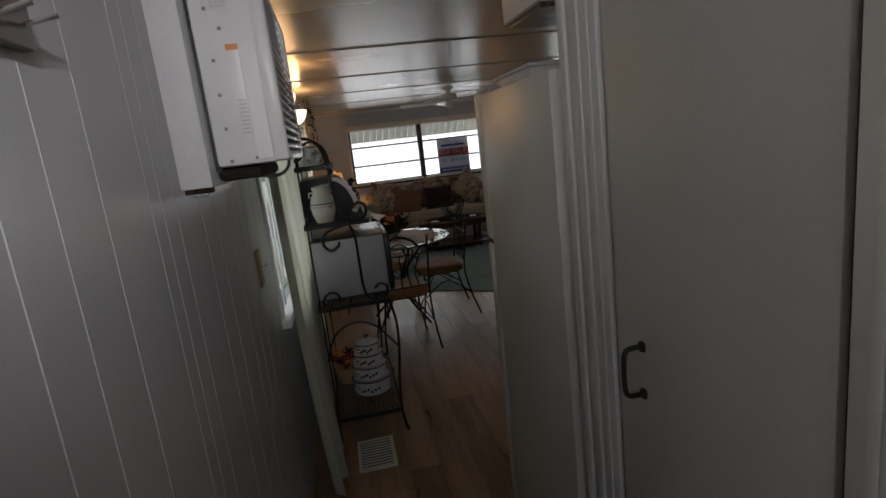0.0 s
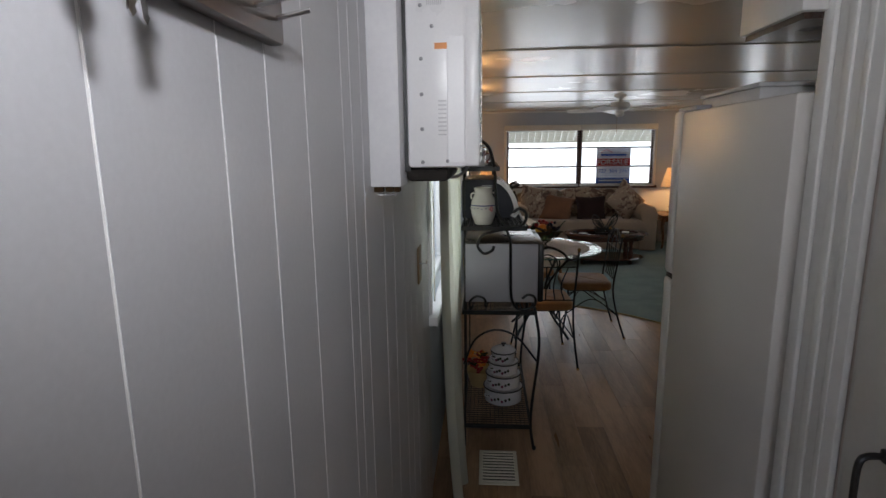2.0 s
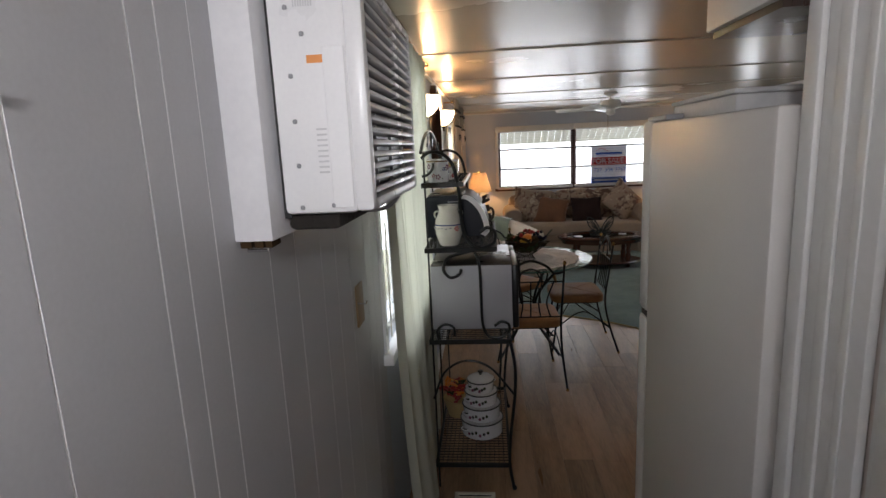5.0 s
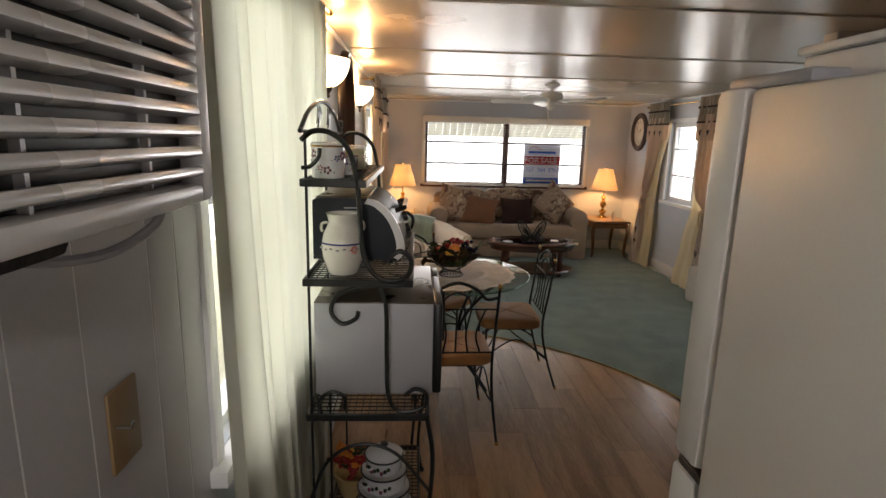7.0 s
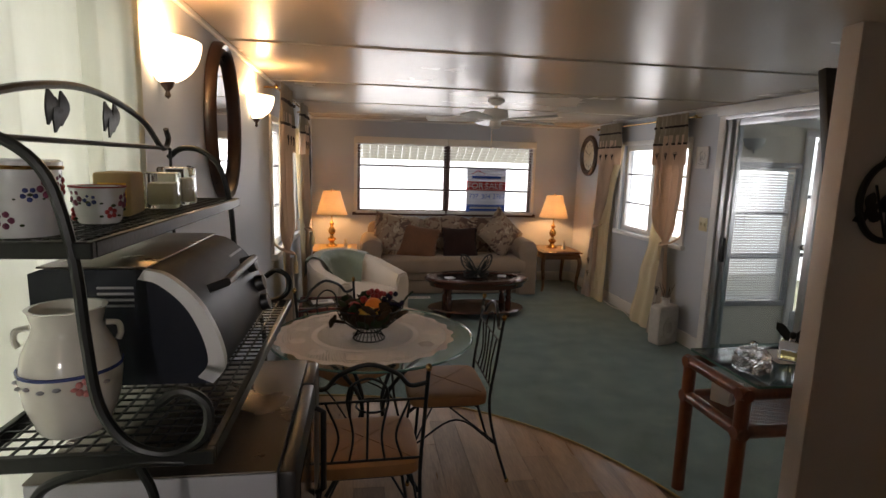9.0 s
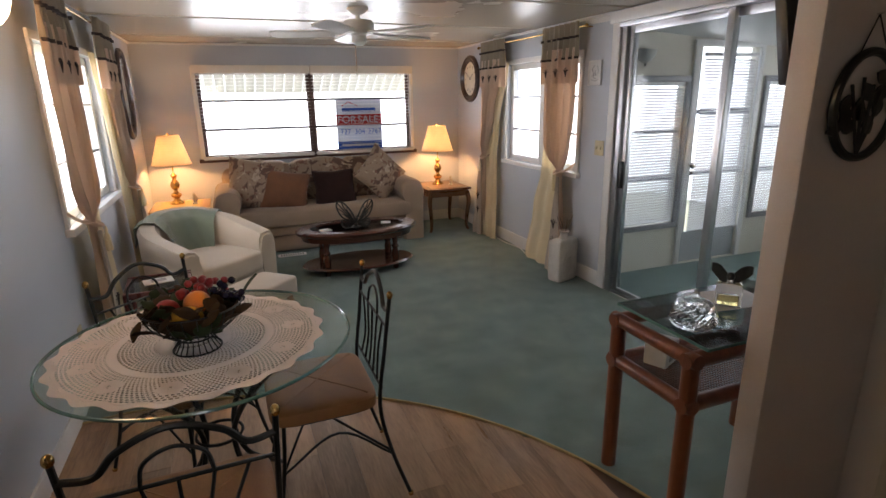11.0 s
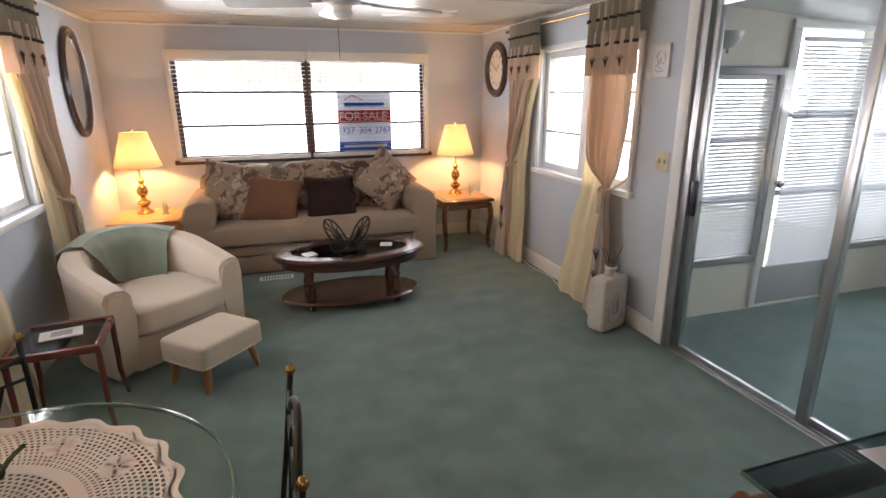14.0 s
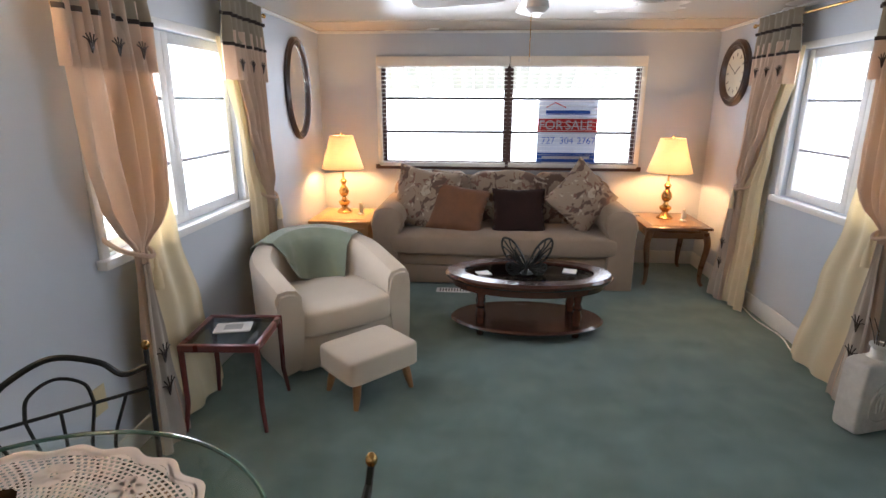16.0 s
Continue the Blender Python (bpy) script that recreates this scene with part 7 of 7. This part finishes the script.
toaster_oven()
vs = thing("stoneware_jug", "cream stoneware jug with blue band and pink flower", "jug", pose(0.232, 4.115, 1.1835))
part("body", olathe([(0.0, 0.0), (0.040, 0.0), (0.046, 0.006), (0.060, 0.05), (0.064, 0.085), (0.058, 0.12), (0.046, 0.145), (0.042, 0.158), (0.047, 0.178), (0.050, 0.182), (0.044, 0.182), (0.038, 0.158), (0.0, 0.15)], 36), M_PORC, vs)
part("blue_band", olathe([(0.0655, 0.094), (0.0655, 0.098), (0.0635, 0.0985), (0.0635, 0.0935)], 36), M_BLUE, vs)
for i in range(9):
    a = radians(-170 + 18 * i)
    part("painted_leaf", puff(bm_new(), (0.0635 * math.cos(a), 0.0635 * math.sin(a), 0.080 + 0.003 * (i % 2)), (0.011, 0.011, 0.006), 1, 1, 8, 6), M_GREYP if i != 6 else M_PINK, vs)
for q in range(5):
    a = radians(-52 + 6 * math.cos(q * 1.256))
    part("painted_petal", puff(bm_new(), (0.0632 * math.cos(a), 0.0632 * math.sin(a), 0.080 + 0.009 * math.sin(q * 1.256)), (0.010, 0.010, 0.010), 1, 1, 8, 6), M_PINK, vs)
part("handle", tube(bm_new(), curve([(-0.044, -0.012, 0.155), (-0.058, -0.018, 0.152), (-0.061, -0.018, 0.138), (-0.058, -0.016, 0.128)], 5), 0.0042, 8), M_PORC, vs)
part("handle", tube(bm_new(), curve([(0.044, 0.012, 0.155), (0.058, 0.018, 0.152), (0.061, 0.018, 0.138), (0.058, 0.016, 0.128)], 5), 0.0042, 8), M_PORC, vs)


def flowers_on(parent, r, z0, z1, n, seed, mats):
    """Printed sprays: five petals round a heart, and a pair of leaves beside each."""
    rnd = random.Random(seed)
    for i in range(n):
        a, z, q = 2 * math.pi * (i + rnd.uniform(-0.2, 0.2)) / n, rnd.uniform(z0, z1), rnd.uniform(0.006, 0.0095)
        bm = bm_new()
        for k in range(5):
            t = k * 1.2566 + i
            b = a + q * math.cos(t) / r
            puff(bm, (r * math.cos(b), r * math.sin(b), z + q * math.sin(t)), (q * 1.25, q * 1.25, q * 1.25), 1, 1, 8, 6)
        part("printed_flower", bm, mats[i % len(mats)], parent)
        for k in (-1, 1):
            b = a + k * 2.3 * q / r
            part("printed_leaf", puff(bm_new(), (r * math.cos(b), r * math.sin(b), z - 0.9 * q), (q, q, q * 0.6), 1, 1, 8, 6), M_GREENL, parent)


tin = thing("floral_canister", "white canister printed with plum flowers", "canister", pose(0.195, 4.10, 1.4705))
part("body", olathe([(0.0, 0.0), (0.046, 0.0), (0.047, 0.004), (0.047, 0.086), (0.0, 0.086)], 32), M_ENAMEL, tin)
part("lid", olathe([(0.049, 0.0862), (0.049, 0.097), (0.045, 0.100), (0.0, 0.100)], 32), M_ENAMEL, tin)
part("lid_rim", olathe([(0.0495, 0.087), (0.0505, 0.09), (0.0495, 0.092)], 32), M_BRASS, tin)
flowers_on(tin, 0.0445, 0.015, 0.075, 13, 2, (M_PLUM, M_RED, M_PLUM, M_BLUE))
cup = thing("floral_cup", "small white cup with red and blue fruit print", "cup", pose(0.225, 4.245, 1.4705))
part("body", olathe([(0.0, 0.0), (0.028, 0.0), (0.032, 0.006), (0.038, 0.05), (0.040, 0.058), (0.037, 0.058), (0.034, 0.05), (0.0, 0.01)], 28), M_ENAMEL, cup)
flowers_on(cup, 0.034, 0.014, 0.045, 9, 5, (M_PLUM, M_BLUE, M_RED))
part("rim", tube(bm_new(), [(0.0395 * math.cos(a), 0.0395 * math.sin(a), 0.058) for a in np.linspace(0, 2 * math.pi, 29)[:-1]], 0.0015, 5, True), M_RED, cup)
pk = thing("candle_packet", "yellow printed packet leaning on the shelf", "packet", pose(0.20, 4.385, 1.4705, 0, 0, 10))
part("body", obox((-0.03, -0.055, 0), (0.03, 0.055, 0.078), 0.006), M_CARDB, pk)
part("print", obox((-0.022, -0.0565, 0.02), (0.022, -0.0552, 0.06)), M_LEMON, pk)
for i, (y, hh) in enumerate(((4.53, 0.075), (4.62, 0.085))):
    gb = thing("glass_block", "clear square glass candle block on the shelf", "glass block", pose(0.225, y, 1.4705, 0, 0, 8 - 14 * i), "glass blocks")
    part("block", obox((-0.032, -0.032, 0), (0.032, 0.032, hh), 0.005), M_CRYSTAL, gb)
    part("wax", obox((-0.024, -0.024, 0.008), (0.024, 0.024, hh * 0.7), 0.004), M_IVORY, gb)


def enamel_pots():
    z = 0.1405
    for i, (r, hgt) in enumerate(((0.108, 0.088), (0.096, 0.078), (0.083, 0.069), (0.068, 0.060))):
        p = thing("enamel_pot", "white enamel pot with black rim and fruit print", "pot", pose(0.345, 4.33, z), "stack of enamel pots")
        part("body", olathe([(0.0, 0.0), (r * 0.90, 0.0), (r * 0.97, 0.006), (r, hgt - 0.008), (r * 1.02, hgt - 0.002), (r * 0.97, hgt - 0.002), (0.0, 0.012)], 36), M_ENAMEL, p)
        part("rim", tube(bm_new(), [(r * 1.02 * math.cos(a), r * 1.02 * math.sin(a), hgt - 0.003) for a in np.linspace(0, 2 * math.pi, 41)[:-1]], 0.0035, 6, True), M_DARK, p, "black enamel rim")
        for a in (100, 280):
            ca, sa = math.cos(radians(a - 60)), math.sin(radians(a - 60))
            part("handle", tube(bm_new(), curve([(r * ca - 0.022 * sa, r * sa + 0.022 * ca, hgt * 0.6), ((r + 0.016) * ca - 0.016 * sa, (r + 0.016) * sa + 0.016 * ca, hgt * 0.58), ((r + 0.016) * ca + 0.016 * sa, (r + 0.016) * sa - 0.016 * ca, hgt * 0.58), (r * ca + 0.022 * sa, r * sa - 0.022 * ca, hgt * 0.6)], 4), 0.004, 6), M_ENAMEL, p)
        for q in range(8):
            a = radians(-150 + 11 * q)
            part("fruit_print", puff(bm_new(), (r * 0.975 * math.cos(a), r * 0.975 * math.sin(a), hgt * 0.42 + 0.008 * math.sin(q * 2.1)), (0.015, 0.015, 0.017), 1, 1, 8, 6), (M_DARK, M_GREENL, M_PLUM)[q % 3], p)
        z += hgt
    lid = thing("pot_lid", "white enamel lid with black knob on the pots", "lid", pose(0.345, 4.33, z))
    part("dome", olathe([(0.068, 0.0), (0.069, 0.004), (0.05, 0.016), (0.02, 0.022), (0.0, 0.023)], 32), M_ENAMEL, lid)
    part("knob", olathe([(0.007, 0.022), (0.007, 0.030), (0.015, 0.036), (0.013, 0.044), (0.0, 0.047)], 18), M_DARK, lid)


enamel_pots()
fl = thing("flower_basket", "basket of red and orange silk autumn flowers", "flower basket", pose(0.215, 4.52, 0.1405))
part("basket", olathe([(0.0, 0.0), (0.06, 0.0), (0.085, 0.09), (0.088, 0.10), (0.078, 0.10), (0.0, 0.02)], 24), M_CARDB, fl)
rnd = random.Random(12)
for i in range(26):
    a, r, z = rnd.uniform(0, 6.28), rnd.uniform(0.0, 0.09), rnd.uniform(0.10, 0.20)
    mt = rnd.choice((M_RED, M_ORANGEF, M_LEMON, M_RED, M_GREENL))
    bm = bm_new()
    for q in range(5):
        puff(bm, (0.017 * math.cos(q * 1.256), 0.017 * math.sin(q * 1.256), 0.004 * (q % 2)), (0.026, 0.026, 0.010), 1, 1, 8, 5)
    part("bloom", bm, mt, fl).matrix_basis = pose(r * math.cos(a), r * math.sin(a), z, rnd.uniform(-60, 60), rnd.uniform(-60, 60), rnd.uniform(0, 360))

# ---- hall panelling and floor planks, piece by piece ----
rnd = random.Random(21)
known = [1.767, 1.933, 2.038, 2.166, 2.351, 2.410, 2.490, 2.678, 2.808]
step = [0.165, 0.118, 0.129, 0.19, 0.101, 0.20, 0.13]
cuts = known[:]
i = 0
while cuts[-1] < 3.52:
    cuts.append(cuts[-1] + step[i % 7])
    i += 1
cuts = [c for c in cuts if c < 3.55] + [3.634]
i = 6
while cuts[0] > -0.35:
    cuts.insert(0, cuts[0] - step[i % 7])
    i -= 1
solo("trim_panel_end", obox((0.001, 3.636, 0.836), (0.016, 3.652, 2.06), 0.004), M_WHITE, "white quarter-round strip ending the panelling", "trim", kind="structure")
# the grooves' bright lines come from this backing's white colour
lining = solo("trim_panel_backing", obox((0.0003, cuts[0], 0.0), (0.0058, 3.634, CEIL - 0.001)), M_GROOVE, "backing coloured white for the light caught in the panel grooves", "trim", kind="structure")
for a, b in zip(cuts, cuts[1:]):
    part("panel", obox((0.0059, a + 0.0018, 0.001), (0.0066, b - 0.0018, CEIL - 0.002)), M_PANEL, lining)

base = solo("floor_planks", obox((0.0, -0.5, -0.0055), (0.86, 2.0, -0.003)), M_VBASE, "warm brown wood-look vinyl plank floor", "floor", kind="structure")
PW, PL = 0.152, 0.92
nc = int(2.92 / PW) + 1
for c in range(nc):
    x0 = c * PW
    x1 = min(x0 + PW, 2.899)
    if x1 - x0 < 0.02:
        continue
    y = -0.5 - rnd.uniform(0, PL)
    lim = min(arc_y(x0 + 0.0), arc_y(x1))
    if x1 > ARC[0] + ARC[2] - 0.01 or x0 > 2.2:
        lim = 5.05
    while y < lim:
        ya_, yb_ = max(y, -0.5), y + PL
        pts = None
        g = 0.0006
        if yb_ < lim:
            pts = [(x0 + g, ya_ + g), (x1 - g, ya_ + g), (x1 - g, yb_ - g), (x0 + g, yb_ - g)]
        elif x0 > 2.2:
            pts = [(x0 + g, ya_ + g), (x1 - g, ya_ + g), (x1 - g, lim), (x0 + g, lim)]
        else:
            top = [(xx, min(yb_, arc_y(xx)) - 0.001) for xx in np.linspace(x1 - g, x0 + g, 6)]
            pts = [(x0 + g, ya_ + g), (x1 - g, ya_ + g)] + [(float(p), float(q)) for p, q in top]
        if ya_ < lim - 0.01:
            part("plank", prism(bm_new(), pts, -0.003, 0.0), M_VINYL, base, smooth=False)
        y += PL
